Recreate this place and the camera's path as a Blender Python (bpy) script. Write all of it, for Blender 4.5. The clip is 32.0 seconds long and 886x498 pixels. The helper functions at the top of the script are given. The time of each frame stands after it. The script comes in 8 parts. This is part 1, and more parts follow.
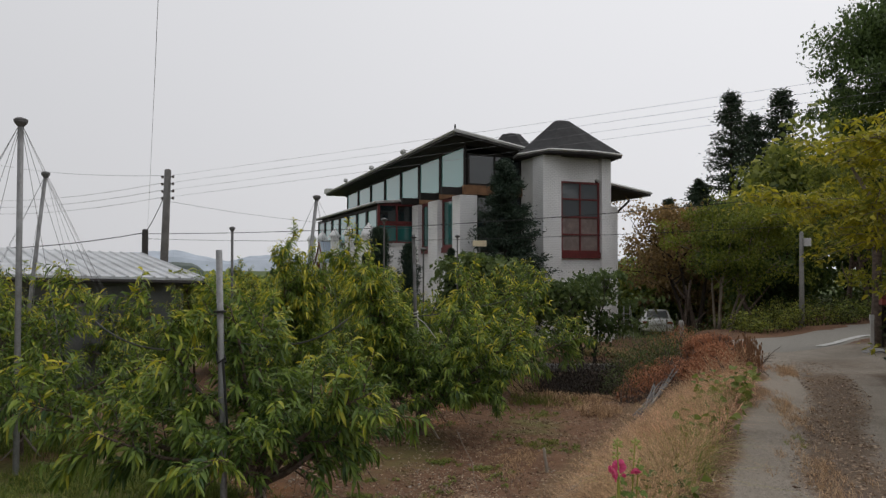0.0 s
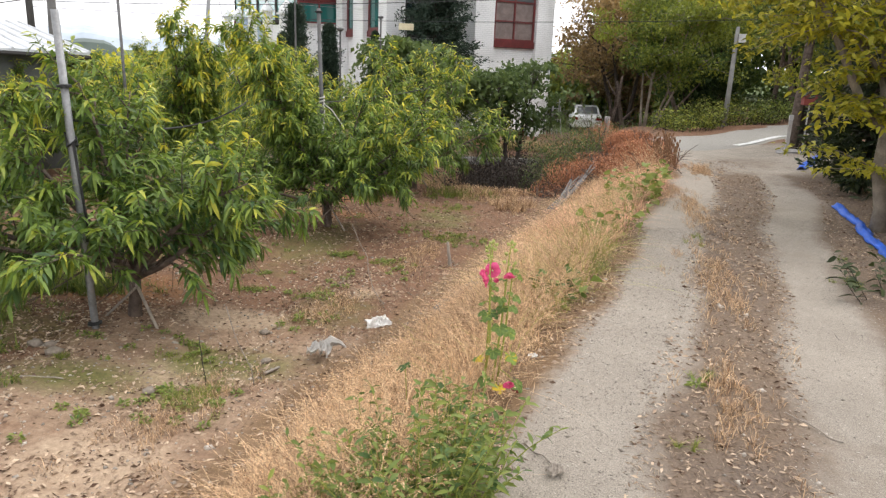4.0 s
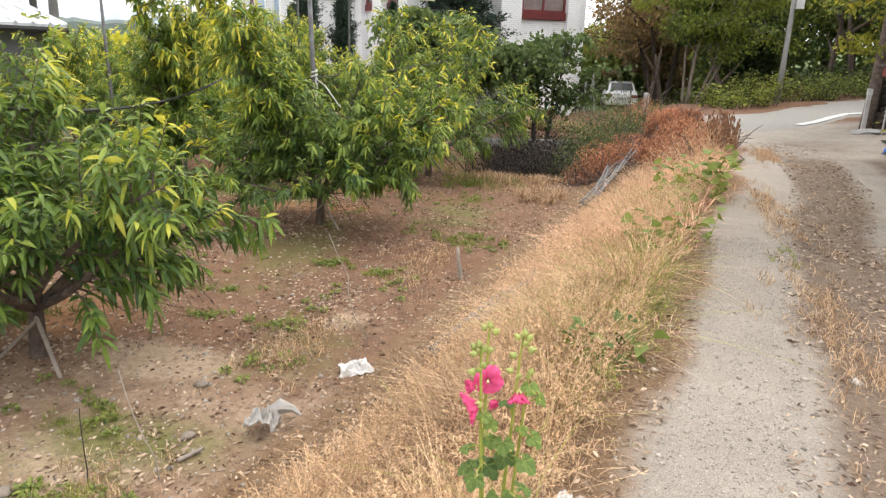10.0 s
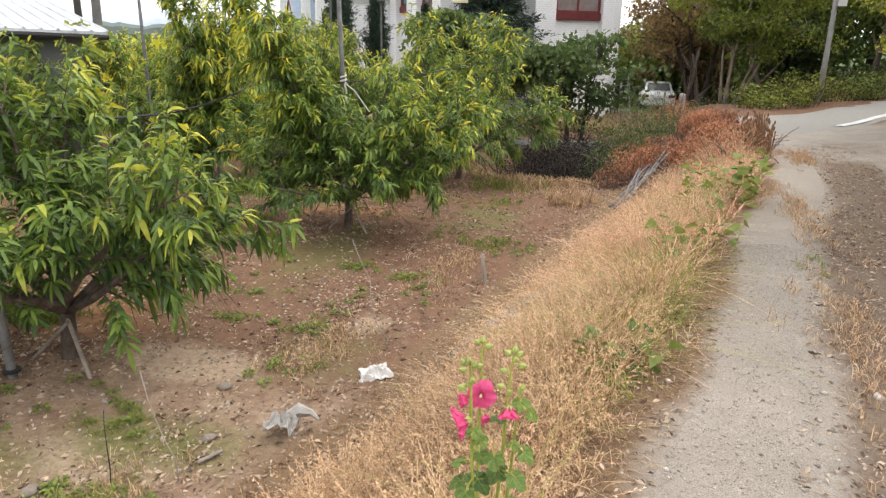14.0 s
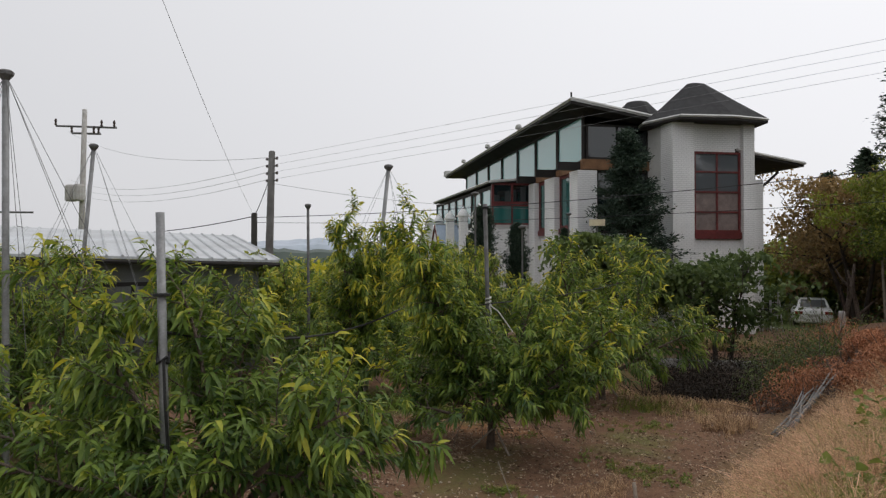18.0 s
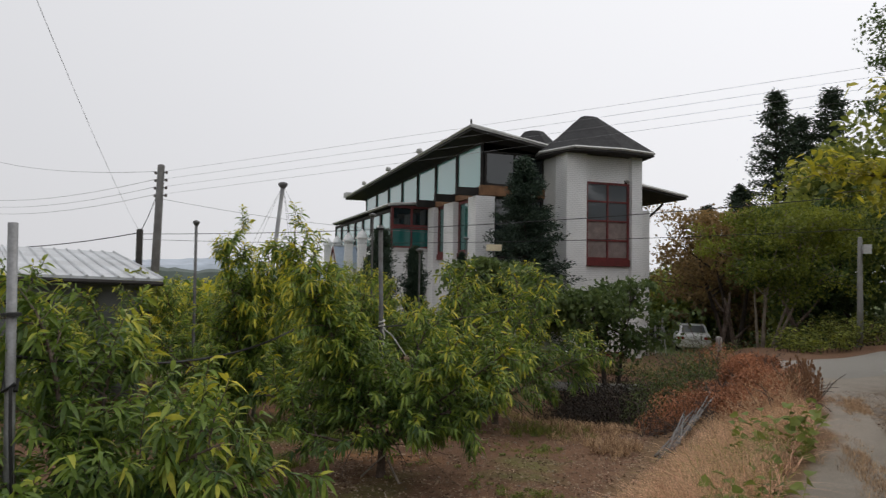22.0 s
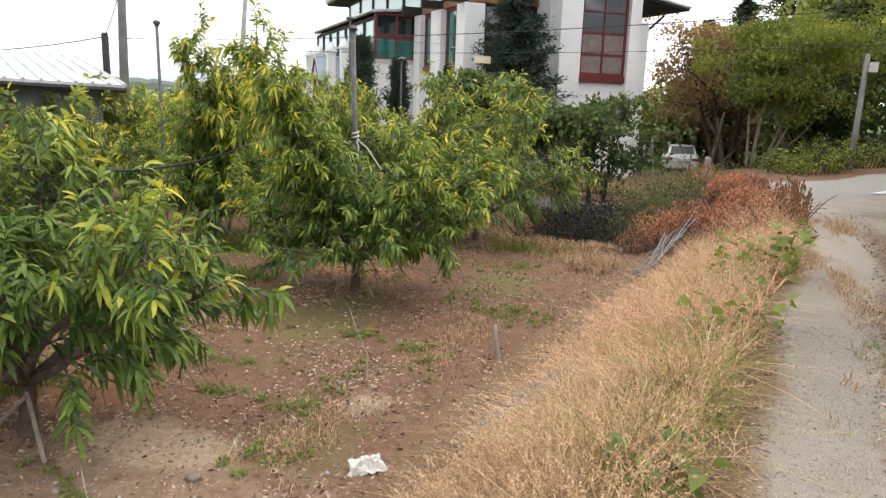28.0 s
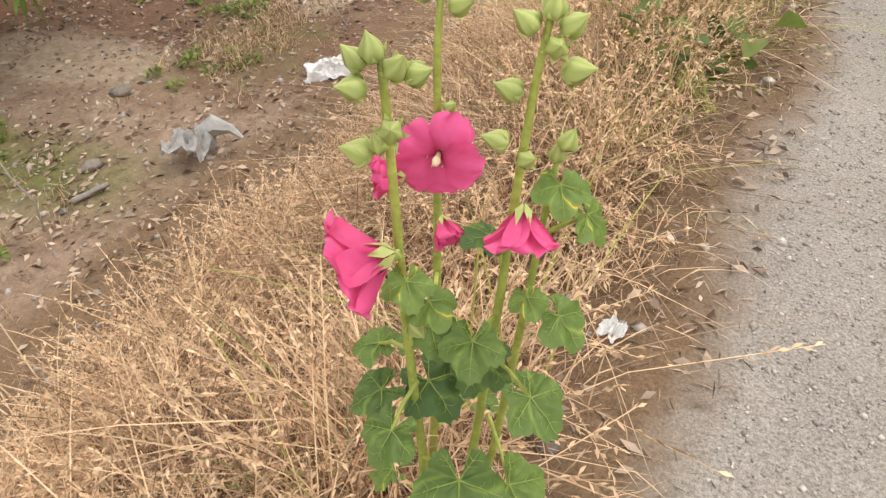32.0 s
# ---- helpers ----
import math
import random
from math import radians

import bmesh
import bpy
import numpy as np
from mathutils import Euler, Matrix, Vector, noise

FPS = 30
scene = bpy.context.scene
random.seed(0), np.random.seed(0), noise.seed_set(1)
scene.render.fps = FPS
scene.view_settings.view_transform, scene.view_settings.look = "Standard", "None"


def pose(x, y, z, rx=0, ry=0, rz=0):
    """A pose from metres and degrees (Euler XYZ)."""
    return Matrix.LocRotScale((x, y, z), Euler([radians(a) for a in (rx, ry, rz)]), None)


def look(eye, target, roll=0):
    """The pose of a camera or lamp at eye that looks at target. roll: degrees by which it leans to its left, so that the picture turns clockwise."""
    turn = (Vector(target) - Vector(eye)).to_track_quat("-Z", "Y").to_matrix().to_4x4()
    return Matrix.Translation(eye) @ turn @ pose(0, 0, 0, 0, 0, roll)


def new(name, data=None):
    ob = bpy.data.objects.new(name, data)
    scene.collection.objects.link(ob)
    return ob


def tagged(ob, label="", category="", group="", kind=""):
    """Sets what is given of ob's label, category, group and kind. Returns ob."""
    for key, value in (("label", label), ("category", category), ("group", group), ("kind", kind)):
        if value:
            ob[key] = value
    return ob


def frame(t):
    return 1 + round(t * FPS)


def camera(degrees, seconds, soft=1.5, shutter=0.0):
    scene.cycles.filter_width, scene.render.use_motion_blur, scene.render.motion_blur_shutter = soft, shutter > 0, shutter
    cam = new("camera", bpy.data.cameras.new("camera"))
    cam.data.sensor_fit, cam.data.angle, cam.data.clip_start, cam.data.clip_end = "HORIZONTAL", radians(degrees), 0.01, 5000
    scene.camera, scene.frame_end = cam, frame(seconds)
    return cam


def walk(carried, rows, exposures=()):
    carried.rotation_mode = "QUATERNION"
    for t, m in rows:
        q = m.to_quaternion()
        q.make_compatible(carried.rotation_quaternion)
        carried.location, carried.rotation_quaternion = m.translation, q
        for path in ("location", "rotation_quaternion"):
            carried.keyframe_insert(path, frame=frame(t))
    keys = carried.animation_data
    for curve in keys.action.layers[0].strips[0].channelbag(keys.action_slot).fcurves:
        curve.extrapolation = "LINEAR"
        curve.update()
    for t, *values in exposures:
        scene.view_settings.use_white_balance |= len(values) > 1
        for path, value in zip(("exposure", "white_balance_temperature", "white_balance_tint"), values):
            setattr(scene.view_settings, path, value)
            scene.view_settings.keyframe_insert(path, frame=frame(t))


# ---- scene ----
cam = camera(64.5, 32.0, soft=1.3, shutter=0.2)
PATH = [
    (0, (-0.083, -2.084, 1.697), (-0.668, -0.172, 1.751), 0.1),
    (0.5, (-0.071, -2.087, 1.682), (-0.645, -0.172, 1.613), 0.6),
    (1, (-0.007, -2.015, 1.665), (-0.595, -0.112, 1.48), -0.2),
    (1.5, (0.101, -1.971, 1.658), (-0.456, -0.073, 1.361), -0.2),
    (2, (0.113, -1.896, 1.658), (-0.329, 0.025, 1.316), 0.4),
    (2.5, (-0.009, -1.761, 1.637), (-0.336, 0.172, 1.238), 0.6),
    (3, (-0.044, -1.662, 1.628), (-0.326, 0.261, 1.154), 0.6),
    (3.5, (-0.002, -1.537, 1.637), (-0.326, 0.372, 1.14), 2.5),
    (4, (0.112, -1.384, 1.607), (-0.267, 0.509, 1.083), 2.2),
    (4.5, (0.162, -1.287, 1.619), (-0.146, 0.61, 1.066), 2.7),
    (6.5, (0.059, -0.76, 1.525), (-0.363, 1.107, 0.945), 0.5),
    (7, (0.125, -0.605, 1.506), (-0.354, 1.241, 0.903), 1.2),
    (7.5, (0.097, -0.478, 1.476), (-0.358, 1.351, 0.806), 1.2),
    (8, (-0.009, -0.342, 1.483), (-0.411, 1.505, 0.829), 0.1),
    (8.5, (-0.057, -0.251, 1.484), (-0.497, 1.594, 0.848), -0.1),
    (9, (-0.015, -0.022, 1.454), (-0.496, 1.815, 0.827), 1.1),
    (9.5, (0.01, 0.131, 1.453), (-0.475, 1.967, 0.826), 1.4),
    (10, (-0.029, 0.297, 1.454), (-0.484, 2.155, 0.872), 1.6),
    (10.5, (-0.026, 0.373, 1.497), (-0.53, 2.249, 1.021), -0.4),
    (11, (-0.045, 0.376, 1.559), (-0.661, 2.253, 1.248), 1.8),
    (11.5, (0.007, 0.317, 1.597), (-0.673, 2.191, 1.434), 1.4),
    (12, (0.023, 0.313, 1.553), (-0.665, 2.189, 1.453), 1.0),
    (12.5, (0.073, 0.28, 1.517), (-0.613, 2.149, 1.328), 1.3),
    (13, (0.088, 0.318, 1.509), (-0.501, 2.171, 1.044), 1.9),
    (13.5, (0.096, 0.325, 1.485), (-0.471, 2.137, 0.855), 1.3),
    (15.5, (-0.046, 0.265, 1.55), (-0.544, 2.191, 1.35), 0.2),
    (16, (-0.034, 0.219, 1.533), (-0.585, 2.139, 1.417), -0.3),
    (16.5, (-0.016, 0.191, 1.536), (-0.7, 2.069, 1.464), -0.3),
    (17, (0.009, 0.181, 1.551), (-0.777, 2.02, 1.51), 0.1),
    (17.5, (0.029, 0.161, 1.544), (-0.836, 1.964, 1.54), 0.1),
    (18, (0.041, 0.177, 1.565), (-0.899, 1.943, 1.58), -0.1),
    (18.5, (0.024, 0.214, 1.575), (-0.936, 1.968, 1.619), -0.2),
    (19, (0.027, 0.205, 1.571), (-0.94, 1.955, 1.63), -0.1),
    (19.5, (0.034, 0.217, 1.555), (-0.881, 1.995, 1.6), 0.7),
    (20, (0.008, 0.24, 1.573), (-0.724, 2.101, 1.598), 1.7),
    (20.5, (-0.018, 0.232, 1.571), (-0.537, 2.162, 1.626), 2.0),
    (21, (-0.047, 0.238, 1.553), (-0.514, 2.182, 1.598), 1.2),
    (21.5, (-0.042, 0.256, 1.564), (-0.603, 2.175, 1.619), -0.6),
    (22, (0.039, 0.352, 1.554), (-0.641, 2.23, 1.637), 0.9),
    (22.5, (0.185, 0.405, 1.562), (-0.685, 2.204, 1.647), 1.3),
    (23, (0.225, 0.431, 1.554), (-0.64, 2.232, 1.642), 0.4),
    (23.5, (0.187, 0.461, 1.548), (-0.664, 2.27, 1.61), 1.6),
    (24, (0.11, 0.522, 1.546), (-0.769, 2.317, 1.595), 1.7),
    (24.5, (0.052, 0.587, 1.547), (-0.945, 2.32, 1.6), -1.1),
    (26.5, (0.166, 0.804, 1.58), (-0.533, 2.676, 1.642), 1.7),
    (27, (0.069, 0.804, 1.513), (-0.557, 2.697, 1.359), 2.5),
    (27.5, (0.034, 0.825, 1.489), (-0.59, 2.701, 1.181), 1.9),
    (28, (0.001, 0.864, 1.453), (-0.623, 2.716, 1.026), 1.9),
    (28.5, (0.005, 0.921, 1.371), (-0.625, 2.744, 0.841), 0.9),
    (29, (-0.062, 0.923, 1.347), (-0.659, 2.704, 0.659), 1.9),
    (29.5, (-0.082, 0.969, 1.277), (-0.683, 2.633, 0.344), 0.5),
    (30, (-0.076, 1.04, 1.212), (-0.683, 2.589, 0.102), -0.4),
    (30.5, (-0.074, 1.177, 1.114), (-0.693, 2.622, -0.123), -0.5),
    (31, (-0.076, 1.287, 1.038), (-0.738, 2.676, -0.24), -1.9),
    (31.5, (-0.106, 1.357, 0.994), (-0.627, 2.755, -0.338), -0.2),
    (32, (-0.149, 1.42, 0.956), (-0.562, 2.854, -0.375), 0.6),
]
EXPOSURES = [
    (0, -0.36), (1.0, 0.04), (2.0, 0.7), (3.0, 0.98), (4.5, 1.1), (7.0, 1.08), (9.5, 1.37), (10.5, 1.36), (11.2, 0.98), (12.0, 0.14),
    (12.6, 0.42), (13.2, 1.16), (13.6, 1.22), (15.5, 0.56), (16.5, 0.05), (19.0, -0.18), (24.5, -0.2), (26.5, -0.24),
    (27.2, 0.04), (28.0, 1.1), (29.0, 1.38), (30.0, 1.24), (32.0, 1.07),
]
walk(cam, [(t, look(eye, target, roll)) for t, eye, target, roll in PATH], EXPOSURES)

# ---- light: a bright overcast sky and a weak, very soft sun ----
world = bpy.data.worlds.new("overcast")
scene.world = world
world.use_nodes = True
wn, wl = world.node_tree.nodes, world.node_tree.links
sky = wn.new("ShaderNodeTexSky")
sky.sky_type, sky.sun_disc = "NISHITA", False
sky.sun_elevation, sky.sun_rotation = radians(53), radians(54)
sky.dust_density, sky.air_density = 6.0, 1.0
bg_sky, bg_cloud, mix_sky = wn.new("ShaderNodeBackground"), wn.new("ShaderNodeBackground"), wn.new("ShaderNodeMixShader")
bg_sky.inputs["Strength"].default_value = 0.1
wl.new(sky.outputs[0], bg_sky.inputs["Color"])
# the cloud sheet: a pale grey, a little brighter overhead
tc, sep, ramp, cn = wn.new("ShaderNodeTexCoord"), wn.new("ShaderNodeSeparateXYZ"), wn.new("ShaderNodeValToRGB"), wn.new("ShaderNodeTexNoise")
wl.new(tc.outputs["Generated"], sep.inputs[0])
wl.new(sep.outputs["Z"], ramp.inputs[0])
ramp.color_ramp.elements[0].position, ramp.color_ramp.elements[0].color = 0.0, (0.80, 0.80, 0.83, 1)
ramp.color_ramp.elements[1].position, ramp.color_ramp.elements[1].color = 0.9, (1.0, 1.0, 1.02, 1)
cn.inputs["Scale"].default_value, cn.inputs["Detail"].default_value = 2.2, 4
cmix = wn.new("ShaderNodeMixRGB")
cmix.blend_type, cmix.inputs[0].default_value = "SOFT_LIGHT", 0.10
wl.new(ramp.outputs[0], cmix.inputs[1])
wl.new(cn.outputs["Fac"], cmix.inputs[2])
# the cloud is thinner towards the hidden sun, to the right of the house
sunward, dot, span = wn.new("ShaderNodeVectorMath"), wn.new("ShaderNodeMapRange"), wn.new("ShaderNodeMixRGB")
sunward.operation = "DOT_PRODUCT"
sunward.inputs[1].default_value = (0.78, 0.55, 0.3)
wl.new(tc.outputs["Generated"], sunward.inputs[0])
wl.new(sunward.outputs["Value"], dot.inputs["Value"])
dot.inputs["From Min"].default_value, dot.inputs["From Max"].default_value = -0.8, 0.9
dot.inputs["To Min"].default_value, dot.inputs["To Max"].default_value = 0.78, 1.24
span.blend_type, span.inputs[0].default_value = "MULTIPLY", 1.0
wl.new(cmix.outputs[0], span.inputs[1])
wl.new(dot.outputs[0], span.inputs[2])
wl.new(span.outputs[0], bg_cloud.inputs["Color"])
bg_cloud.inputs["Strength"].default_value = 1.08
mix_sky.inputs[0].default_value = 0.92
wl.new(bg_sky.outputs[0], mix_sky.inputs[1])
wl.new(bg_cloud.outputs[0], mix_sky.inputs[2])
wl.new(mix_sky.outputs[0], wn["World Output"].inputs[0])
sun_data = bpy.data.lights.new("sun", "SUN")
sun_data.energy, sun_data.angle, sun_data.color = 0.5, radians(30), (1.0, 0.96, 0.9)
sun = new("sun", sun_data)
sun.matrix_basis = look((18, 13, 30), (0, 0, 0))

# ---- materials ----
def mat(name, color, rough=0.8, color2=None, scale=8.0, fine=60.0, bump=0.15, bump_scale=None, metal=0.0, spec=0.4,
        island=0.0, per_object=0.0, translucent=0.0, ramp=(0.35, 0.7), coords="Object", detail=6):
    """Principled surface with two scales of colour noise, a fine bump and optional per-piece variation."""
    m = bpy.data.materials.new(name)
    m.use_nodes = True
    n, l = m.node_tree.nodes, m.node_tree.links
    b = n["Principled BSDF"]
    b.inputs["Roughness"].default_value, b.inputs["Metallic"].default_value = rough, metal
    b.inputs["Specular IOR Level"].default_value = spec
    t = n.new("ShaderNodeTexCoord")
    big, small = n.new("ShaderNodeTexNoise"), n.new("ShaderNodeTexNoise")
    big.inputs["Scale"].default_value, big.inputs["Detail"].default_value = scale, detail
    small.inputs["Scale"].default_value, small.inputs["Detail"].default_value = fine, 3
    for q in (big, small):
        l.new(t.outputs[coords], q.inputs["Vector"])
    c2 = color2 or tuple(0.72 * c for c in color)
    r = n.new("ShaderNodeValToRGB")
    r.color_ramp.elements[0].position, r.color_ramp.elements[1].position = ramp
    r.color_ramp.elements[0].color, r.color_ramp.elements[1].color = (*c2, 1), (*color, 1)
    l.new(big.outputs["Fac"], r.inputs[0])
    s = n.new("ShaderNodeMixRGB")
    s.blend_type, s.inputs[0].default_value = "OVERLAY", 0.35
    l.new(r.outputs[0], s.inputs[1])
    l.new(small.outputs["Fac"], s.inputs[2])
    out = s.outputs[0]
    for amount, node, socket in ((island, "ShaderNodeNewGeometry", "Random Per Island"), (per_object, "ShaderNodeObjectInfo", "Random")):
        if amount:
            g, mr, hs = n.new(node), n.new("ShaderNodeMapRange"), n.new("ShaderNodeHueSaturation")
            mr.inputs["To Min"].default_value, mr.inputs["To Max"].default_value = 1 - amount, 1 + amount
            l.new(g.outputs[socket], mr.inputs["Value"])
            l.new(mr.outputs[0], hs.inputs["Value"])
            l.new(out, hs.inputs["Color"])
            out = hs.outputs[0]
    l.new(out, b.inputs["Base Color"])
    if bump:
        bn = n.new("ShaderNodeBump")
        bn.inputs["Strength"].default_value, bn.inputs["Distance"].default_value = bump, 0.02
        l.new(small.outputs["Fac"], bn.inputs["Height"])
        l.new(bn.outputs[0], b.inputs["Normal"])
    if translucent:
        tr, mx = n.new("ShaderNodeBsdfTranslucent"), n.new("ShaderNodeMixShader")
        mx.inputs[0].default_value = translucent
        l.new(out, tr.inputs["Color"])
        l.new(b.outputs[0], mx.inputs[1])
        l.new(tr.outputs[0], mx.inputs[2])
        l.new(mx.outputs[0], n["Material Output"].inputs[0])
    return m


def leaf_mat(name, old, young, rough=0.5, translucent=0.35, spread=0.3, third=None, grain_scale=30, mid=None):
    """Foliage: each leaf is an island with a tone of its own between old and young; the leaf's own attribute of age, in
    crowns painted shade too, shifts it.
    """
    m = bpy.data.materials.new(name)
    m.use_nodes = True
    n, l = m.node_tree.nodes, m.node_tree.links
    b = n["Principled BSDF"]
    b.inputs["Roughness"].default_value, b.inputs["Specular IOR Level"].default_value = rough, 0.35
    g, at, ad, r = n.new("ShaderNodeNewGeometry"), n.new("ShaderNodeAttribute"), n.new("ShaderNodeMath"), n.new("ShaderNodeValToRGB")
    at.attribute_name = "age_tone"
    mul = n.new("ShaderNodeMath")
    mul.operation = "MULTIPLY_ADD"
    mul.inputs[1].default_value, mul.inputs[2].default_value = spread, -spread / 2
    l.new(g.outputs["Random Per Island"], mul.inputs[0])
    ad.operation, ad.use_clamp = "ADD", True
    l.new(mul.outputs[0], ad.inputs[0])
    l.new(at.outputs["Fac"], ad.inputs[1])
    l.new(ad.outputs[0], r.inputs[0])
    r.color_ramp.elements[0].color, r.color_ramp.elements[1].color = (*old, 1), (*young, 1)
    if mid:
        r.color_ramp.elements.new(0.42).color = (*mid, 1)
    if third:
        e = r.color_ramp.elements.new(0.97)
        e.color = (*young, 1)
        r.color_ramp.elements[-1].color = (*third, 1)
    t, no, mx0 = n.new("ShaderNodeTexCoord"), n.new("ShaderNodeTexNoise"), n.new("ShaderNodeMixRGB")
    no.inputs["Scale"].default_value, no.inputs["Detail"].default_value = grain_scale, 4
    l.new(t.outputs["Object"], no.inputs["Vector"])
    mx0.blend_type, mx0.inputs[0].default_value = "OVERLAY", 0.4
    l.new(r.outputs[0], mx0.inputs[1])
    l.new(no.outputs["Fac"], mx0.inputs[2])
    l.new(mx0.outputs[0], b.inputs["Base Color"])
    tr, mx = n.new("ShaderNodeBsdfTranslucent"), n.new("ShaderNodeMixShader")
    mx.inputs[0].default_value = translucent
    l.new(mx0.outputs[0], tr.inputs["Color"])
    l.new(b.outputs[0], mx.inputs[1])
    l.new(tr.outputs[0], mx.inputs[2])
    l.new(mx.outputs[0], n["Material Output"].inputs[0])
    return m


def glass_mat(name, tint, rough=0.05, dark=0.5):
    """Window glass of a closed building: a tinted pane with a clear mirror coat."""
    m = bpy.data.materials.new(name)
    m.use_nodes = True
    n, l = m.node_tree.nodes, m.node_tree.links
    b = n["Principled BSDF"]
    b.inputs["Base Color"].default_value = (*tint, 1)
    b.inputs["Roughness"].default_value, b.inputs["Specular IOR Level"].default_value = rough, dark
    b.inputs["Coat Weight"].default_value, b.inputs["Coat Roughness"].default_value = 0.6, 0.03
    t, no, bn = n.new("ShaderNodeTexCoord"), n.new("ShaderNodeTexNoise"), n.new("ShaderNodeBump")
    no.inputs["Scale"].default_value = 1.3
    bn.inputs["Strength"].default_value, bn.inputs["Distance"].default_value = 0.05, 0.02
    l.new(t.outputs["Object"], no.inputs["Vector"])
    l.new(no.outputs["Fac"], bn.inputs["Height"])
    l.new(bn.outputs[0], b.inputs["Coat Normal"])
    return m


def brick_mat(name, color, joint):
    """White-painted brick: courses show as a low relief under the paint."""
    m = mat(name, color, 0.75, tuple(0.86 * c for c in color), 0.7, 20, 0)
    n, l = m.node_tree.nodes, m.node_tree.links
    b = n["Principled BSDF"]
    t, br, mp, bn = n.new("ShaderNodeTexCoord"), n.new("ShaderNodeTexBrick"), n.new("ShaderNodeCombineXYZ"), n.new("ShaderNodeBump")
    sp, ad = n.new("ShaderNodeSeparateXYZ"), n.new("ShaderNodeMath")
    l.new(t.outputs["Object"], sp.inputs[0])
    l.new(sp.outputs["X"], ad.inputs[0])
    l.new(sp.outputs["Y"], ad.inputs[1])
    l.new(ad.outputs[0], mp.inputs["X"])
    l.new(sp.outputs["Z"], mp.inputs["Y"])
    l.new(mp.outputs[0], br.inputs["Vector"])
    br.inputs["Scale"].default_value = 1.0
    br.inputs["Brick Width"].default_value, br.inputs["Row Height"].default_value = 0.21, 0.075
    br.inputs["Mortar Size"].default_value, br.inputs["Mortar Smooth"].default_value = 0.010, 0.3
    br.inputs["Color1"].default_value = br.inputs["Color2"].default_value = (1, 1, 1, 1)
    br.inputs["Mortar"].default_value = (*joint, 1)
    mul = n.new("ShaderNodeMixRGB")
    mul.blend_type, mul.inputs[0].default_value = "MULTIPLY", 1.0
    src = b.inputs["Base Color"].links[0].from_socket
    l.new(src, mul.inputs[1])
    l.new(br.outputs["Color"], mul.inputs[2])
    l.new(mul.outputs[0], b.inputs["Base Color"])
    inv = n.new("ShaderNodeInvert")
    l.new(br.outputs["Fac"], inv.inputs["Color"])
    bn.inputs["Strength"].default_value, bn.inputs["Distance"].default_value = 0.6, 0.008
    l.new(inv.outputs[0], bn.inputs["Height"])
    l.new(bn.outputs[0], b.inputs["Normal"])
    return m


M_WHITE = brick_mat("white_painted_brick", (0.86, 0.86, 0.86), (0.78, 0.78, 0.78))
M_GREY_WALL = mat("grey_white_wall", (0.62, 0.62, 0.60), 0.9, (0.52, 0.52, 0.50), 1.2, 30, 0.1)
M_RED = mat("dark_red_paint", (0.16, 0.028, 0.028), 0.5, (0.10, 0.02, 0.02), 3, 40, 0.05)
M_WOOD = mat("weathered_beam", (0.26, 0.14, 0.07), 0.75, (0.16, 0.08, 0.04), 4, 50, 0.2)
M_SHINGLE = mat("dark_shingle", (0.035, 0.035, 0.037), 0.9, (0.02, 0.02, 0.022), 5, 25, 0.5)
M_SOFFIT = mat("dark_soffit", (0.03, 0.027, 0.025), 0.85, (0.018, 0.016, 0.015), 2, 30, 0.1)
M_FASCIA = mat("pale_fascia", (0.55, 0.55, 0.54), 0.6, (0.42, 0.42, 0.41), 2, 30, 0.05)
M_GLASS = glass_mat("pale_window_glass", (0.20, 0.42, 0.41), 0.08, 0.6)
M_GLASS_DARK = glass_mat("dark_window_glass", (0.012, 0.02, 0.022), 0.04, 0.5)
M_GLASS_TEAL = glass_mat("teal_window_glass", (0.02, 0.12, 0.11), 0.06, 0.5)
M_GLASS_TOWER = glass_mat("tower_window_glass", (0.10, 0.11, 0.12), 0.06, 0.5)
M_CURTAIN = mat("pale_curtain", (0.24, 0.19, 0.175), 0.9, (0.17, 0.135, 0.125), 4, 40, 0.1)
M_STEEL = mat("galvanised_steel", (0.28, 0.285, 0.29), 0.55, (0.19, 0.19, 0.19), 6, 50, 0.05, metal=0.55)
M_STEEL_DULL = mat("dull_grey_steel", (0.16, 0.16, 0.165), 0.7, (0.09, 0.085, 0.08), 7, 60, 0.08, metal=0.3)
M_POLE = mat("concrete_pole", (0.17, 0.165, 0.16), 0.85, (0.11, 0.105, 0.1), 3, 40, 0.15)
M_POLE_LIGHT = mat("pale_concrete_pole", (0.46, 0.45, 0.44), 0.85, (0.34, 0.32, 0.30), 3, 40, 0.15)
M_POLE_ROAD = mat("weathered_concrete_pole", (0.30, 0.295, 0.285), 0.85, (0.21, 0.205, 0.195), 3, 40, 0.15)
M_POLE_DARK = mat("tarred_timber_pole", (0.05, 0.045, 0.04), 0.85, (0.03, 0.028, 0.025), 4, 40, 0.2)
M_WIRE = mat("black_cable", (0.03, 0.03, 0.032), 0.6, None, 5, 20, 0)
M_WIRE_GREY = mat("aluminium_cable", (0.22, 0.22, 0.23), 0.6, None, 5, 20, 0)
M_RUBBER = mat("black_rubber", (0.02, 0.02, 0.02), 0.7, (0.012, 0.012, 0.012), 8, 60, 0.1)
M_CERAMIC = mat("brown_ceramic", (0.05, 0.03, 0.025), 0.3, None, 5, 20, 0)
M_SIGN = mat("cream_plate", (0.72, 0.64, 0.44), 0.55, (0.6, 0.5, 0.34), 4, 30, 0.03)
M_PANEL = mat("pale_blue_sheet", (0.36, 0.43, 0.52), 0.4, (0.28, 0.34, 0.42), 1.5, 20, 0.03)
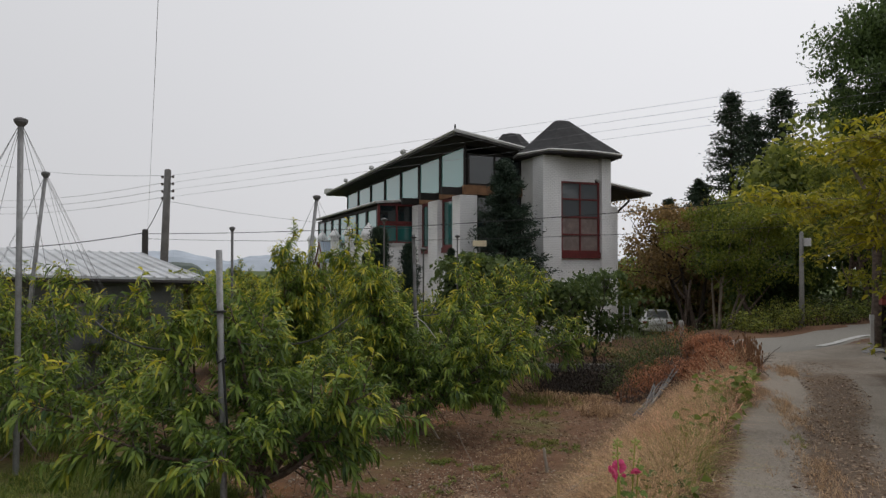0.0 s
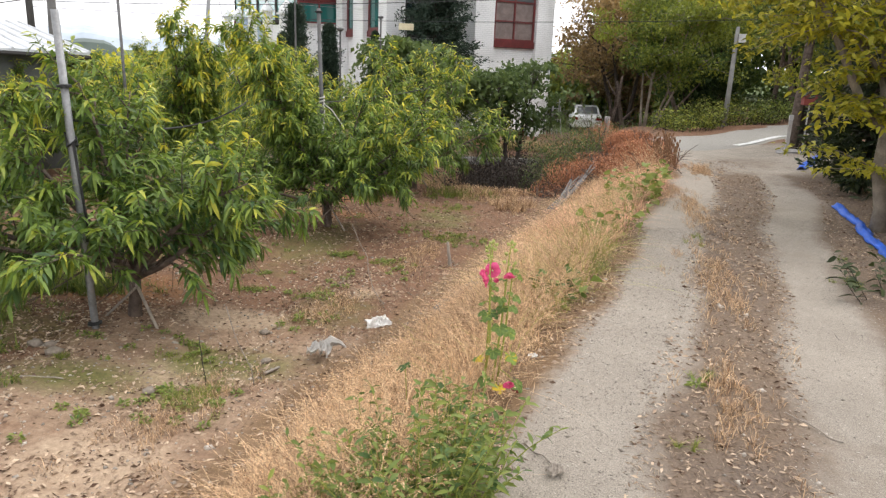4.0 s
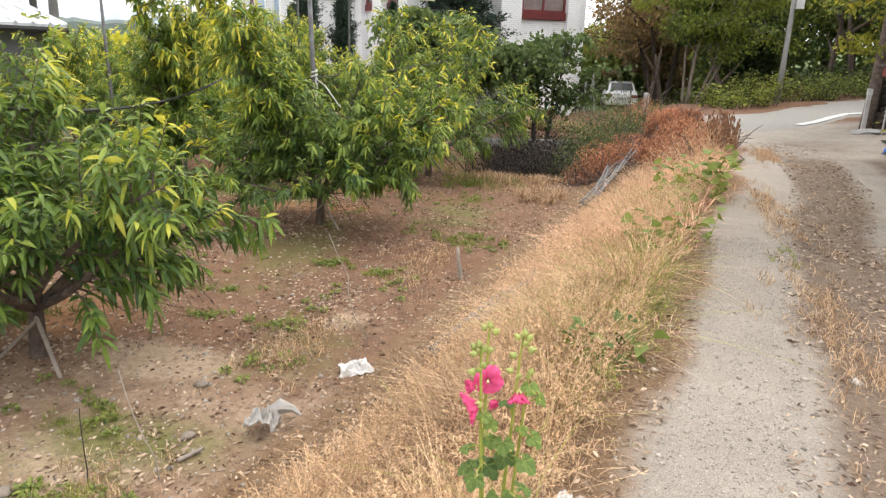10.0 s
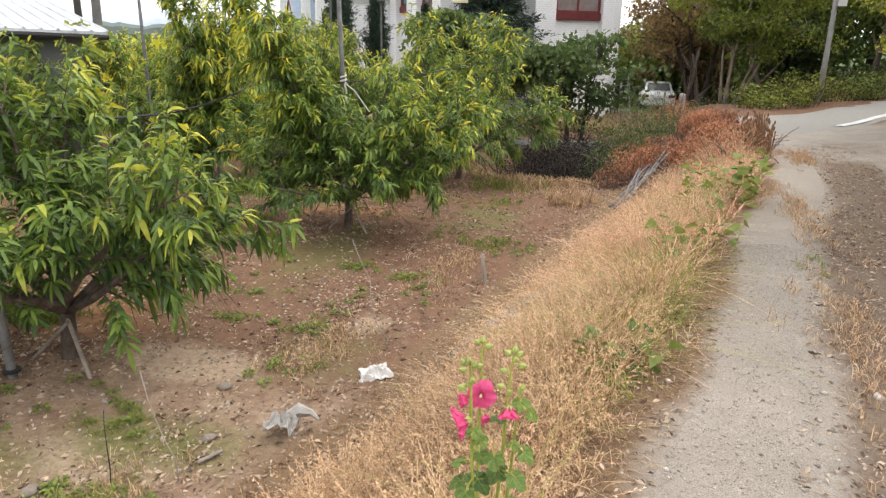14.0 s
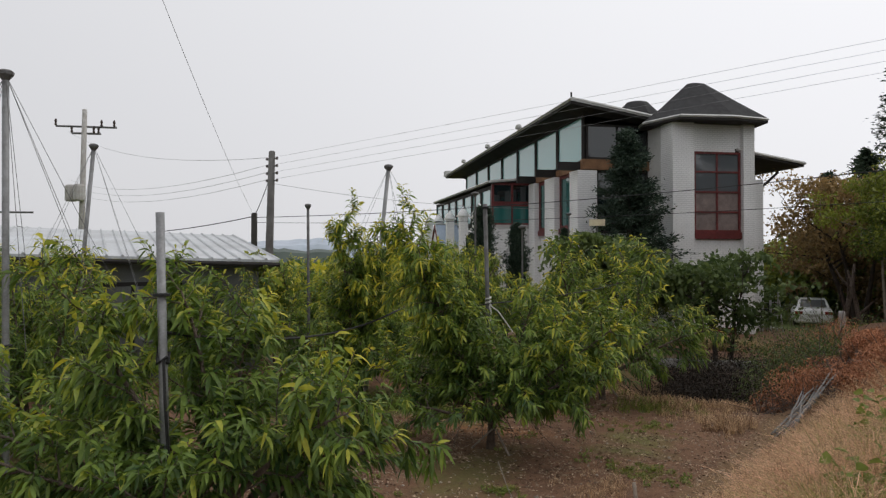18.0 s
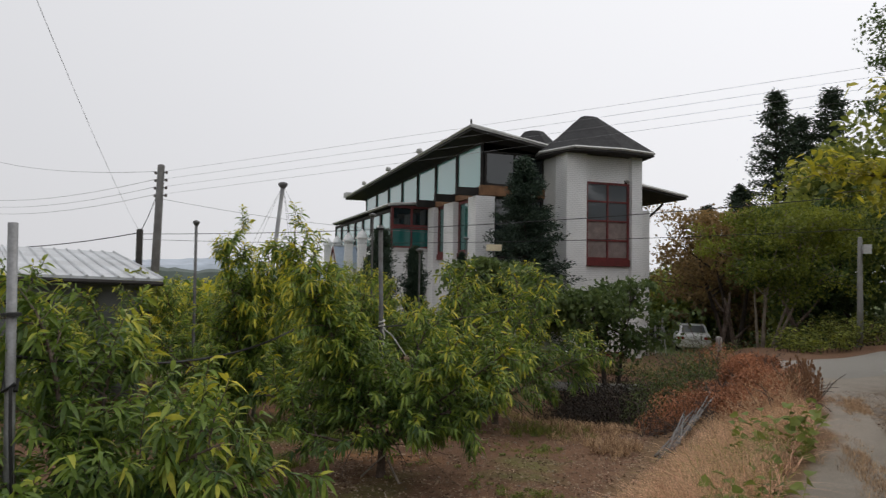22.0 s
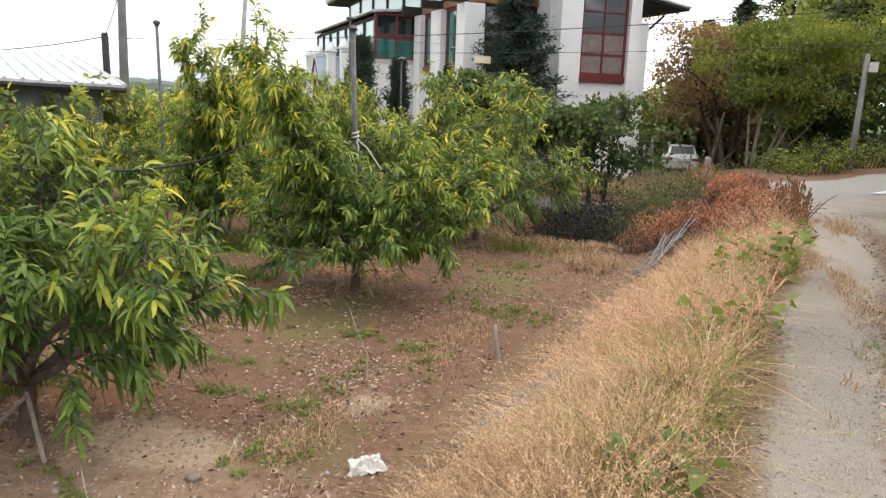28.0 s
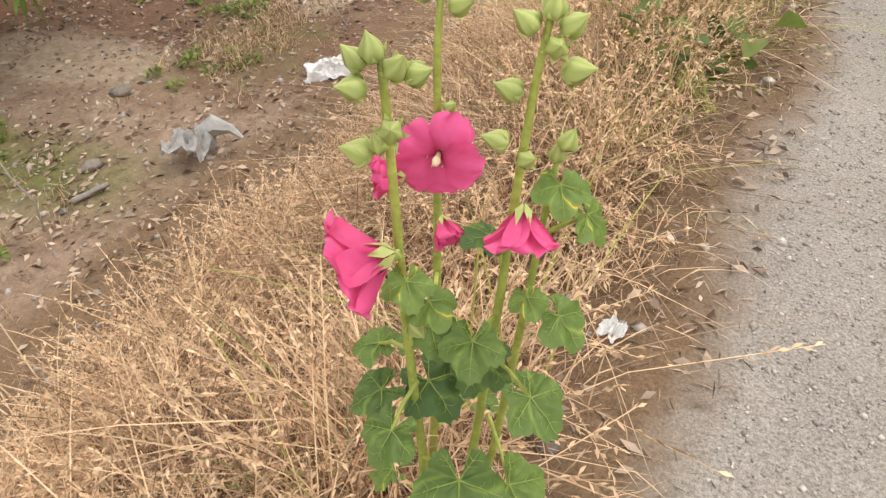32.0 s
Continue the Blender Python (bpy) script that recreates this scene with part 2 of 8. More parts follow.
M_METALROOF = mat("pale_sheet_metal", (0.56, 0.58, 0.60), 0.45, (0.42, 0.43, 0.44), 1.2, 20, 0.03, metal=0.25)
M_SHEDWALL = mat("grey_panel_wall", (0.15, 0.155, 0.155), 0.85, (0.10, 0.105, 0.105), 1.5, 40, 0.1)
M_BLACK = mat("bay_shade_black", (0.01, 0.01, 0.01), 0.9, None, 4, 30, 0)
M_BARK = mat("grey_brown_bark", (0.17, 0.13, 0.105), 0.9, (0.075, 0.055, 0.045), 14, 90, 0.7)
M_BARK_PALE = mat("pale_smooth_bark", (0.27, 0.23, 0.18), 0.9, (0.15, 0.125, 0.10), 7, 60, 0.5)
M_BARK_DARK = mat("dark_bark", (0.06, 0.048, 0.04), 0.95, (0.03, 0.025, 0.02), 8, 60, 0.6)
M_STAKE = mat("weathered_stake", (0.34, 0.29, 0.24), 0.9, (0.22, 0.19, 0.16), 9, 90, 0.2)
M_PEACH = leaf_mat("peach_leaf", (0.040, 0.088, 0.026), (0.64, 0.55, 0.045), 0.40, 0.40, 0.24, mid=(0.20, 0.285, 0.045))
M_PERSIMMON = leaf_mat("persimmon_leaf", (0.034, 0.068, 0.022), (0.15, 0.20, 0.06), 0.45, 0.38, 0.6)
M_MAPLE = leaf_mat("maple_leaf", (0.068, 0.115, 0.026), (0.54, 0.48, 0.04), 0.5, 0.45, 0.5)
M_MAPLE_GREEN = leaf_mat("green_maple_leaf", (0.035, 0.075, 0.020), (0.38, 0.40, 0.045), 0.5, 0.42, 0.4)
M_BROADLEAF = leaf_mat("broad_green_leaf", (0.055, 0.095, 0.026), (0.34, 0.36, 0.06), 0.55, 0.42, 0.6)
M_DARKLEAF = leaf_mat("dark_green_leaf", (0.022, 0.046, 0.016), (0.12, 0.18, 0.045), 0.55, 0.4, 0.5)
M_BRONZE = leaf_mat("bronze_leaf", (0.125, 0.088, 0.042), (0.41, 0.27, 0.105), 0.6, 0.42, 0.7)
M_CONIFER = leaf_mat("conifer_needles", (0.016, 0.034, 0.023), (0.062, 0.092, 0.058), 0.6, 0.18, 0.6)
M_CEDAR = leaf_mat("cedar_spray", (0.010, 0.022, 0.010), (0.05, 0.065, 0.016), 0.6, 0.12, 0.5)
M_PINE = leaf_mat("pine_needles", (0.016, 0.034, 0.019), (0.06, 0.085, 0.042), 0.6, 0.1, 0.6)
# dead stems darkened to near-black: the ditch's shadow is in this colour
M_SHADED_DEADWOOD = leaf_mat("shaded_dead_bramble", (0.010, 0.008, 0.007), (0.045, 0.033, 0.025), 0.9, 0.05, 0.7)
M_BROWN = leaf_mat("withered_leaf", (0.14, 0.055, 0.030), (0.50, 0.23, 0.12), 0.8, 0.2, 0.7)
M_BRAMBLE = leaf_mat("bramble_leaf", (0.03, 0.06, 0.018), (0.15, 0.19, 0.05), 0.55, 0.3, 0.6)
M_WEED = leaf_mat("weed_leaf", (0.06, 0.11, 0.025), (0.28, 0.32, 0.07), 0.55, 0.35, 0.5)
M_STRAW = leaf_mat("dry_grass_blade", (0.172, 0.095, 0.05), (0.84, 0.592, 0.36), 0.7, 0.30, 0.9)
M_STRAW_RED = leaf_mat("russet_dry_grass", (0.23, 0.098, 0.055), (1.0, 0.64, 0.43), 0.7, 0.3, 0.9)
M_GREEN_GRASS = leaf_mat("green_grass_blade", (0.06, 0.12, 0.018), (0.36, 0.36, 0.08), 0.6, 0.35, 0.6)
M_LITTER = leaf_mat("dry_litter", (0.09, 0.05, 0.032), (0.56, 0.43, 0.31), 0.85, 0.1, 0.9)
M_PEBBLE = mat("pebble", (0.42, 0.375, 0.32), 0.9, (0.25, 0.215, 0.18), 20, 80, 0.2, island=0.45)
M_STONE = mat("field_stone", (0.30, 0.25, 0.2), 0.9, (0.18, 0.15, 0.12), 6, 50, 0.5)
M_PAPER = mat("white_paper", (0.80, 0.79, 0.77), 0.8, (0.66, 0.64, 0.6), 9, 60, 0.1, translucent=0.15)
M_PLASTIC = mat("dusty_clear_plastic", (0.70, 0.68, 0.65), 0.35, (0.52, 0.49, 0.45), 10, 50, 0.1, translucent=0.45)
M_BLUE = mat("blue_tarpaulin", (0.02, 0.12, 0.62), 0.5, (0.015, 0.08, 0.42), 6, 60, 0.2)
M_REDPAINT = mat("faded_red_board", (0.24, 0.05, 0.04), 0.7, (0.15, 0.035, 0.03), 5, 50, 0.1)
M_CARWHITE = mat("white_car_paint", (0.78, 0.79, 0.80), 0.25, (0.74, 0.75, 0.76), 2, 20, 0)
M_CARGLASS = glass_mat("car_glass", (0.10, 0.11, 0.115), 0.04, 0.5)
M_CARRED = mat("tail_lamp_red", (0.28, 0.02, 0.02), 0.2, None, 5, 20, 0)
M_ALU = mat("aluminium_ladder", (0.45, 0.46, 0.46), 0.5, (0.33, 0.33, 0.33), 5, 40, 0.05, metal=0.4)
M_ROPE = mat("white_rope", (0.62, 0.6, 0.56), 0.85, None, 30, 90, 0.2)
M_HOSE = mat("black_hose", (0.018, 0.018, 0.018), 0.55, None, 9, 40, 0)
M_PIPE = mat("dusty_grey_pipe", (0.22, 0.21, 0.20), 0.65, (0.12, 0.115, 0.11), 8, 50, 0.1)
M_CONCRETE = mat("pale_concrete", (0.36, 0.35, 0.33), 0.9, (0.25, 0.24, 0.23), 3, 60, 0.2)
# distance haze is mixed straight into the two hill colours
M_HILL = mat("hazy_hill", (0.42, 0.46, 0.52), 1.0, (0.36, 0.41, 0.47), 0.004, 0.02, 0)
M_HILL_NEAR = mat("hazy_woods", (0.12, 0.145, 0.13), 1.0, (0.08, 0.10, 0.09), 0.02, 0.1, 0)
M_LINE = mat("worn_road_paint", (0.70, 0.70, 0.68), 0.8, (0.45, 0.45, 0.44), 6, 60, 0.05)
M_PETAL = leaf_mat("hollyhock_petal", (0.44, 0.02, 0.10), (0.82, 0.12, 0.30), 0.55, 0.35, 0.3)
M_HLEAF = leaf_mat("hollyhock_leaf", (0.038, 0.085, 0.022), (0.22, 0.30, 0.055), 0.55, 0.25, 0.5, third=(0.62, 0.44, 0.04), grain_scale=90)
M_HSTEM = mat("hairy_green_stem", (0.36, 0.37, 0.07), 0.65, (0.24, 0.28, 0.05), 25, 160, 0.2)
M_SEPAL = leaf_mat("pale_green_sepal", (0.27, 0.34, 0.07), (0.58, 0.60, 0.22), 0.6, 0.3, 0.4)
M_STAMEN = mat("pale_stamen", (0.75, 0.62, 0.38), 0.7, None, 40, 90, 0.1)


def ground_mat():
    """Soil, gravel, dry turf and moss, laid out by the ground's own cover attributes and broken up by noise."""
    m = bpy.data.materials.new("orchard_ground")
    m.use_nodes = True
    n, l = m.node_tree.nodes, m.node_tree.links
    b = n["Principled BSDF"]
    b.inputs["Roughness"].default_value, b.inputs["Specular IOR Level"].default_value = 0.95, 0.15
    t = n.new("ShaderNodeTexCoord")

    def grain(scale, detail=6, rough=0.6):
        q = n.new("ShaderNodeTexNoise")
        q.inputs["Scale"].default_value, q.inputs["Detail"].default_value, q.inputs["Roughness"].default_value = scale, detail, rough
        l.new(t.outputs["Object"], q.inputs["Vector"])
        return q.outputs["Fac"]

    def ramped(fac, *stops):
        r = n.new("ShaderNodeValToRGB")
        for k, (p, c) in enumerate(stops):
            e = r.color_ramp.elements[k] if k < 2 else r.color_ramp.elements.new(p)
            e.position, e.color = p, (*c, 1)
        l.new(fac, r.inputs[0])
        return r.outputs[0]

    def mixed(a, c, fac, mode="MIX"):
        q = n.new("ShaderNodeMixRGB")
        q.blend_type = mode
        l.new(a, q.inputs[1])
        l.new(c, q.inputs[2])
        if isinstance(fac, float):
            q.inputs[0].default_value = fac
        else:
            l.new(fac, q.inputs[0])
        return q.outputs[0]

    def cover(name, amount=0.5, soft=0.12):
        a, s, r = n.new("ShaderNodeAttribute"), n.new("ShaderNodeMath"), n.new("ShaderNodeMapRange")
        a.attribute_name = name
        s.operation = "MULTIPLY_ADD"
        l.new(edge, s.inputs[0])
        s.inputs[1].default_value = 0.7
        l.new(a.outputs["Fac"], s.inputs[2])
        r.inputs["From Min"].default_value, r.inputs["From Max"].default_value = 0.35 + amount - soft, 0.35 + amount + soft
        l.new(s.outputs[0], r.inputs["Value"])
        return r.outputs[0]

    edge = grain(5.0, 8, 0.7)
    fine, mid, big = grain(150, 5, 0.75), grain(21, 9, 0.8), grain(1.3, 5)
    soil = ramped(big, (0.30, (0.095, 0.054, 0.039)), (0.72, (0.33, 0.195, 0.118)), (0.5, (0.17, 0.099, 0.068)))
    soil = mixed(soil, ramped(grain(0.8, 8, 0.75), (0.40, (0.055, 0.034, 0.028)), (0.62, (0.38, 0.215, 0.12))), 0.5)
    soil = mixed(soil, ramped(grain(5.5, 10, 0.85), (0.41, (0.055, 0.033, 0.026)), (0.61, (0.42, 0.265, 0.165))), 0.6)
    soil = mixed(soil, ramped(grain(16, 4, 0.6), (0.38, (0.05, 0.032, 0.026)), (0.66, (0.40, 0.27, 0.18))), 0.3)
    soil = mixed(soil, ramped(grain(70, 6, 0.85), (0.36, (0.035, 0.023, 0.019)), (0.68, (0.54, 0.37, 0.25))), 0.45)
    warm = n.new("ShaderNodeRGB")
    warm.outputs[0].default_value = (0.74, 0.645, 0.60, 1)
    soil = mixed(soil, warm.outputs[0], 1.0, "MULTIPLY")
    gravel = mixed(ramped(grain(1.7, 5), (0.3, (0.19, 0.165, 0.137)), (0.75, (0.355, 0.312, 0.26))),
                   ramped(grain(170, 3, 0.8), (0.34, (0.095, 0.081, 0.067)), (0.66, (0.58, 0.51, 0.43))), 0.5)
    turf = mixed(ramped(big, (0.3, (0.11, 0.080, 0.064)), (0.7, (0.22, 0.145, 0.088))),
                 ramped(grain(60, 5, 0.75), (0.3, (0.055, 0.045, 0.04)), (0.72, (0.29, 0.225, 0.17))), 0.6)
    straw = mixed(ramped(mid, (0.25, (0.085, 0.052, 0.033)), (0.8, (0.30, 0.18, 0.095))), ramped(fine, (0.3, (0.05, 0.034, 0.024)), (0.7, (0.32, 0.22, 0.13))), 0.45)
    rust = ramped(mid, (0.25, (0.16, 0.072, 0.038)), (0.8, (0.42, 0.23, 0.115)))
    pale = ramped(mid, (0.3, (0.22, 0.15, 0.10)), (0.7, (0.54, 0.41, 0.29)))
    moss = ramped(mid, (0.3, (0.07, 0.068, 0.028)), (0.75, (0.24, 0.22, 0.08)))
    asphalt = ramped(fine, (0.3, (0.20, 0.187, 0.167)), (0.7, (0.34, 0.322, 0.292)))
    far = ramped(grain(0.09, 6), (0.3, (0.045, 0.07, 0.025)), (0.7, (0.13, 0.16, 0.055)))
    col = soil
    for name, c, amount in (("pale", pale, 0.5), ("rust", rust, 0.5), ("moss", moss, 0.5), ("straw", straw, 0.5),
                            ("turf", turf, 0.5), ("gravel", gravel, 0.5), ("asphalt", asphalt, 0.5), ("far", far, 0.5)):
        col = mixed(col, c, cover(name, amount, 0.05 if name == "asphalt" else 0.2))
    col = mixed(col, ramped(fine, (0.25, (0.35, 0.35, 0.35)), (0.75, (0.66, 0.66, 0.66))), 0.45, "OVERLAY")
    l.new(col, b.inputs["Base Color"])
    hgt = n.new("ShaderNodeMath")
    hgt.operation = "MULTIPLY_ADD"
    l.new(mid, hgt.inputs[0])
    hgt.inputs[1].default_value = 0.4
    l.new(fine, hgt.inputs[2])
    bn = n.new("ShaderNodeBump")
    bn.inputs["Strength"].default_value, bn.inputs["Distance"].default_value = 0.55, 0.018
    l.new(hgt.outputs[0], bn.inputs["Height"])
    l.new(bn.outputs[0], b.inputs["Normal"])
    return m


M_GROUND = ground_mat()


# ---- mesh tools ----
class Geo:
    """Collects vertices and faces; an 'age' value per vertex where foliage needs it."""

    def __init__(self):
        self.v, self.f, self.a, self.n = [], [], [], 0

    def add(self, verts, faces, age_tone=None):
        base = self.n
        self.v.extend(tuple(p) for p in verts)
        self.f.extend(tuple(base + i for i in q) for q in faces)
        self.a.extend([0.0 if age_tone is None else age_tone] * len(verts))
        self.n += len(verts)
        return self

    def box(self, x0, y0, z0, x1, y1, z1, m=None):
        c = [(x, y, z) for z in (z0, z1) for y in (y0, y1) for x in (x0, x1)]
        if m is not None:
            c = [m @ Vector(p) for p in c]
        return self.add(c, [(0, 2, 3, 1), (4, 5, 7, 6), (0, 1, 5, 4), (2, 6, 7, 3), (0, 4, 6, 2), (1, 3, 7, 5)])

    def slab(self, corners, thick):
        """A plate: a polygon given counter-clockwise from above, with thickness downwards."""
        k = len(corners)
        low = [(x, y, z - thick) for x, y, z in corners]
        return self.add(list(corners) + low, [tuple(range(k)), tuple(reversed(range(k, 2 * k)))] + [(i, k + i, k + (i + 1) % k, (i + 1) % k) for i in range(k)])

    def tube(self, pts, radii, sides=8, cap=True):
        pts = [Vector(p) for p in pts]
        if not hasattr(radii, "__len__"):
            radii = [radii] * len(pts)
        radii = [float(r) for r in radii]
        verts, faces = [], []
        side = None
        for k, p in enumerate(pts):
            d = (pts[min(k + 1, len(pts) - 1)] - pts[max(k - 1, 0)])
            d = d.normalized() if d.length > 1e-9 else Vector((0, 0, 1))
            if side is None:
                side = d.cross(Vector((0, 0, 1)) if abs(d.z) < 0.9 else Vector((1, 0, 0))).normalized()
            side = (side - d * side.dot(d)).normalized()
            other = d.cross(side)
            for i in range(sides):
                a = 2 * math.pi * i / sides
                verts.append(p + radii[k] * (math.cos(a) * side + math.sin(a) * other))
        for k in range(len(pts) - 1):
            for i in range(sides):
                j = (i + 1) % sides
                faces.append((k * sides + i, k * sides + j, (k + 1) * sides + j, (k + 1) * sides + i))
        if cap:
            faces.append(tuple(reversed(range(sides))))
            faces.append(tuple(range((len(pts) - 1) * sides, len(pts) * sides)))
        return self.add(verts, faces)

    def lathe(self, centre, profile, sides=14):
        """Rings (radius, height) turned about a vertical axis."""
        cx, cy, cz = centre
        return self.tube([(cx, cy, cz + h) for _, h in profile], [max(r, 1e-4) for r, _ in profile], sides)

    def blob(self, centre, size, rings=5, sides=8, rough=0.15, seed=0):
        rnd = random.Random(seed)
        verts, faces = [], []
        for k in range(1, rings):
            th = math.pi * k / rings
            for i in range(sides):
                a = 2 * math.pi * (i + 0.5 * (k % 2)) / sides
                r = 1 + rnd.uniform(-rough, rough)
                verts.append((centre[0] + size[0] * r * math.sin(th) * math.cos(a), centre[1] + size[1] * r * math.sin(th) * math.sin(a), centre[2] + size[2] * r * math.cos(th)))
        top, bot = len(verts), len(verts) + 1
        verts += [(centre[0], centre[1], centre[2] + size[2]), (centre[0], centre[1], centre[2] - size[2])]
        for k in range(rings - 2):
            for i in range(sides):
                j = (i + 1) % sides
                faces.append((k * sides + i, (k + 1) * sides + i, (k + 1) * sides + j, k * sides + j))
        for i in range(sides):
            j = (i + 1) % sides
            faces.append((top, i, j))
            faces.append((bot, (rings - 2) * sides + j, (rings - 2) * sides + i))
        return self.add(verts, faces)


def make_mesh(name, geo, smooth=False):
    me = bpy.data.meshes.new(name)
    me.from_pydata(geo.v, [], geo.f)
    if any(geo.a):
        me.attributes.new("age_tone", "FLOAT", "POINT").data.foreach_set("value", geo.a)
    if smooth:
        me.polygons.foreach_set("use_smooth", [True] * len(me.polygons))
    me.update()
    return me


def quick_mesh(name, verts, faces, age_tone=None, smooth=False):
    """A large mesh from arrays; all faces have the same number of corners."""
    me = bpy.data.meshes.new(name)
    k = faces.shape[1]
    me.vertices.add(len(verts))
    me.vertices.foreach_set("co", np.ascontiguousarray(verts, dtype=np.float32).ravel())
    me.loops.add(faces.size)
    me.loops.foreach_set("vertex_index", np.ascontiguousarray(faces, dtype=np.int32).ravel())
    me.polygons.add(len(faces))
    me.polygons.foreach_set("loop_start", np.arange(len(faces), dtype=np.int32) * k)
    if age_tone is not None:
        me.attributes.new("age_tone", "FLOAT", "POINT").data.foreach_set("value", np.ascontiguousarray(age_tone, dtype=np.float32))
    if smooth:
        me.polygons.foreach_set("use_smooth", np.ones(len(faces), dtype=bool))
    me.update(calc_edges=True)
    return me


def part(name, geo, material, parent=None, label="", smooth=False):
    """Links geo as one mesh object under a thing or a part."""
    me = geo if isinstance(geo, bpy.types.Mesh) else make_mesh(name, geo, smooth)
    me.materials.clear()
    me.materials.append(material)
    ob = new(name, me)
    if parent is not None:
        ob.parent = parent
    return tagged(ob, label)


def thing(name, label, category, at=(0, 0, 0), rz=0.0, group="", kind=""):
    """An empty at the base of a thing, which carries its parts."""
    ob = new(name)
    ob.empty_display_size = 0.1
    ob.matrix_basis = pose(*at, 0, 0, rz)
    return tagged(ob, label, category, group, kind)


def unit(a):
    return a / np.maximum(np.linalg.norm(a, axis=-1, keepdims=True), 1e-9)


LEAF_FACES = np.array([(0, 2, 4), (0, 4, 3), (2, 5, 7), (2, 7, 4), (4, 7, 6), (4, 6, 3), (5, 1, 7), (7, 1, 6)])


def leaf_arrays(rng, p, d, length, width, droop, fold=0.35):
    """Narrow folded leaves that bend under their weight: base p, way d, one row each."""
    n = len(p)
    d = unit(d)
    roll = rng.normal(0, 0.5, (n, 1))
    s = unit(np.cross(d, np.array([0, 0, 1.0]) + 0.3 * rng.normal(size=(n, 3))))
    up = np.cross(s, d)
    s, up = s * np.cos(roll) + up * np.sin(roll), up * np.cos(roll) - s * np.sin(roll)
    L, W = length[:, None], width[:, None]

    def mid(k):
        return p + L * (k * d - np.array([0, 0, 1.0]) * (droop[:, None] * k * k))
    a, c = mid(0.36), mid(0.70)
    rows = [p, mid(1.0), a + W * (0.5 * s + fold * 0.5 * up), a - W * (0.5 * s - fold * 0.5 * up), a,
            c + W * (0.42 * s + fold * 0.42 * up), c - W * (0.42 * s - fold * 0.42 * up), c]
    verts = np.stack(rows, 1).reshape(-1, 3)
    faces = (LEAF_FACES[None] + 8 * np.arange(n)[:, None, None]).reshape(-1, 3)
    return verts, faces


def chip_arrays(rng, p, d, length, width):
    """Small folded leaf chips of four corners for foliage seen from farther off."""
    n = len(p)
    d = unit(d)
    s = unit(np.cross(d, rng.normal(size=(n, 3))))
    up = np.cross(s, d)
    L, W = length[:, None], width[:, None]
    m = p + 0.5 * L * d
    verts = np.stack([p, m + 0.5 * W * s + 0.15 * W * up, p + L * d - 0.12 * L * np.array([0, 0, 1.0]), m - 0.5 * W * s + 0.15 * W * up], 1).reshape(-1, 3)
    faces = (np.array([(0, 1, 2), (0, 2, 3)])[None] + 4 * np.arange(n)[:, None, None]).reshape(-1, 3)
    return verts, faces


def blade_arrays(rng, p, height, width, lean, age_tone, heading=None):
    """Grass blades of three joints that lean over; one row each."""
    n = len(p)
    a = rng.uniform(0, 2 * np.pi, n) if heading is None else heading
    way = np.stack([np.cos(a), np.sin(a), 0 * a], 1)
    b = a + np.pi / 2 + rng.normal(0, 0.6, n)
    side = np.stack([np.cos(b), np.sin(b), 0 * b], 1)
    H, W, L = height[:, None], width[:, None], lean[:, None]
    z = np.array([0, 0, 1.0])

    def mid(k):
        return p + z * H * (k - 0.35 * L * k * k) + way * H * L * k ** 2.0
    m1, m2 = mid(0.45), mid(0.8)
    verts = np.stack([p - W * side / 2, p + W * side / 2, m1 - W * side * 0.45, m1 + W * side * 0.45, m2 - W * side * 0.3, m2 + W * side * 0.3, mid(1.0)], 1).reshape(-1, 3)
    faces = (np.array([(0, 1, 3), (0, 3, 2), (2, 3, 5), (2, 5, 4), (4, 5, 6)])[None] + 7 * np.arange(n)[:, None, None]).reshape(-1, 3)
    return verts, faces, np.repeat(age_tone, 7)


def merged(*sets):
    """Joins (verts, faces) sets of triangles."""
    vs, fs, k = [], [], 0
    for v, f in sets:
        vs.append(v)
        fs.append(f + k)
        k += len(v)
    return np.concatenate(vs), np.concatenate(fs)


def seeds_arrays(rng, tip, way, count, size):
    """Drooping seed heads: small chips strung along the ends of stalks."""
    k = rng.uniform(0, 1, (len(tip), count, 1))
    p = (tip[:, None] - way[:, None] * k).reshape(-1, 3)
    d = (way[:, None] * 0.4 + rng.normal(0, 0.02, (len(tip), count, 3)) + np.array([0, 0, -0.01])).reshape(-1, 3)
    n = len(p)
    return chip_arrays(rng, p, d, np.full(n, size) * rng.uniform(0.7, 1.3, n), np.full(n, size * 0.35))


# ---- ground: one sheet from the track to the horizon ----
def smooth01(t):
    t = np.clip(t, 0, 1)
    return t * t * (3 - 2 * t)


def patchy(x, y, scale, seed):
    """Smooth value noise in 0..1."""
    g = np.random.RandomState(seed).rand(64, 64)
    u, w = np.asarray(x) * scale + 31.7, np.asarray(y) * scale + 17.3
    iu, iw = np.floor(u).astype(int), np.floor(w).astype(int)
    fu, fw = smooth01(u - iu), smooth01(w - iw)
    a, b = g[iu % 64, iw % 64], g[(iu + 1) % 64, iw % 64]
    c, d = g[iu % 64, (iw + 1) % 64], g[(iu + 1) % 64, (iw + 1) % 64]
    return (a * (1 - fu) + b * fu) * (1 - fw) + (c * (1 - fu) + d * fu) * fw


def track_edge(y):
    return np.interp(y, [-30, -6, 0.7, 1.7, 3.8, 6.4, 8.4, 10.6, 11.8, 13.6, 19, 24, 45], [-6, -1.25, -0.13, 0.0, 0.44, 0.84, 1.38, 1.58, 1.55, 1.2, 1.5, 1.9, 1.9])


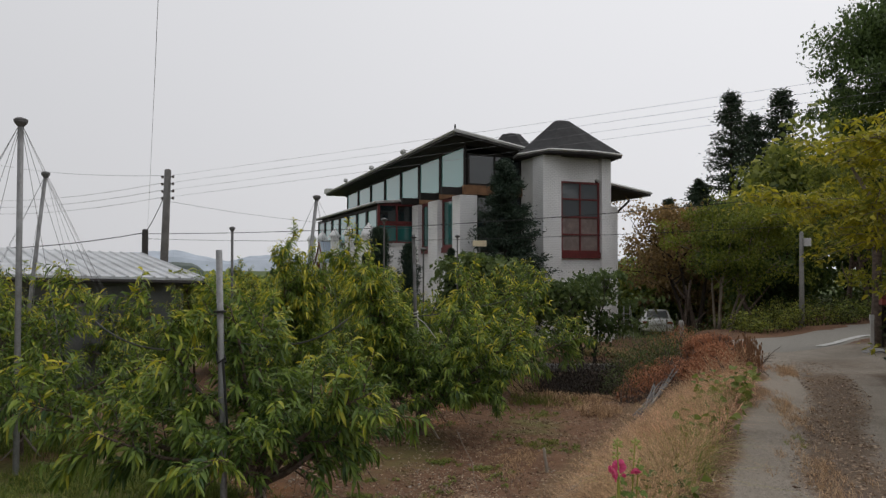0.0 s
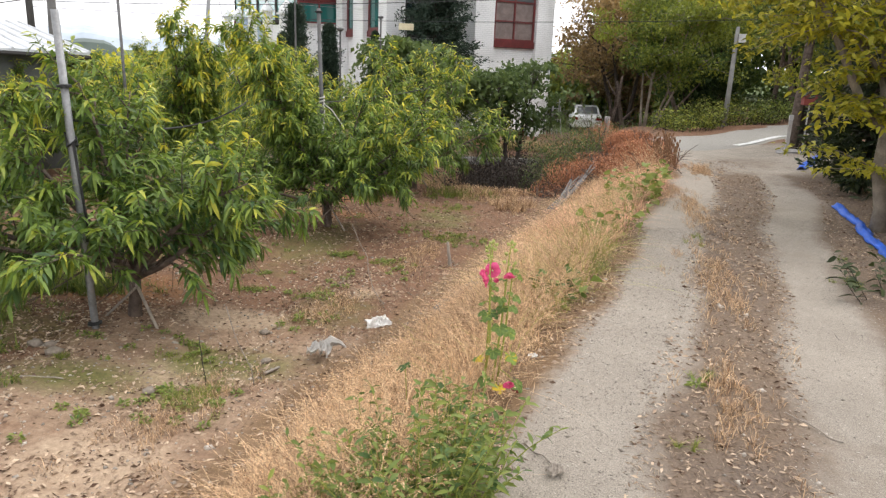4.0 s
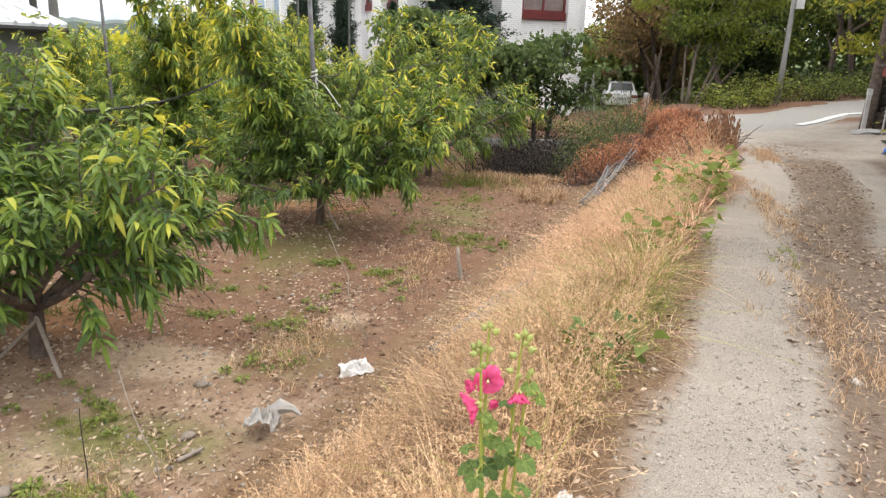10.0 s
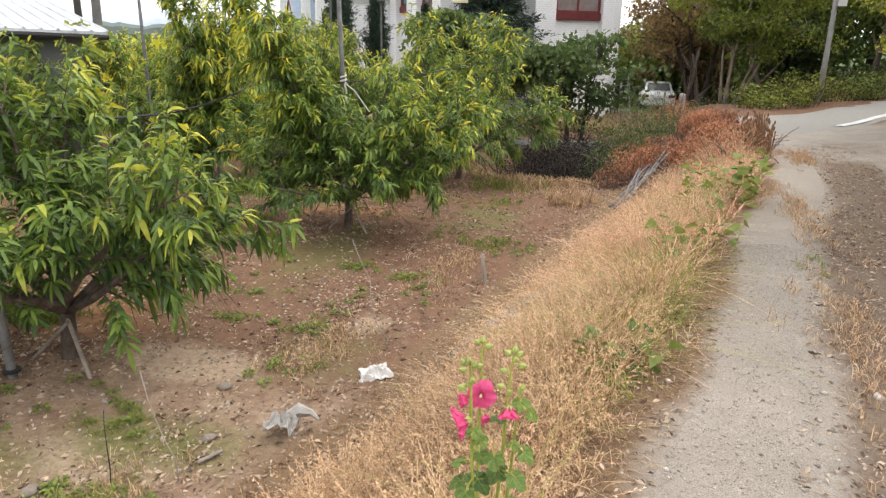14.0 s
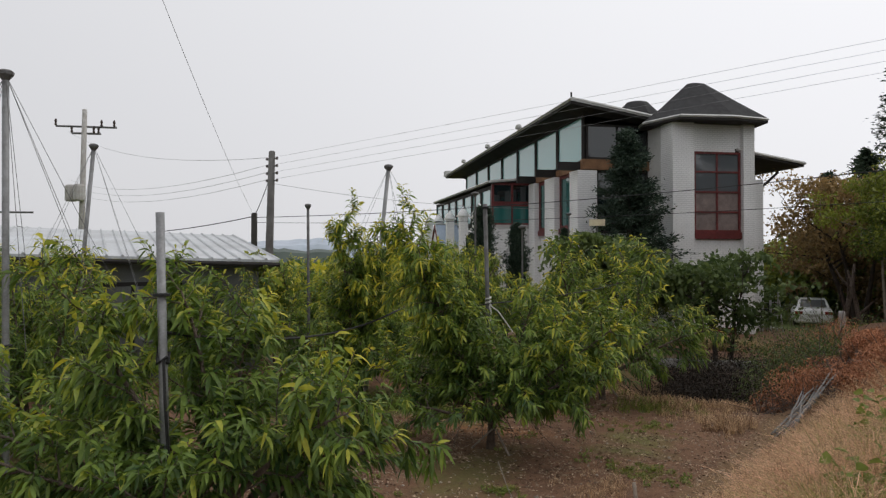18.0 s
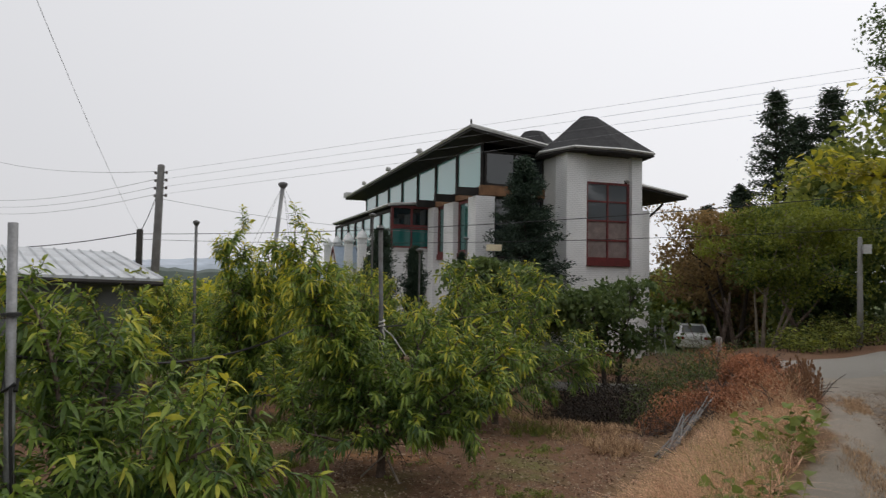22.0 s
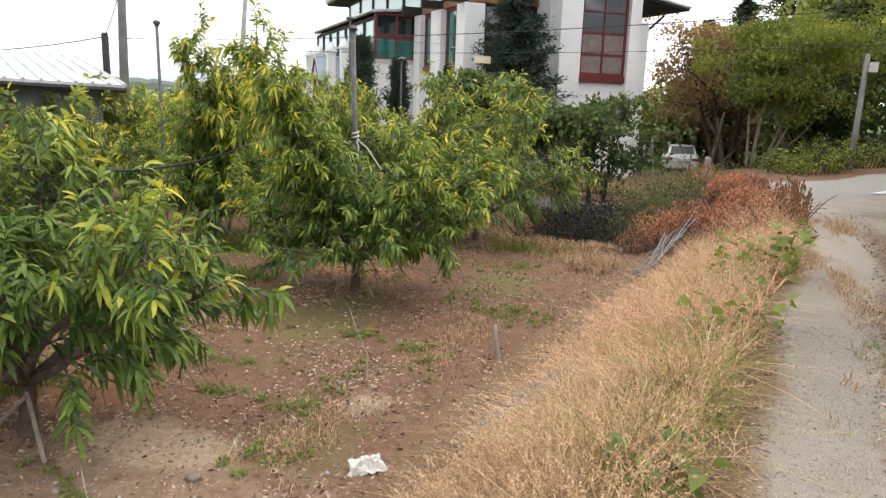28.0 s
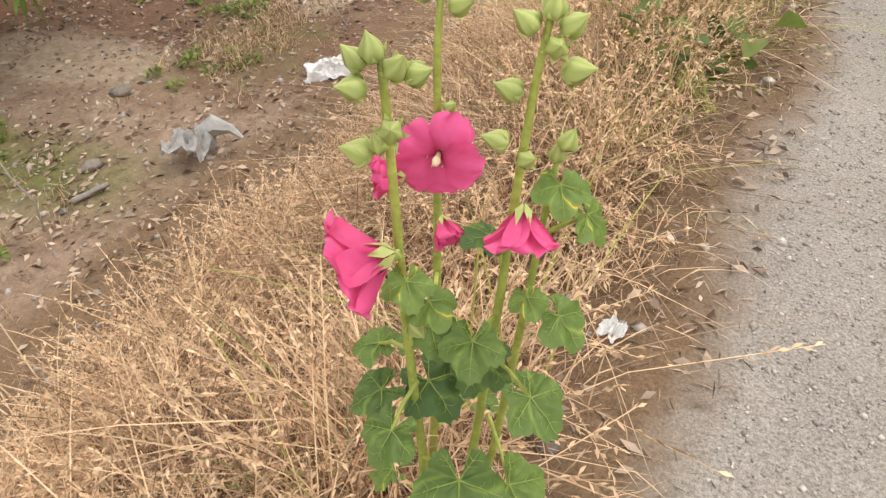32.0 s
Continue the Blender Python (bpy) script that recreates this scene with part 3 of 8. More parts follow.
def bank_foot(y):
    return np.interp(y, [-30, -6, 3.05, 3.8, 5.3, 7.5, 9.0, 10.5, 12.5, 14.5, 17, 20, 24, 28, 45], [-8, -2.3, -1.6, -1.4, -1.28, -1.0, -0.75, -0.55, -0.5, -0.7, -1.3, -1.7, -1.1, -0.6, -0.4])


def height(x, y):
    x, y = np.asarray(x, float), np.asarray(y, float)
    low = np.interp(y, [-60, -6, 3, 8.5, 13, 14.6, 16.2, 20.2, 21.6, 27, 30, 33, 36, 60, 200, 900], [-0.5, -0.5, -0.74, -0.88, -1.04, -1.6, -2.1, -2.05, -1.5, -1.44, -1.42, -1.6, -2.1, -2.6, -3.2, -9.0])
    left = smooth01((-x - 2.4) / 2.6)  # away from the ditch the field stays level
    low = low * (1 - left) + left * np.interp(y, [-6, 3, 8.5, 40, 200, 900], [-0.5, -0.72, -0.86, -1.42, -2.0, -9.0])
    high = np.interp(y, [-60, 15, 22, 25, 28, 36, 40, 60, 900], [0, 0, -0.25, -0.75, -1.1, -2.1, -2.37, -2.6, -3.2]) * (1 - 0.85 * smooth01((x - 3) / 4))
    high = high + 0.9 * smooth01((x - 8.5) / 8) + 0.10 * smooth01((x - 3.0) / 1.5)
    e, f = track_edge(y) - 0.12, bank_foot(y)
    w = smooth01((x - f) / (e - f))
    w = w * 0.75 + 0.25 * np.clip((x - f) / (e - f), 0, 1)
    near = np.clip(1 - np.hypot(x, y - 6) / 60, 0, 1)
    rough = (patchy(x, y, 0.9, 3) - 0.5) * 0.09 + (patchy(x, y, 4.0, 5) - 0.5) * 0.03
    off = np.clip(np.maximum(e - x, x - e - 2.3) / 0.4, 0.12, 1)
    z = low * (1 - w) + high * w + rough * near * off
    crown = np.exp(-((x - e - 0.92) / 0.40) ** 2) * np.clip((13 - y) / 3, 0, 1) * np.clip((y + 40) / 10, 0, 1)
    return z + 0.035 * crown + near * 0.006 * (patchy(x, y, 14.0, 7) - 0.5) * (1 + 2 * off)


def near_line(x, y, pts):
    """Distance to a polyline."""
    best = np.full(np.shape(x), 1e9)
    for (ax, ay), (bx, by) in zip(pts, pts[1:]):
        t = np.clip(((x - ax) * (bx - ax) + (y - ay) * (by - ay)) / ((bx - ax) ** 2 + (by - ay) ** 2), 0, 1)
        best = np.minimum(best, np.hypot(x - ax - t * (bx - ax), y - ay - t * (by - ay)))
    return best


ROAD_LINE = [(1.7, 14.7), (2.4, 15.5), (4.3, 18.1), (6.8, 21.4), (10, 25.5), (30, 50)]


def ellipse(x, y, cx, cy, rx, ry):
    return np.clip(1.2 - np.hypot((x - cx) / rx, (y - cy) / ry), 0, 1)


def build_ground():
    xs = np.unique(np.concatenate([np.arange(-7, 4.5, 0.055), np.arange(-40, 30, 0.6), np.arange(-200, 200, 12), [-3000, -1500, -800, -400, 400, 800, 1500, 3000]]).round(3))
    ys = np.unique(np.concatenate([np.arange(-1.5, 14, 0.06), np.arange(14, 24, 0.15), np.arange(-30, 60, 0.8), np.arange(-150, 300, 15), [-3000, -800, -300, 450, 700, 1200, 2000, 3500]]).round(3))
    X, Y = np.meshgrid(xs, ys)
    Zz = height(X, Y)
    verts = np.stack([X, Y, Zz], -1).reshape(-1, 3)
    nx, ny = len(xs), len(ys)
    i = (np.arange(ny - 1)[:, None] * nx + np.arange(nx - 1)).ravel()
    me = quick_mesh("ground", verts, np.stack([i, i + 1, i + nx + 1, i + nx], 1), smooth=True)
    x, y = X.ravel(), Y.ravel()
    e, f = track_edge(y), bank_foot(y)
    side = x - e
    wob = (patchy(x, y, 1.6, 11) - 0.5) * 0.22
    on = np.clip((11.6 - y) / 1.2, 0, 1)

    def band(lo, hi, s=side + wob, soft=0.34):
        return np.clip(np.minimum(s - lo, hi - s) / soft + 0.5, 0, 1)
    tracks = np.maximum(band(-0.06, 0.54), band(1.10, 1.74) * (0.6 + 0.4 * patchy(x, y, 1.1, 41)))
    tracks = tracks * on
    junction = np.clip((y - 9.4 - 0.35 * (x - 2)) / 1.2, 0, 1) * np.clip((x - e + 0.1) / 0.3, 0, 1) * np.clip((5.0 - x) / 0.8 + 0.5, 0, 1) * np.clip((17.0 - y) / 2, 0, 1)
    road = np.clip((1.22 - near_line(x, y, ROAD_LINE)) / 0.10 + 0.5, 0, 1)
    bank = np.clip(np.minimum(e - x + 0.05, x - f + 0.25) / 0.3 + 0.4, 0, 1) * np.clip((14 - y) / 2, 0, 1)
    masks = {
        "gravel": np.maximum(tracks, junction * (0.45 + 0.5 * patchy(x, y, 0.8, 42))),
        "turf": np.clip((side - 0.2) / 0.3, 0, 1) * np.clip((17 - y) / 3, 0, 1),
        "straw": bank,
        "asphalt": road,
        "rust": np.maximum.reduce([ellipse(x, y, -4.6, 4.6, 1.3, 0.7), ellipse(x, y, -4.3, 9.2, 1.5, 0.6), ellipse(x, y, -3.9, 10.8, 1.0, 0.5), ellipse(x, y, -6.6, 11.5, 1.2, 0.5),
                                   ellipse(x, y, 1.05, 3.1, 0.5, 0.9), ellipse(x, y, 0.75, 2.2, 0.25, 0.8), 0.62 * band(-0.28, 0.02), 0.6 * band(0.42, 0.7), 0.5 * band(0.95, 1.12), 0.55 * band(1.7, 2.0)]),
        "pale": np.maximum.reduce([ellipse(x, y, -2.95, 4.15, 0.75, 0.45), ellipse(x, y, -2.7, 3.0, 0.9, 0.6) * 0.8, ellipse(x, y, -2.5, 1.7, 1.0, 0.8) * 0.75, ellipse(x, y, -2.0, 5.2, 0.3, 0.4) * 0.7, 0.8 * np.clip(2.4 * patchy(x, y, 0.7, 33) - 1.3, 0, 1) * np.clip((-1.3 - x) / 0.5, 0, 1), 0.5 * np.clip((5.0 - y) / 1.2, 0, 1) * np.clip((-1.25 - x) / 0.4, 0, 1) * np.clip((4.6 + x) / 0.8, 0, 1)]),
        "moss": np.maximum.reduce([ellipse(x, y, -2.5, 3.2, 1.0, 0.5) * 0.75, ellipse(x, y, -3.4, 2.7, 1.0, 0.5) * 0.7, ellipse(x, y, -2.0, 8.9, 0.9, 0.5) * 0.65,
                                   np.clip((-x - 4.9) / 0.8, 0, 1) * np.clip((y - 1.5) / 0.8, 0, 1) * np.clip((5.4 - y) / 0.6, 0, 1) * 0.7, ellipse(x, y, -6.0, 9.6, 1.5, 0.8) * 0.8, 0.62 * np.clip(2.2 * patchy(x, y, 0.8, 31) - 1.0, 0, 1) * np.clip((-1.3 - x) / 0.5, 0, 1)]),
        "far": np.clip((np.hypot(x, y - 8) - 26) / 8, 0, 1) * np.clip(near_line(x, y, ROAD_LINE) - 1.6, 0, 1),
    }
    masks["rust"] *= np.where(side > -0.4, np.clip((13 - y) / 2, 0, 1), 1)
    for name, values in masks.items():
        me.attributes.new(name, "FLOAT", "POINT").data.foreach_set("value", values.astype(np.float32))
    return tagged(part("ground", me, M_GROUND), "orchard soil, dry verge and two-rut gravel farm track", "ground", kind="structure")


ground = build_ground()


def on_ground(x, y, dz=0.0):
    return (float(x), float(y), float(height(x, y)) + dz)


# the white edge line of the paved road
line = Geo()
pts = [(3.24, 14.9), (3.65, 15.5), (4.1, 16.2), (4.55, 16.9), (5.4, 18.1)]
for (ax, ay), (bx, by) in zip(pts, pts[1:]):
    q = Vector((by - ay, ax - bx, 0)).normalized() * 0.075
    line.add([(ax - q.x, ay - q.y, height(ax, ay) + 0.02), (ax + q.x, ay + q.y, height(ax, ay) + 0.02), (bx + q.x, by + q.y, height(bx, by) + 0.02), (bx - q.x, by - q.y, height(bx, by) + 0.02)], [(0, 1, 2, 3)])
tagged(part("road_line", line, M_LINE), "worn white painted edge line on the paved road", "road marking", kind="structure")

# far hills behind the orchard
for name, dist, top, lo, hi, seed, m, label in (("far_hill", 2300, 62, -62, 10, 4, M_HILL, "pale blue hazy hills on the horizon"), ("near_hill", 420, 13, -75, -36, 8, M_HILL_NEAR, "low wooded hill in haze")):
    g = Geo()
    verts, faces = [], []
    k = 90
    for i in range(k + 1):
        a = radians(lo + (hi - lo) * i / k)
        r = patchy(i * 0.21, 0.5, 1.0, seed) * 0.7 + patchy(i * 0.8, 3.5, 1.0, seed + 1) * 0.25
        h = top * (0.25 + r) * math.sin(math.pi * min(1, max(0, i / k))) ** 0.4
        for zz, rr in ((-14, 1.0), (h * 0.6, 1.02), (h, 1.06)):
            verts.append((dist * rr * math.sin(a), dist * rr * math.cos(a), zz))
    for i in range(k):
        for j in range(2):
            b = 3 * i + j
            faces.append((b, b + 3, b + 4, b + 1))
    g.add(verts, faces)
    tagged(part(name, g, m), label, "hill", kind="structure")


# ---- the white house beyond the orchard ----
# local x runs along the tower's front, local y back into the plot
YARD = -1.3
house = thing("house", "white-painted brick house with red window frames and dark overhanging roofs", "house", (-3.92, 27.22, -0.277), 39.7)
house.scale = (0.964,) * 3


def framed_window(name, parent, axis, a0, a1, z0, z1, at, cols, rows, frame_m, glass_m, label, bar=0.07, deep=0.08, lower=None, sill=None):
    """A window with a frame, glazing bars and one pane a light. axis 'x': in a plane y = at; axis 'y': in a plane x = at. Faces the smaller side."""
    def put(g, p0, p1, q0, q1, d0, d1):
        return g.box(p0, at + d0, q0, p1, at + d1, q1) if axis == "x" else g.box(at + d0, p0, q0, at + d1, p1, q1)
    w = part(name, put(put(put(put(Geo(), a0, a0 + bar, z0, z1, -0.02, deep), a1 - bar, a1, z0, z1, -0.02, deep), a0 + bar, a1 - bar, z0, z0 + bar, -0.02, deep), a0 + bar, a1 - bar, z1 - bar, z1, -0.02, deep), frame_m, parent, label)
    bars = Geo()
    for c in range(1, cols):
        p = a0 + (a1 - a0) * c / cols
        put(bars, p - bar * 0.4, p + bar * 0.4, z0 + bar, z1 - bar, -0.012, deep - 0.01)
    for r in range(1, rows):
        p = z0 + (z1 - z0) * r / rows
        put(bars, a0 + bar, a1 - bar, p - bar * 0.4, p + bar * 0.4, -0.009, deep - 0.013)
    if bars.v:
        part("glazing_bar", bars, frame_m, w)
    for c in range(cols):
        for r in range(rows):
            x0, x1 = a0 + (a1 - a0) * c / cols, a0 + (a1 - a0) * (c + 1) / cols
            y0, y1 = z0 + (z1 - z0) * r / rows, z0 + (z1 - z0) * (r + 1) / rows
            part("pane", put(Geo(), x0 + bar * 0.45, x1 - bar * 0.45, y0 + bar * 0.45, y1 - bar * 0.45, 0.03, 0.045), lower if lower and r < rows / 2 else glass_m, w)
    if sill:
        part("sill", put(Geo(), a0 - 0.02, a1 + 0.02, z0 - sill, z0, -0.07, 0.1), frame_m, w)
    return w


# tower: two stout pilasters, recessed front, grey flank
part("tower_pilaster", Geo().box(-0.88, 0.0, YARD, 0.02, 0.9, 7.02), M_WHITE, house)
part("tower_pilaster", Geo().box(2.12, 0.0, YARD, 2.60, 0.9, 6.98), M_WHITE, house)
g = Geo()
g.box(0.02, 0.22, YARD, 2.12, 0.5, 2.46)
g.box(0.02, 0.22, 5.84, 2.12, 0.5, 7.0)
g.box(0.02, 0.22, 2.46, 0.08, 0.5, 5.84)
g.box(2.08, 0.22, 2.46, 2.12, 0.5, 5.84)
part("tower_front_wall", g, M_WHITE, house)
part("tower_flank_wall", Geo().box(-0.84, 0.9, YARD, -0.6, 2.4, 7.0), M_GREY_WALL, house, "grey-white side wall")
part("tower_core_wall", Geo().box(-0.6, 0.9, YARD, 2.78, 4.2, 7.0), M_WHITE, house)
w = framed_window("tower_window", house, "x", 0.08, 2.08, 2.74, 5.84, 0.16, 2, 4, M_RED, M_GLASS_TOWER, "tall dark red framed tower window", 0.085, 0.12, M_CURTAIN, 0.26)
# dark backing sheet painted in place of the unlit room behind the window
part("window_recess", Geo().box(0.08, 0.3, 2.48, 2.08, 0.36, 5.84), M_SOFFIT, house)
part("base_course", Geo().box(0.5, 0.14, YARD, 1.9, 0.22, -0.95), M_RED, house, "dark red base strip")
# tower roof: six-sided, dark shingles, with a pale eave edge
ec = [(-0.86, -0.55), (1.2, -0.75), (2.86, -0.45), (3.3, 1.8), (1.6, 3.4), (-0.9, 3.2), (-1.45, 1.2)]
g = Geo()
k = len(ec)
top = [(0.75 + (x - 0.75) * 0.14, 1.2 + (y - 1.2) * 0.14, 8.68) for x, y in ec]
mid = [(0.85 + (x - 0.85) * 0.60, 1.2 + (y - 1.2) * 0.60, 7.80) for x, y in ec]
low = [(x, y, 7.1) for x, y in ec]
g.add(low + mid + top + [(0.75, 1.2, 8.72)], [(i, (i + 1) % k, k + (i + 1) % k, k + i) for i in range(k)] + [(k + i, k + (i + 1) % k, 2 * k + (i + 1) % k, 2 * k + i) for i in range(k)] + [(2 * k + i, 2 * k + (i + 1) % k, 3 * k) for i in range(k)])
tower_roof = part("tower_roof", g, M_SHINGLE, house, "dark shingled tower cap")
g = Geo()
for i in range(k):
    (ax, ay), (bx, by) = ec[i], ec[(i + 1) % k]
    g.tube([(ax, ay, 7.05), (bx, by, 7.05)], 0.055, 4)
part("eave_edge", g, M_FASCIA, tower_roof)
part("soffit", Geo().slab([(x, y, 7.0) for x, y in ec], 0.09), M_SOFFIT, tower_roof)
# second, smaller cap behind
g = Geo()
ring = [(-0.5 + 1.5 * math.cos(a), 3.6 + 1.5 * math.sin(a)) for a in [2 * math.pi * i / 8 for i in range(8)]]
g.add([(x, y, 7.3) for x, y in ring] + [(-0.5 + (x + 0.5) * 0.3, 3.6 + (y - 3.6) * 0.3, 8.4) for x, y in ring] + [(-0.5, 3.6, 8.5)], [(i, (i + 1) % 8, 8 + (i + 1) % 8, 8 + i) for i in range(8)] + [(8 + i, 8 + (i + 1) % 8, 16) for i in range(8)])
part("small_roof_cap", g, M_SHINGLE, house)
# right wing behind the tower
part("wing_wall", Geo().box(2.78, 1.0, YARD, 3.7, 7.0, 4.9), M_WHITE, house)
wing = part("wing_roof", Geo().slab([(1.9, 0.2, 5.98), (5.28, 0.6, 5.58), (5.4, 8.0, 5.58), (1.9, 8.0, 6.0)], 0.16), M_SOFFIT, house, "dark projecting wing roof")
part("eave_edge", Geo().tube([(1.95, 0.17, 5.96), (5.30, 0.57, 5.56), (5.42, 8.0, 5.56)], 0.06, 4), M_FASCIA, wing)
part("roof_bracket", Geo().tube([(3.78, 1.25, 4.6), (4.5, 1.15, 5.25)], 0.05, 6), M_SOFFIT, wing)
part("wing_upper_wall", Geo().box(2.82, 1.5, 4.9, 3.7, 7.0, 5.4), M_SOFFIT, house)

# main block: glazed long side and glazed front bay
CX, CY = -3.6, 2.0
END = 22.0
# solid core, coloured near-black to stand for the unlit rooms
part("main_wall", Geo().box(CX + 0.3, CY + 0.3, YARD, -0.6, END, 7.05), M_SOFFIT, house, "core coloured near-black for the unlit rooms behind the glass")
part("ground_floor_wall", Geo().box(CX, CY + 0.12, YARD, -0.84, CY + 0.3, 2.75), M_WHITE, house)
part("ground_floor_side_wall", Geo().box(CX, CY + 0.3, YARD, CX + 0.28, END, 2.75), M_WHITE, house)
# corner pilaster and the two along the long side, with timber beams on top
for x0, y0, x1, y1, zt in ((CX - 0.32, CY - 0.1, CX + 0.5, CY + 0.75, 5.24), (CX - 0.3, 4.55, CX + 0.25, 5.75, 5.24), (CX - 0.28, 7.2, CX + 0.25, 8.05, 5.24)):
    p = part("brick_pilaster", Geo().box(x0, y0, YARD, x1, y1, zt), M_WHITE, house)
    part("beam_end", Geo().box(x0 - 0.75, y0 + 0.2, zt + 0.02, x1, y0 + 0.42, zt + 0.34), M_SOFFIT, p, "dark projecting beam end")
part("timber_beam", Geo().box(CX - 0.12, CY - 0.12, 5.27, -0.84, CY + 0.10, 5.68), M_WOOD, house)
part("timber_beam", Geo().box(CX - 0.14, CY + 0.6, 5.26, CX + 0.05, END, 5.53), M_WOOD, house)
framed_window("front_window", house, "x", CX + 0.5, -0.84, 2.75, 5.24, CY + 0.02, 2, 1, M_SOFFIT, M_GLASS_DARK, "large dark front glazing", 0.09)
framed_window("upper_front_window", house, "x", CX + 0.1, -0.84, 5.70, 7.1, CY + 0.02, 2, 1, M_SOFFIT, M_GLASS_DARK, "dark clerestory glazing", 0.08)
for y0, y1 in ((CY + 0.78, 4.5), (5.8, 7.15)):
    framed_window("side_window", house, "y", y0, y1, 3.0, 5.24, CX - 0.05, 1, 1, M_RED, M_GLASS_TEAL, "tall side window", 0.12, sill=0.25)
n_up = 7
for i in range(n_up):
    y0 = CY + 0.06 + (END - CY - 0.1) * i / n_up
    y1 = CY + (END - CY - 0.1) * (i + 1) / n_up
    framed_window("clerestory_window", house, "y", y0, y1, 5.56, 7.46 - 0.3 * i / n_up, CX - 0.03, 1, 1, M_SOFFIT, M_GLASS, "pale reflecting clerestory window", 0.10)
# main roof: a dark plate with a pale edge, overhanging all round
main_roof = part("main_roof", Geo().slab([(CX - 0.83, 1.25, 7.92), (-0.7, 1.35, 7.34), (0.5, 4.0, 7.4), (0.5, 25.3, 7.6), (CX - 0.73, 25.3, 7.58)], 0.2), M_SOFFIT, house, "dark overhanging main roof")
part("eave_edge", Geo().tube([(-0.7, 1.32, 7.32), (CX - 0.84, 1.22, 7.9), (CX - 0.74, 25.3, 7.56)], 0.07, 4), M_FASCIA, main_roof)
g = Geo()
g.add([(CX + 0.05, CY - 0.1, 7.42), (-0.84, CY - 0.1, 7.1), (-0.75, 1.4, 7.2), (CX - 0.75, 1.3, 7.72), (CX - 0.68, 25.2, 7.36), (CX + 0.05, END, 7.12)], [(0, 1, 2, 3), (0, 3, 4, 5)])
part("soffit", g, M_SOFFIT, main_roof)
part("finial", Geo().tube([(CX - 0.78, 1.4, 7.93), (CX - 0.78, 1.4, 8.18)], 0.035, 6), M_SOFFIT, main_roof)
for y in (8.0, 13.6, 19.4):
    part("roof_lamp", Geo().blob((CX - 0.8, y, 8.12 - 0.014 * y), (0.15, 0.22, 0.14), 5, 8, 0.1, int(y)), M_FASCIA, main_roof)
part("gutter_box", Geo().box(CX - 0.85, 24.6, 7.5, CX - 0.3, 25.4, 7.85), M_FASCIA, main_roof)
part("roof_strut", Geo().tube([(CX, 22.0, 7.0), (CX - 0.55, 23.2, 7.7)], 0.05, 6), M_SOFFIT, main_roof)
# sunroom on the long side
SX, SY = -5.68, 8.2
sun_room = part("sunroom_base", Geo().box(SX, SY, YARD, CX - 0.02, END, 3.3), M_WHITE, house, "white sunroom base")
# same near-black core for the dim inside of the sunroom
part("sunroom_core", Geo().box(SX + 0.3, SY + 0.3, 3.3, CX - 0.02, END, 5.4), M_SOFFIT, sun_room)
framed_window("sunroom_front_window", house, "x", SX, CX - 0.02, 4.32, 5.35, SY + 0.02, 2, 1, M_RED, M_GLASS_DARK, "dark red framed sunroom window", 0.12)
framed_window("sunroom_front_window", house, "x", SX, CX - 0.02, 3.32, 4.3, SY + 0.02, 2, 1, M_RED, M_GLASS_TEAL, "teal sunroom window with red frame", 0.08)
for i in range(7):
    y0, y1 = SY + 0.1 + 13.6 * i / 7, SY + 0.1 + 13.6 * (i + 1) / 7
    framed_window("sunroom_side_window", house, "y", y0, y1, 3.4, 5.2, SX + 0.02, 1, 1, M_SOFFIT, M_GLASS, "pale sunroom window", 0.16)
part("sunroom_roof", Geo().slab([(SX - 0.12, SY - 0.1, 5.42), (CX - 0.05, SY - 0.1, 5.6), (CX - 0.05, END, 5.6), (SX - 0.12, END, 5.42)], 0.14), M_SOFFIT, house)
part("sunroom_eave", Geo().tube([(CX - 0.05, SY - 0.12, 5.56), (SX - 0.14, SY - 0.12, 5.38), (SX - 0.14, END, 5.38)], 0.06, 4), M_FASCIA, house)
part("sunroom_band", Geo().box(SX - 0.04, SY - 0.06, 3.14, CX - 0.02, SY, 3.32), M_FASCIA, house)
# white piers with pointed caps along the sunroom
for x, y, w, top in ((-7.1, 5.06, 0.27, 3.50), (-6.46, 10.8, 0.20, 3.86), (-6.46, 14.0, 0.20, 3.86), (-6.46, 17.2, 0.20, 3.86), (-6.46, 20.2, 0.20, 3.86)):
    p = part("garden_pier", Geo().box(x - w, y - w, YARD, x + w, y + w, top), M_WHITE, house, "white brick pier with a pointed cap")
    c, h = w + 0.09, 1.9 * w
    cap = Geo().box(x - c, y - c, top - 0.02, x + c, y + c, top + 0.06)
    cap.lathe((x, y, top + 0.06), [(c, 0), (c * 0.92, h * 0.25), (c * 0.62, h * 0.6), (c * 0.3, h * 0.82), (0.05, h), (0.01, h + 0.05)], 12)
    part("pier_cap", cap, M_WHITE, p)
# porch with a small pitched sheet roof
porch = thing("garden_shelter", "small red-framed shelter with a pale blue sheet roof", "shelter", (-18.75, 34.55, -1.5), 39.7)
part("roof_slope", Geo().slab([(0, -1.05, 3.55), (2.6, -1.05, 3.55), (2.6, 0.0, 4.72), (0, 0.0, 4.72)], 0.06), M_PANEL, porch, "pale blue roof slope")
part("roof_slope", Geo().slab([(0, 0.0, 4.72), (2.6, 0.0, 4.72), (2.6, 1.05, 3.55), (0, 1.05, 3.55)], 0.06), M_PANEL, porch, "pale blue roof slope")
part("ridge_cap", Geo().tube([(-0.05, 0, 4.76), (2.65, 0, 4.76)], 0.05, 6), M_FASCIA, porch)
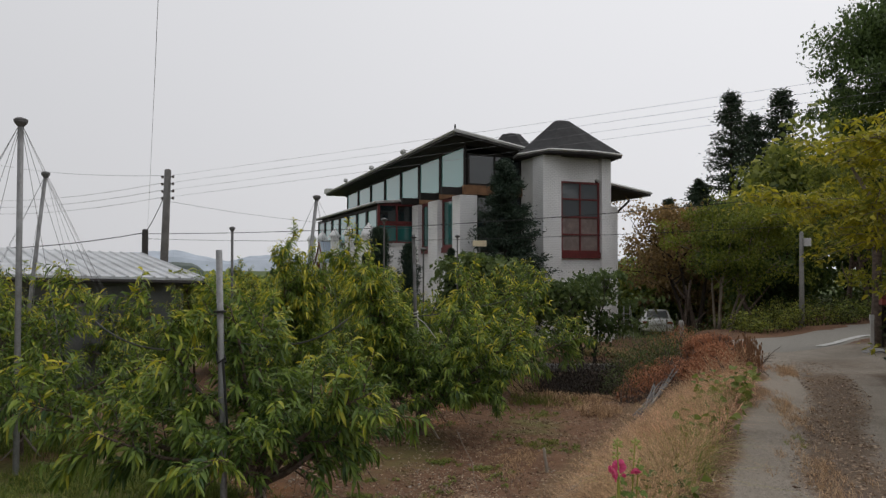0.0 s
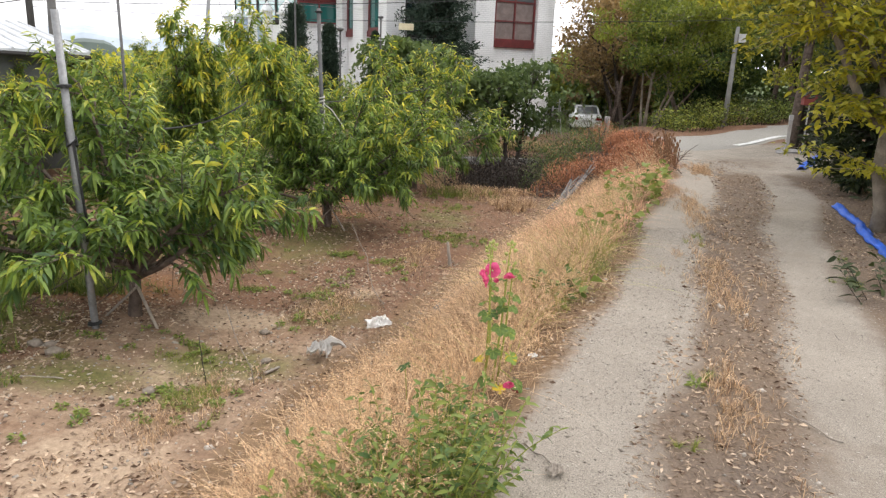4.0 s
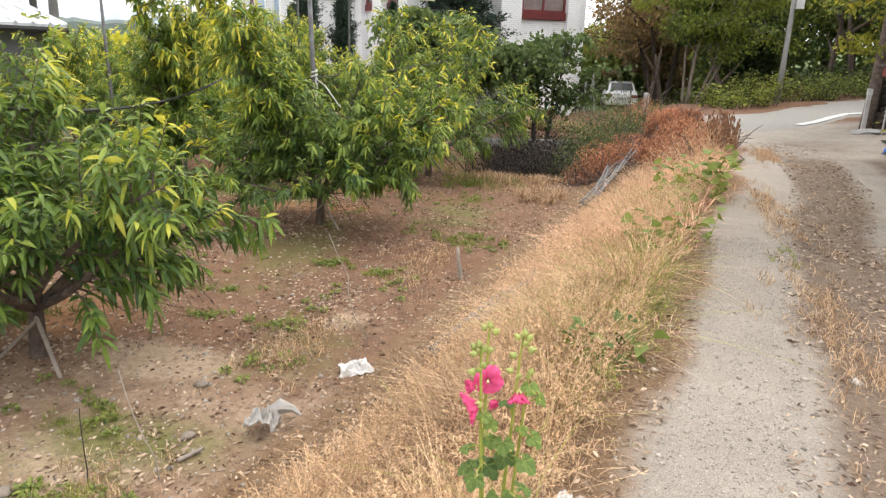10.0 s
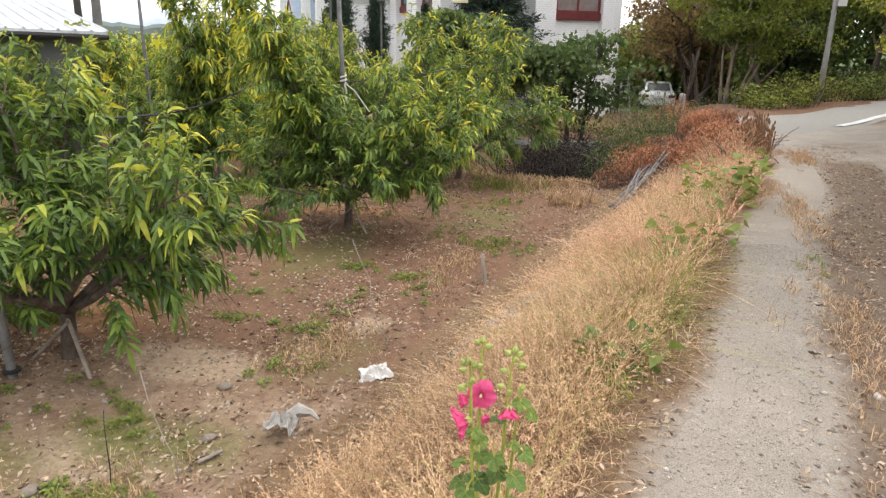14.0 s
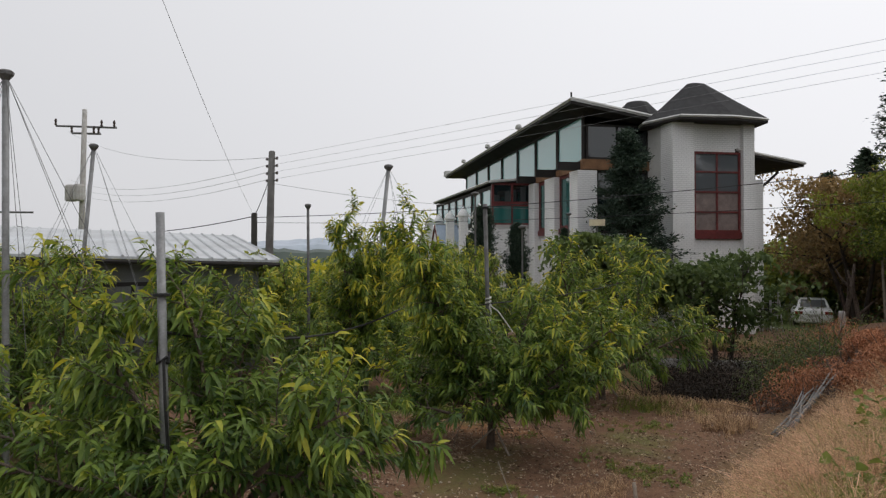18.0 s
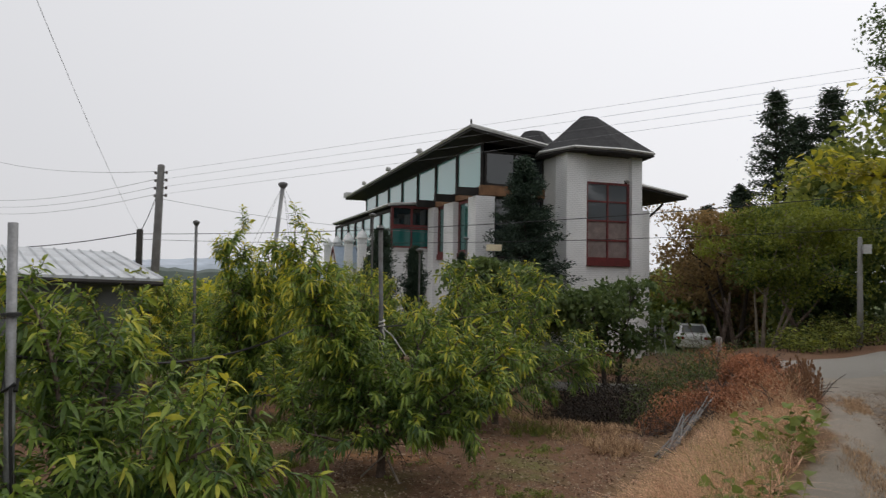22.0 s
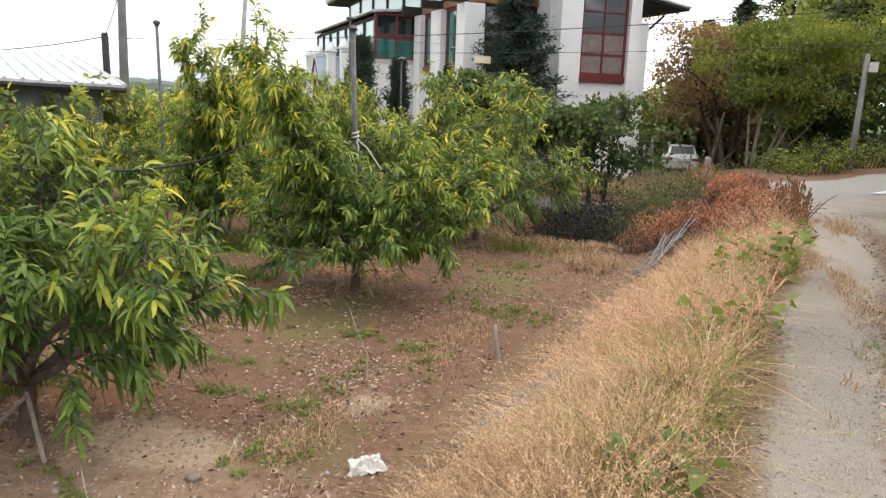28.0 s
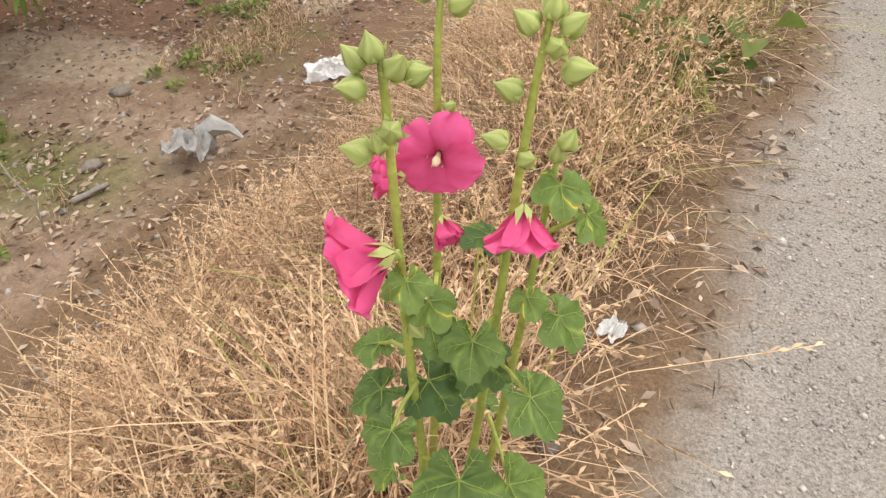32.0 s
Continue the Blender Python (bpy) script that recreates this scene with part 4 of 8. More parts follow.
part("verge_board", Geo().slab([(-0.06, -1.1, 3.46), (0.0, -1.1, 3.46), (0.0, 0.0, 4.70), (-0.06, 0.0, 4.70)], 0.1), M_RED, porch)
part("verge_board", Geo().slab([(-0.06, 0.0, 4.70), (0.0, 0.0, 4.70), (0.0, 1.1, 3.46), (-0.06, 1.1, 3.46)], 0.1), M_RED, porch)
for k in (0.0, 1.3, 2.6):
    part("roof_batten", Geo().tube([(k, -1.08, 3.56), (k, -0.02, 4.75)], 0.025, 4), M_FASCIA, porch, "white roof batten")
part("gable", Geo().add([(0.02, -0.95, 3.55), (0.02, 0.95, 3.55), (0.02, 0, 4.62), (0.1, -0.95, 3.55), (0.1, 0.95, 3.55), (0.1, 0, 4.62)], [(0, 2, 1), (3, 4, 5), (0, 1, 4, 3), (1, 2, 5, 4), (2, 0, 3, 5)]), M_WHITE, porch)
for x in (0.12, 2.4):
    for y in (-0.85, 0.85):
        part("post", Geo().box(x - 0.08, y - 0.08, 0, x + 0.08, y + 0.08, 3.7), M_RED, porch)

# concrete kerb at the edge of the yard and the wall below it
kerb = Geo()
for (ax, ay), (bx, by) in (((-9.0, 19.6), (-3.0, 20.3)), ((-3.0, 20.3), (-1.1, 20.9))):
    d = Vector((bx - ax, by - ay, 0)).normalized()
    q = Vector((-d.y, d.x, 0)) * 0.35
    kerb.add([(ax, ay, -1.36), (bx, by, -1.36), (bx + q.x, by + q.y, -1.36), (ax + q.x, ay + q.y, -1.36), (ax, ay, -1.56), (bx, by, -1.56), (bx + q.x, by + q.y, -1.56), (ax + q.x, ay + q.y, -1.56)],
             [(0, 1, 2, 3), (0, 4, 5, 1), (1, 5, 6, 2), (2, 6, 7, 3), (3, 7, 4, 0)])
tagged(part("yard_kerb", kerb, M_CONCRETE), "pale concrete kerb along the yard edge", "kerb", kind="structure")


# ---- peach trees ----
def bent(rng, start, way, length, steps, rise, wander):
    """A branch line: starts along way, bends up (rise > 0) or down, wanders a little."""
    pts, d = [np.array(start, float)], np.array(way, float) / np.linalg.norm(way)
    for _ in range(steps):
        d = d + np.array([0, 0, rise]) / steps + rng.normal(0, wander, 3)
        d /= np.linalg.norm(d)
        pts.append(pts[-1] + d * length / steps)
    return np.array(pts)


def peach_tree(seed, limbs, stakes=True, leaf_gap=0.0125, sub_gap=0.108, spread=1.0):
    """Meshes of one peach tree: wood, leaves. limbs: (bearing, tilt from upright, length, lift) in degrees and metres."""
    rng = np.random.RandomState(seed)
    wood = Geo()
    fork = np.array([rng.normal(0, 0.02), rng.normal(0, 0.02), 0.34])
    wood.tube([(0, 0, -0.08), (0, 0, 0.02), fork * 0.6, fork + [0, 0, 0.03]], [0.075, 0.058, 0.05, 0.044], 9)
    P, D, A = [], [], []

    def leaves_on(pts, young0, young1, start=0.1):
        seg = np.linalg.norm(np.diff(pts, axis=0), axis=1)
        total = seg.sum()
        k = int(total / leaf_gap)
        s = np.linspace(start, 1.0, k)
        cum = np.r_[0, np.cumsum(seg)] / total
        pos = np.stack([np.interp(s, cum, pts[:, i]) for i in range(3)], 1)
        way = unit(np.stack([np.interp(np.clip(s + 0.05, 0, 1), cum, pts[:, i]) - np.interp(np.clip(s - 0.08, 0, 1), cum, pts[:, i]) for i in range(3)], 1))
        a = np.arange(k) * 2.4 + rng.uniform(0, 6)
        b1 = unit(np.cross(way, np.array([0.3, 0.2, 1.0])))
        b2 = np.cross(way, b1)
        out = b1 * np.cos(a)[:, None] + b2 * np.sin(a)[:, None]
        P.append(pos)
        D.append(unit(0.75 * way + 0.75 * out + rng.normal(0, 0.22, (k, 3)) + np.array([0, 0, -0.28])))
        A.append(young0 + (young1 - young0) * s ** 3.6 + rng.normal(0, 0.04, k) + rng.normal(0, 0.06))

    for bearing, tilt, length, lift in limbs:
        b, t = radians(bearing), radians(tilt)
        t = t * (1.0 if tilt > 45 else 0.95)
        way = (math.sin(t) * math.cos(b), math.sin(t) * math.sin(b), math.cos(t))
        length = length * 1.04
        main = bent(rng, fork, way, length, 8, lift * 0.8 - 0.42 * math.sin(t), 0.07)
        wood.tube(main, np.linspace(0.033, 0.006, 9), 7)
        n_sub = int(length / sub_gap * (1.5 if tilt < 28 else 1.0))
        for j in range(n_sub):
            s = 0.16 + 0.84 * (j + rng.uniform(0, 0.8)) / n_sub
            i = min(int(s * 8), 7)
            p = main[i] + (main[i + 1] - main[i]) * (s * 8 - i)
            axis = unit(main[i + 1] - main[i])
            side = unit(np.cross(axis, rng.normal(size=3)))
            sd = side * 0.9 + axis * 0.5 + np.array([0, 0, rng.uniform(-0.2, 0.8)])
            L = rng.uniform(0.3, 0.68) * spread * (1.15 - 0.45 * s)
            up = sd[2] > 0.35
            sub = bent(rng, p, sd, L, 5, rng.uniform(-0.4, 0.25) if not up else rng.uniform(-0.1, 0.4), 0.09)
            wood.tube(sub, np.linspace(0.009, 0.002, 6), 4, False)
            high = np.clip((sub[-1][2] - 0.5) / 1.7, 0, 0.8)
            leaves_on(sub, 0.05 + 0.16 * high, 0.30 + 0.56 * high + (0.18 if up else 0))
            for _ in range(3):
                q = sub[rng.randint(1, 5)]
                twig = bent(rng, q, unit(sub[-1] - sub[0]) + rng.normal(0, 0.6, 3), L * rng.uniform(0.4, 0.7), 4, rng.uniform(-0.6, 0.3), 0.1)
                wood.tube(twig, np.linspace(0.004, 0.0015, 5), 3, False)
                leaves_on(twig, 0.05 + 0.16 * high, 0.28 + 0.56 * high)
        leaves_on(main[4:], 0.1, 0.8)
    p, d, age_tone = np.concatenate(P), np.concatenate(D), np.concatenate(A)
    keep = p[:, 2] > 0.46 + 0.35 * np.clip(0.9 - np.hypot(p[:, 0], p[:, 1]), 0, 1)
    p, d, age_tone = p[keep], d[keep], age_tone[keep]
    n = len(p)
    L = rng.uniform(0.07, 0.14, n)
    # besides leaf age: inner leaves toned darker to paint the crown's inner shade
    age_tone = age_tone * np.clip(0.55 + 0.6 * (np.hypot(p[:, 0], p[:, 1]) / 1.5) ** 1.5 + 0.25 * np.clip(p[:, 2] - 1.2, 0, 1), 0.4, 1.1) + 0.06
    v, f = leaf_arrays(rng, p, d, L, L * rng.uniform(0.2, 0.28, n), rng.uniform(0.15, 0.75, n))
    return make_mesh("wood", wood, True), quick_mesh("leaves", v, f, np.repeat(np.clip(age_tone, 0.02, 1), 8), smooth=True)


def plant_peach(meshes, x, y, rz=0.0, scale=1.0, label="", stake=(0.35, -0.2)):
    t = thing("peach_tree", label or "low spreading peach tree with drooping narrow green leaves", "fruit tree", on_ground(x, y), rz, "peach trees of the orchard")
    t.scale = (scale,) * 3
    part("trunk", meshes[0], M_BARK, t)
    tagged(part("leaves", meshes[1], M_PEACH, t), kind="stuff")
    if stake:
        a, b = stake
        part("prop_stake", Geo().tube([(a, b, -0.03), (a * 0.35, b * 0.35, 0.22), (-a * 0.7, -b * 0.7, 0.62)], [0.014, 0.014, 0.012], 6), M_STAKE, t)
        part("prop_stake", Geo().tube([(-a * 0.7, b * 0.5, -0.03), (a * 0.3, b * 0.4, 0.3)], [0.012, 0.011], 6), M_STAKE, t)
    return t


near_meshes = peach_tree(11, [(200, 60, 2.0, 0.35), (172, 54, 1.9, 0.3), (235, 58, 1.5, 0.4), (290, 60, 1.25, 0.3), (345, 62, 1.15, 0.25), (25, 56, 1.3, 0.35), (75, 50, 1.5, 0.35), (130, 36, 1.7, 0.2), (215, 30, 1.75, 0.2), (320, 34, 1.45, 0.2), (180, 12, 1.6, 0.1)])
mid_meshes = peach_tree(23, [(185, 60, 1.7, 0.4), (198, 24, 2.3, 0.25), (188, 17, 2.65, 0.2), (206, 22, 2.0, 0.2), (212, 56, 1.6, 0.3), (238, 66, 1.2, 0.2), (275, 68, 1.0, 0.15), (312, 66, 1.2, 0.2), (345, 58, 1.7, 0.3), (8, 54, 1.9, 0.35), (35, 58, 1.7, 0.3), (95, 50, 1.5, 0.3), (140, 52, 1.6, 0.3), (5, 38, 1.75, 0.2), (335, 52, 1.5, 0.2), (60, 34, 1.6, 0.2)])
far_meshes = peach_tree(37, [(190, 60, 1.8, 0.4), (140, 50, 1.8, 0.4), (240, 58, 1.7, 0.4), (290, 60, 1.7, 0.35), (340, 58, 1.8, 0.4), (30, 55, 1.8, 0.4), (85, 55, 1.7, 0.3), (60, 24, 2.1, 0.1), (220, 26, 2.0, 0.1), (330, 34, 2.1, 0.1), (150, 20, 1.9, 0.1)], leaf_gap=0.019, sub_gap=0.11)
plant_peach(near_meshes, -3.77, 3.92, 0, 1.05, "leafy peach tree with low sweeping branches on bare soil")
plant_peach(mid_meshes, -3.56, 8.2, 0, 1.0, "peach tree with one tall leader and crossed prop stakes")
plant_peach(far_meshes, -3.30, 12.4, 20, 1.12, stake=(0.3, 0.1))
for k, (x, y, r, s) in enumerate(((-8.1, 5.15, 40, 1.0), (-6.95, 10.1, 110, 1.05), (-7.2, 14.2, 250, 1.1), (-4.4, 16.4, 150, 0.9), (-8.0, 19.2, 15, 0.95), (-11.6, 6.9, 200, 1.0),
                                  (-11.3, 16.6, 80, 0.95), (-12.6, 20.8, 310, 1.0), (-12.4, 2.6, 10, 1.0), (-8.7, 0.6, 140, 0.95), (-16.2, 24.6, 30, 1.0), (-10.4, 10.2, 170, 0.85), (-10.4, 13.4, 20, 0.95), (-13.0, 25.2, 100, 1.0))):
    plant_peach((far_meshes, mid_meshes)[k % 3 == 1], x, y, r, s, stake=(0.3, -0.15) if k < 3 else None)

# ---- orchard poles, cables and hoses ----


def sag(a, b, drop, n=10):
    a, b = Vector(a), Vector(b)
    return [a.lerp(b, i / n) - Vector((0, 0, drop * 4 * (i / n) * (1 - i / n))) for i in range(n + 1)]


def cable(name, a, b, drop, r, m, label, group="overhead cables", cat="cable"):
    return tagged(part(name, Geo().tube(sag(a, b, drop, 14), r, 5), m), label, cat, group)


def orchard_pole(foot, top, r, collars, label, cap=False, m=None):
    """A steel pipe pole with rubber collars, given by the places of foot and top."""
    f, t = Vector(foot), Vector(top)
    d = t - f
    pole = thing("orchard_pole", label, "pole", foot, 0, "orchard poles")
    o = Vector((0, 0, 0))
    part("pipe", Geo().tube([o - Vector((0, 0, 0.05)), o, d * 0.5, d], [r, r, r, r * 0.96], 12), m or M_STEEL, pole, "", True)
    for k in collars:
        part("collar", Geo().tube([d * k - d.normalized() * 0.012, d * k - d.normalized() * 0.009, d * k + d.normalized() * 0.009, d * k + d.normalized() * 0.014], [r * 1.2, r * 1.85, r * 1.85, r * 1.2], 12), M_RUBBER, pole, "black rubber collar")
    if cap:
        part("cap", Geo().lathe(tuple(d), [(r * 0.9, -0.06), (r * 2.2, 0.0), (r * 2.3, 0.03), (r * 1.5, 0.05), (0.01, 0.06)], 12), M_STEEL_DULL, pole)
    return pole


near_pole = orchard_pole(on_ground(-3.90, 3.556), (-4.0, 3.57, 1.86), 0.031, (0.78, 0.02), "grey steel pipe pole leaning through the peach tree")
f, t = Vector(near_pole.location), Vector((-4.0, 3.57, 1.86))
part("strap", Geo().tube([(t - f) * 0.60 + Vector((0.045, 0, 0)), (t - f) * 0.62 + Vector((0, 0.05, 0.01)), (t - f) * 0.63 + Vector((-0.045, 0, 0.02)), (t - f) * 0.60 + Vector((0, -0.05, 0)), (t - f) * 0.61 + Vector((0.045, 0, 0.02))], 0.014, 6), M_HOSE, near_pole)
part("feed_hose", Geo().tube([(t - f) * 0.61 + Vector((0.04, -0.03, 0)), (t - f) * 0.5 + Vector((0.07, -0.05, 0)), (t - f) * 0.36 + Vector((0.09, -0.05, 0)), (t - f) * 0.30 + Vector((0.06, -0.04, 0))], 0.011, 6), M_HOSE, near_pole)
tie_pole = orchard_pole(on_ground(-3.88, 8.93), (-3.965, 8.93, 2.25), 0.03, (0.985,), "grey steel pole with white rope tied round it", m=M_STEEL_DULL)
knot = Vector((-3.92, 8.93, 0.89)) - Vector(tie_pole.location)
g = Geo()
g.tube([knot + Vector((0.036 * math.cos(a), 0.036 * math.sin(a), 0.008 * a - 0.02)) for a in [0.6 * i for i in range(24)]], 0.012, 6)
g.tube([knot, knot + Vector((0.05, -0.02, -0.1)), knot + Vector((0.04, -0.03, -0.3)), knot + Vector((0.02, -0.04, -0.45))], 0.012, 6)
g.tube([knot, knot + Vector((0.16, -0.02, -0.1)), knot + Vector((0.38, -0.05, -0.36))], 0.009, 5)
part("rope", g, M_ROPE, tie_pole, "white knotted rope")
tall = orchard_pole(on_ground(-7.42, 4.5), (-7.44, 4.5, 3.45), 0.035, (0.33,), "tall steel centre pole with a disc cap and guy wires", True)
for a in range(9):
    b = 2 * math.pi * a / 9 + 0.3
    foot = Vector((-7.44 + 1.3 * math.cos(b), 4.5 + 1.3 * math.sin(b), 0.7)) - Vector(tall.location)
    part("guy_wire", Geo().tube([Vector((-7.44, 4.5, 3.45)) - Vector(tall.location), foot], 0.0035, 4), M_STEEL_DULL, tall)
second = orchard_pole(on_ground(-10.7, 7.42), (-10.22, 7.5, 3.3), 0.032, (0.42,), "leaning steel centre pole with guy wires", True)
for a in range(7):
    b = 2 * math.pi * a / 7
    part("guy_wire", Geo().tube([Vector((-10.22, 7.5, 3.3)) - Vector(second.location), Vector((-10.22 + 1.2 * math.cos(b), 7.5 + 1.2 * math.sin(b), 0.7)) - Vector(second.location)], 0.0035, 4), M_WIRE_GREY, second)
lean = orchard_pole(on_ground(-7.2, 10.8), (-6.72, 10.81, 3.12), 0.036, (), "slender steel pole leaning behind the peach trees", True)
for a in range(5):
    b = 2 * math.pi * a / 5 + 0.5
    part("guy_wire", Geo().tube([Vector((-6.72, 10.81, 3.12)) - Vector(lean.location), Vector((-6.72 + 1.2 * math.cos(b), 10.81 + 1.2 * math.sin(b), 0.9)) - Vector(lean.location)], 0.003, 4), M_WIRE_GREY, lean)
orchard_pole(on_ground(-9.4, 11.9), (-9.43, 11.91, 2.58), 0.03, (), "thin upright pole among the far trees", True, M_STEEL_DULL)
# garden lamp posts
for (x, y, zt) in ((-6.52, 14.0, 2.9), (-5.9, 15.2, 2.2), (-6.35, 20.0, 2.75)):
    lp = thing("garden_lamp_post", "thin grey lamp post with a small hooded head", "lamp post", on_ground(x, y), 0, "garden lamp posts")
    hgt = zt - lp.location.z
    part("post", Geo().tube([(0, 0, -0.05), (0, 0, hgt * 0.5), (0, 0, hgt)], [0.028, 0.024, 0.022], 8), M_STEEL_DULL, lp)
    part("lamp_head", Geo().lathe((0, 0, hgt), [(0.02, -0.10), (0.04, -0.06), (0.085, -0.03), (0.085, 0.0), (0.04, 0.02), (0.01, 0.03)], 10), M_STEEL_DULL, lp)
# sign post by the dark tree
sp = thing("sign_post", "thin post with a small pale sign plate", "sign", on_ground(-6.41, 23.2), 25)
part("post", Geo().tube([(0, 0, 0), (0, 0, 3.75)], 0.03, 8), M_STEEL_DULL, sp)
part("plate", Geo().box(-0.26, -0.05, 3.62, 0.26, -0.02, 3.84), M_SIGN, sp, "cream sign plate")

# ---- utility poles and overhead lines ----


def utility_pole(foot, top, r0, r1, label, m, insulators=0, category="utility pole"):
    f, t = Vector(foot), Vector(top)
    p = thing("utility_pole", label, category, foot, 0, "utility poles")
    d = t - f
    part("shaft", Geo().tube([(0, 0, -0.1), d * 0.5, d, d + Vector((0, 0, 0.04))], [r0, (r0 + r1) / 2, r1, r1 * 0.6], 12), m, p, "", True)
    for i in range(insulators):
        q = d - Vector((0, 0, 0.25 + 0.27 * i))
        br = part("bracket", Geo().tube([q + Vector((-r1 - 0.12, 0, 0)), q + Vector((r1 + 0.12, 0, 0))], 0.022, 6), M_STEEL_DULL, p)
        part("insulator", Geo().lathe(tuple(q + Vector((-r1 - 0.12, 0, -0.05))), [(0.03, 0), (0.05, 0.02), (0.035, 0.05), (0.05, 0.08), (0.03, 0.1)], 8), M_CERAMIC, br)
        part("insulator", Geo().lathe(tuple(q + Vector((r1 + 0.12, 0, -0.05))), [(0.03, 0), (0.05, 0.02), (0.035, 0.05), (0.05, 0.08), (0.03, 0.1)], 8), M_CERAMIC, br)
    return p


UP = (-17.72, 20.1, 5.36)
utility_pole((-17.95, 20.1, -1.3), UP, 0.17, 0.12, "grey concrete utility pole with stacked insulators", M_POLE, 4)
utility_pole((-19.82, 21.4, -1.3), (-19.8, 21.4, 3.2), 0.14, 0.12, "short dark timber pole carrying bundled cables", M_POLE_DARK)
utility_pole((4.22, 22.3, -0.3), (4.24, 22.3, 2.82), 0.085, 0.06, "pale leaning concrete pole beside the road", M_POLE_ROAD)
part("meter_box", Geo().box(0.06, -0.2, 2.7, 0.26, -0.02, 2.95), M_FASCIA, [o for o in scene.objects if o.name.startswith("utility_pole")][-1])
tp = utility_pole((-57.6, 40.0, -2), (-57.0, 40.0, 14.4), 0.30, 0.20, "tall concrete pole with crossarms and a transformer", M_POLE_LIGHT)
for z, half in ((13.0, 2.5), (12.4, 1.2)):
    arm = part("crossarm", Geo().tube([((0.5 - half) * 0.77, (0.5 - half) * 0.64, z + 1.95), ((half + 0.5) * 0.77, (half + 0.5) * 0.64, z + 1.95)], 0.09, 4), M_STEEL_DULL, tp)
    for x in (-half + 0.5, half + 0.3, half * 0.5 + 0.5):
        part("insulator", Geo().lathe((x * 0.77, x * 0.64, z + 2.0), [(0.06, 0), (0.12, 0.1), (0.07, 0.25), (0.12, 0.4), (0.06, 0.6)], 8), M_CERAMIC, arm)
for x in (-0.55, 0.6):
    part("transformer", Geo().lathe((x, -0.5, 8.3), [(0.4, 0), (0.5, 0.1), (0.5, 1.3), (0.4, 1.45), (0.1, 1.5)], 12), M_POLE_LIGHT, tp)
bp = utility_pole((-113, 66, -6), (-113.4, 66, 11.5), 0.3, 0.2, "distant concrete pole with one crossarm", M_POLE_LIGHT)
part("crossarm", Geo().box(-3.6, -0.1, 14.2, 3.6, 0.1, 14.5, pose(0, 0, 0, 0, 0, 40)), M_STEEL_DULL, bp)
# four wires from the pole over the orchard to the house side
for i, (dz, ex) in enumerate(((0.0, 0), (-0.27, 0), (-0.54, 0), (-0.80, 0))):
    cable("overhead_wire", (UP[0] + 0.2, UP[1], UP[2] - 0.2 + dz), (25.3, 22.6, 9.6 - 0.30 * i), 0.12, 0.0042, M_WIRE_GREY, "thin grey overhead wire")
for i in range(4):
    cable("overhead_wire", (UP[0] - 0.2, UP[1], UP[2] - 0.2 - 0.27 * i), (-57.0, 38.5, 8.6 - 0.5 * i + (3.6 if i == 0 else 0)), 0.9, 0.008, M_WIRE_GREY, "thin grey overhead wire")
cable("overhead_wire", (-19.8, 21.4, 3.05), (4.0, 21.5, 3.9), 0.28, 0.012, M_WIRE, "black bundled overhead cable")
cable("overhead_wire", (-19.8, 21.4, 2.85), (4.5, 21.0, 3.0), 0.25, 0.008, M_WIRE, "black overhead cable on poles")
cable("overhead_wire", (-19.8, 21.4, 3.1), (-40.0, 24.0, 3.2), 0.6, 0.02, M_WIRE, "black overhead cable on poles")
cable("overhead_wire", (-19.7, 21.3, 3.1), (-17.85, 20.2, 4.6), 0.1, 0.015, M_WIRE, "black overhead cable on poles")
cable("overhead_wire", (-17.75, 20.1, 4.2), (-7.3, 30.5, 3.6), 0.4, 0.007, M_WIRE_GREY, "thin grey overhead wire")
# one long slack wire that comes down out of the sky onto the shed
cable("service_wire", (-19.7, 21.4, 3.0), (-2.2, 0.6, 5.2), 0.30, 0.0032, M_WIRE, "single thin wire slung low across the orchard")
# irrigation hoses between the trees
cable("irrigation_hose", (-8.3, 6.6, 0.9), (-3.98, 3.59, 1.0), 0.22, 0.012, M_HOSE, "black irrigation hose strung between poles", "irrigation hoses", "hose")
cable("irrigation_hose", (-3.98, 3.61, 1.02), (-5.0, 8.9, 0.95), 0.25, 0.012, M_HOSE, "black irrigation hose strung between poles", "irrigation hoses", "hose")
cable("irrigation_hose", (-3.92, 8.96, 0.89), (-3.1, 13.4, 1.05), 0.05, 0.008, M_HOSE, "black irrigation hose strung between poles", "irrigation hoses", "hose")
cable("irrigation_hose", (-5.0, 8.9, 0.95), (-3.92, 8.96, 0.89), 0.08, 0.010, M_HOSE, "black irrigation hose strung between poles", "irrigation hoses", "hose")

# ---- the long shed ----
shed = thing("farm_shed", "long grey farm shed with a pale corrugated metal roof", "shed", (-10.42, 11.5, -1.15), 55)
# local: x runs left along the eave (rising a little with the land), y goes back
LX, RISE, DEEP = 16.0, 0.03, 4.9
roof = part("shed_roof", Geo().slab([(0.35, -0.35, 2.60), (0.35, DEEP, 3.25), (-LX, DEEP, 3.25 + LX * RISE), (-LX, -0.35, 2.60 + LX * RISE)], 0.05), M_METALROOF, shed)
g = Geo()
n_rib = 60
for i in range(n_rib + 1):
    s = i / n_rib
    a = Vector((0.35, -0.37, 2.61)).lerp(Vector((-LX, -0.37, 2.61 + LX * RISE)), s)
    b = Vector((0.35, DEEP, 3.26)).lerp(Vector((-LX, DEEP, 3.26 + LX * RISE)), s)
    g.tube([a, b], 0.028, 4)
part("roof_rib", g, M_METALROOF, roof)
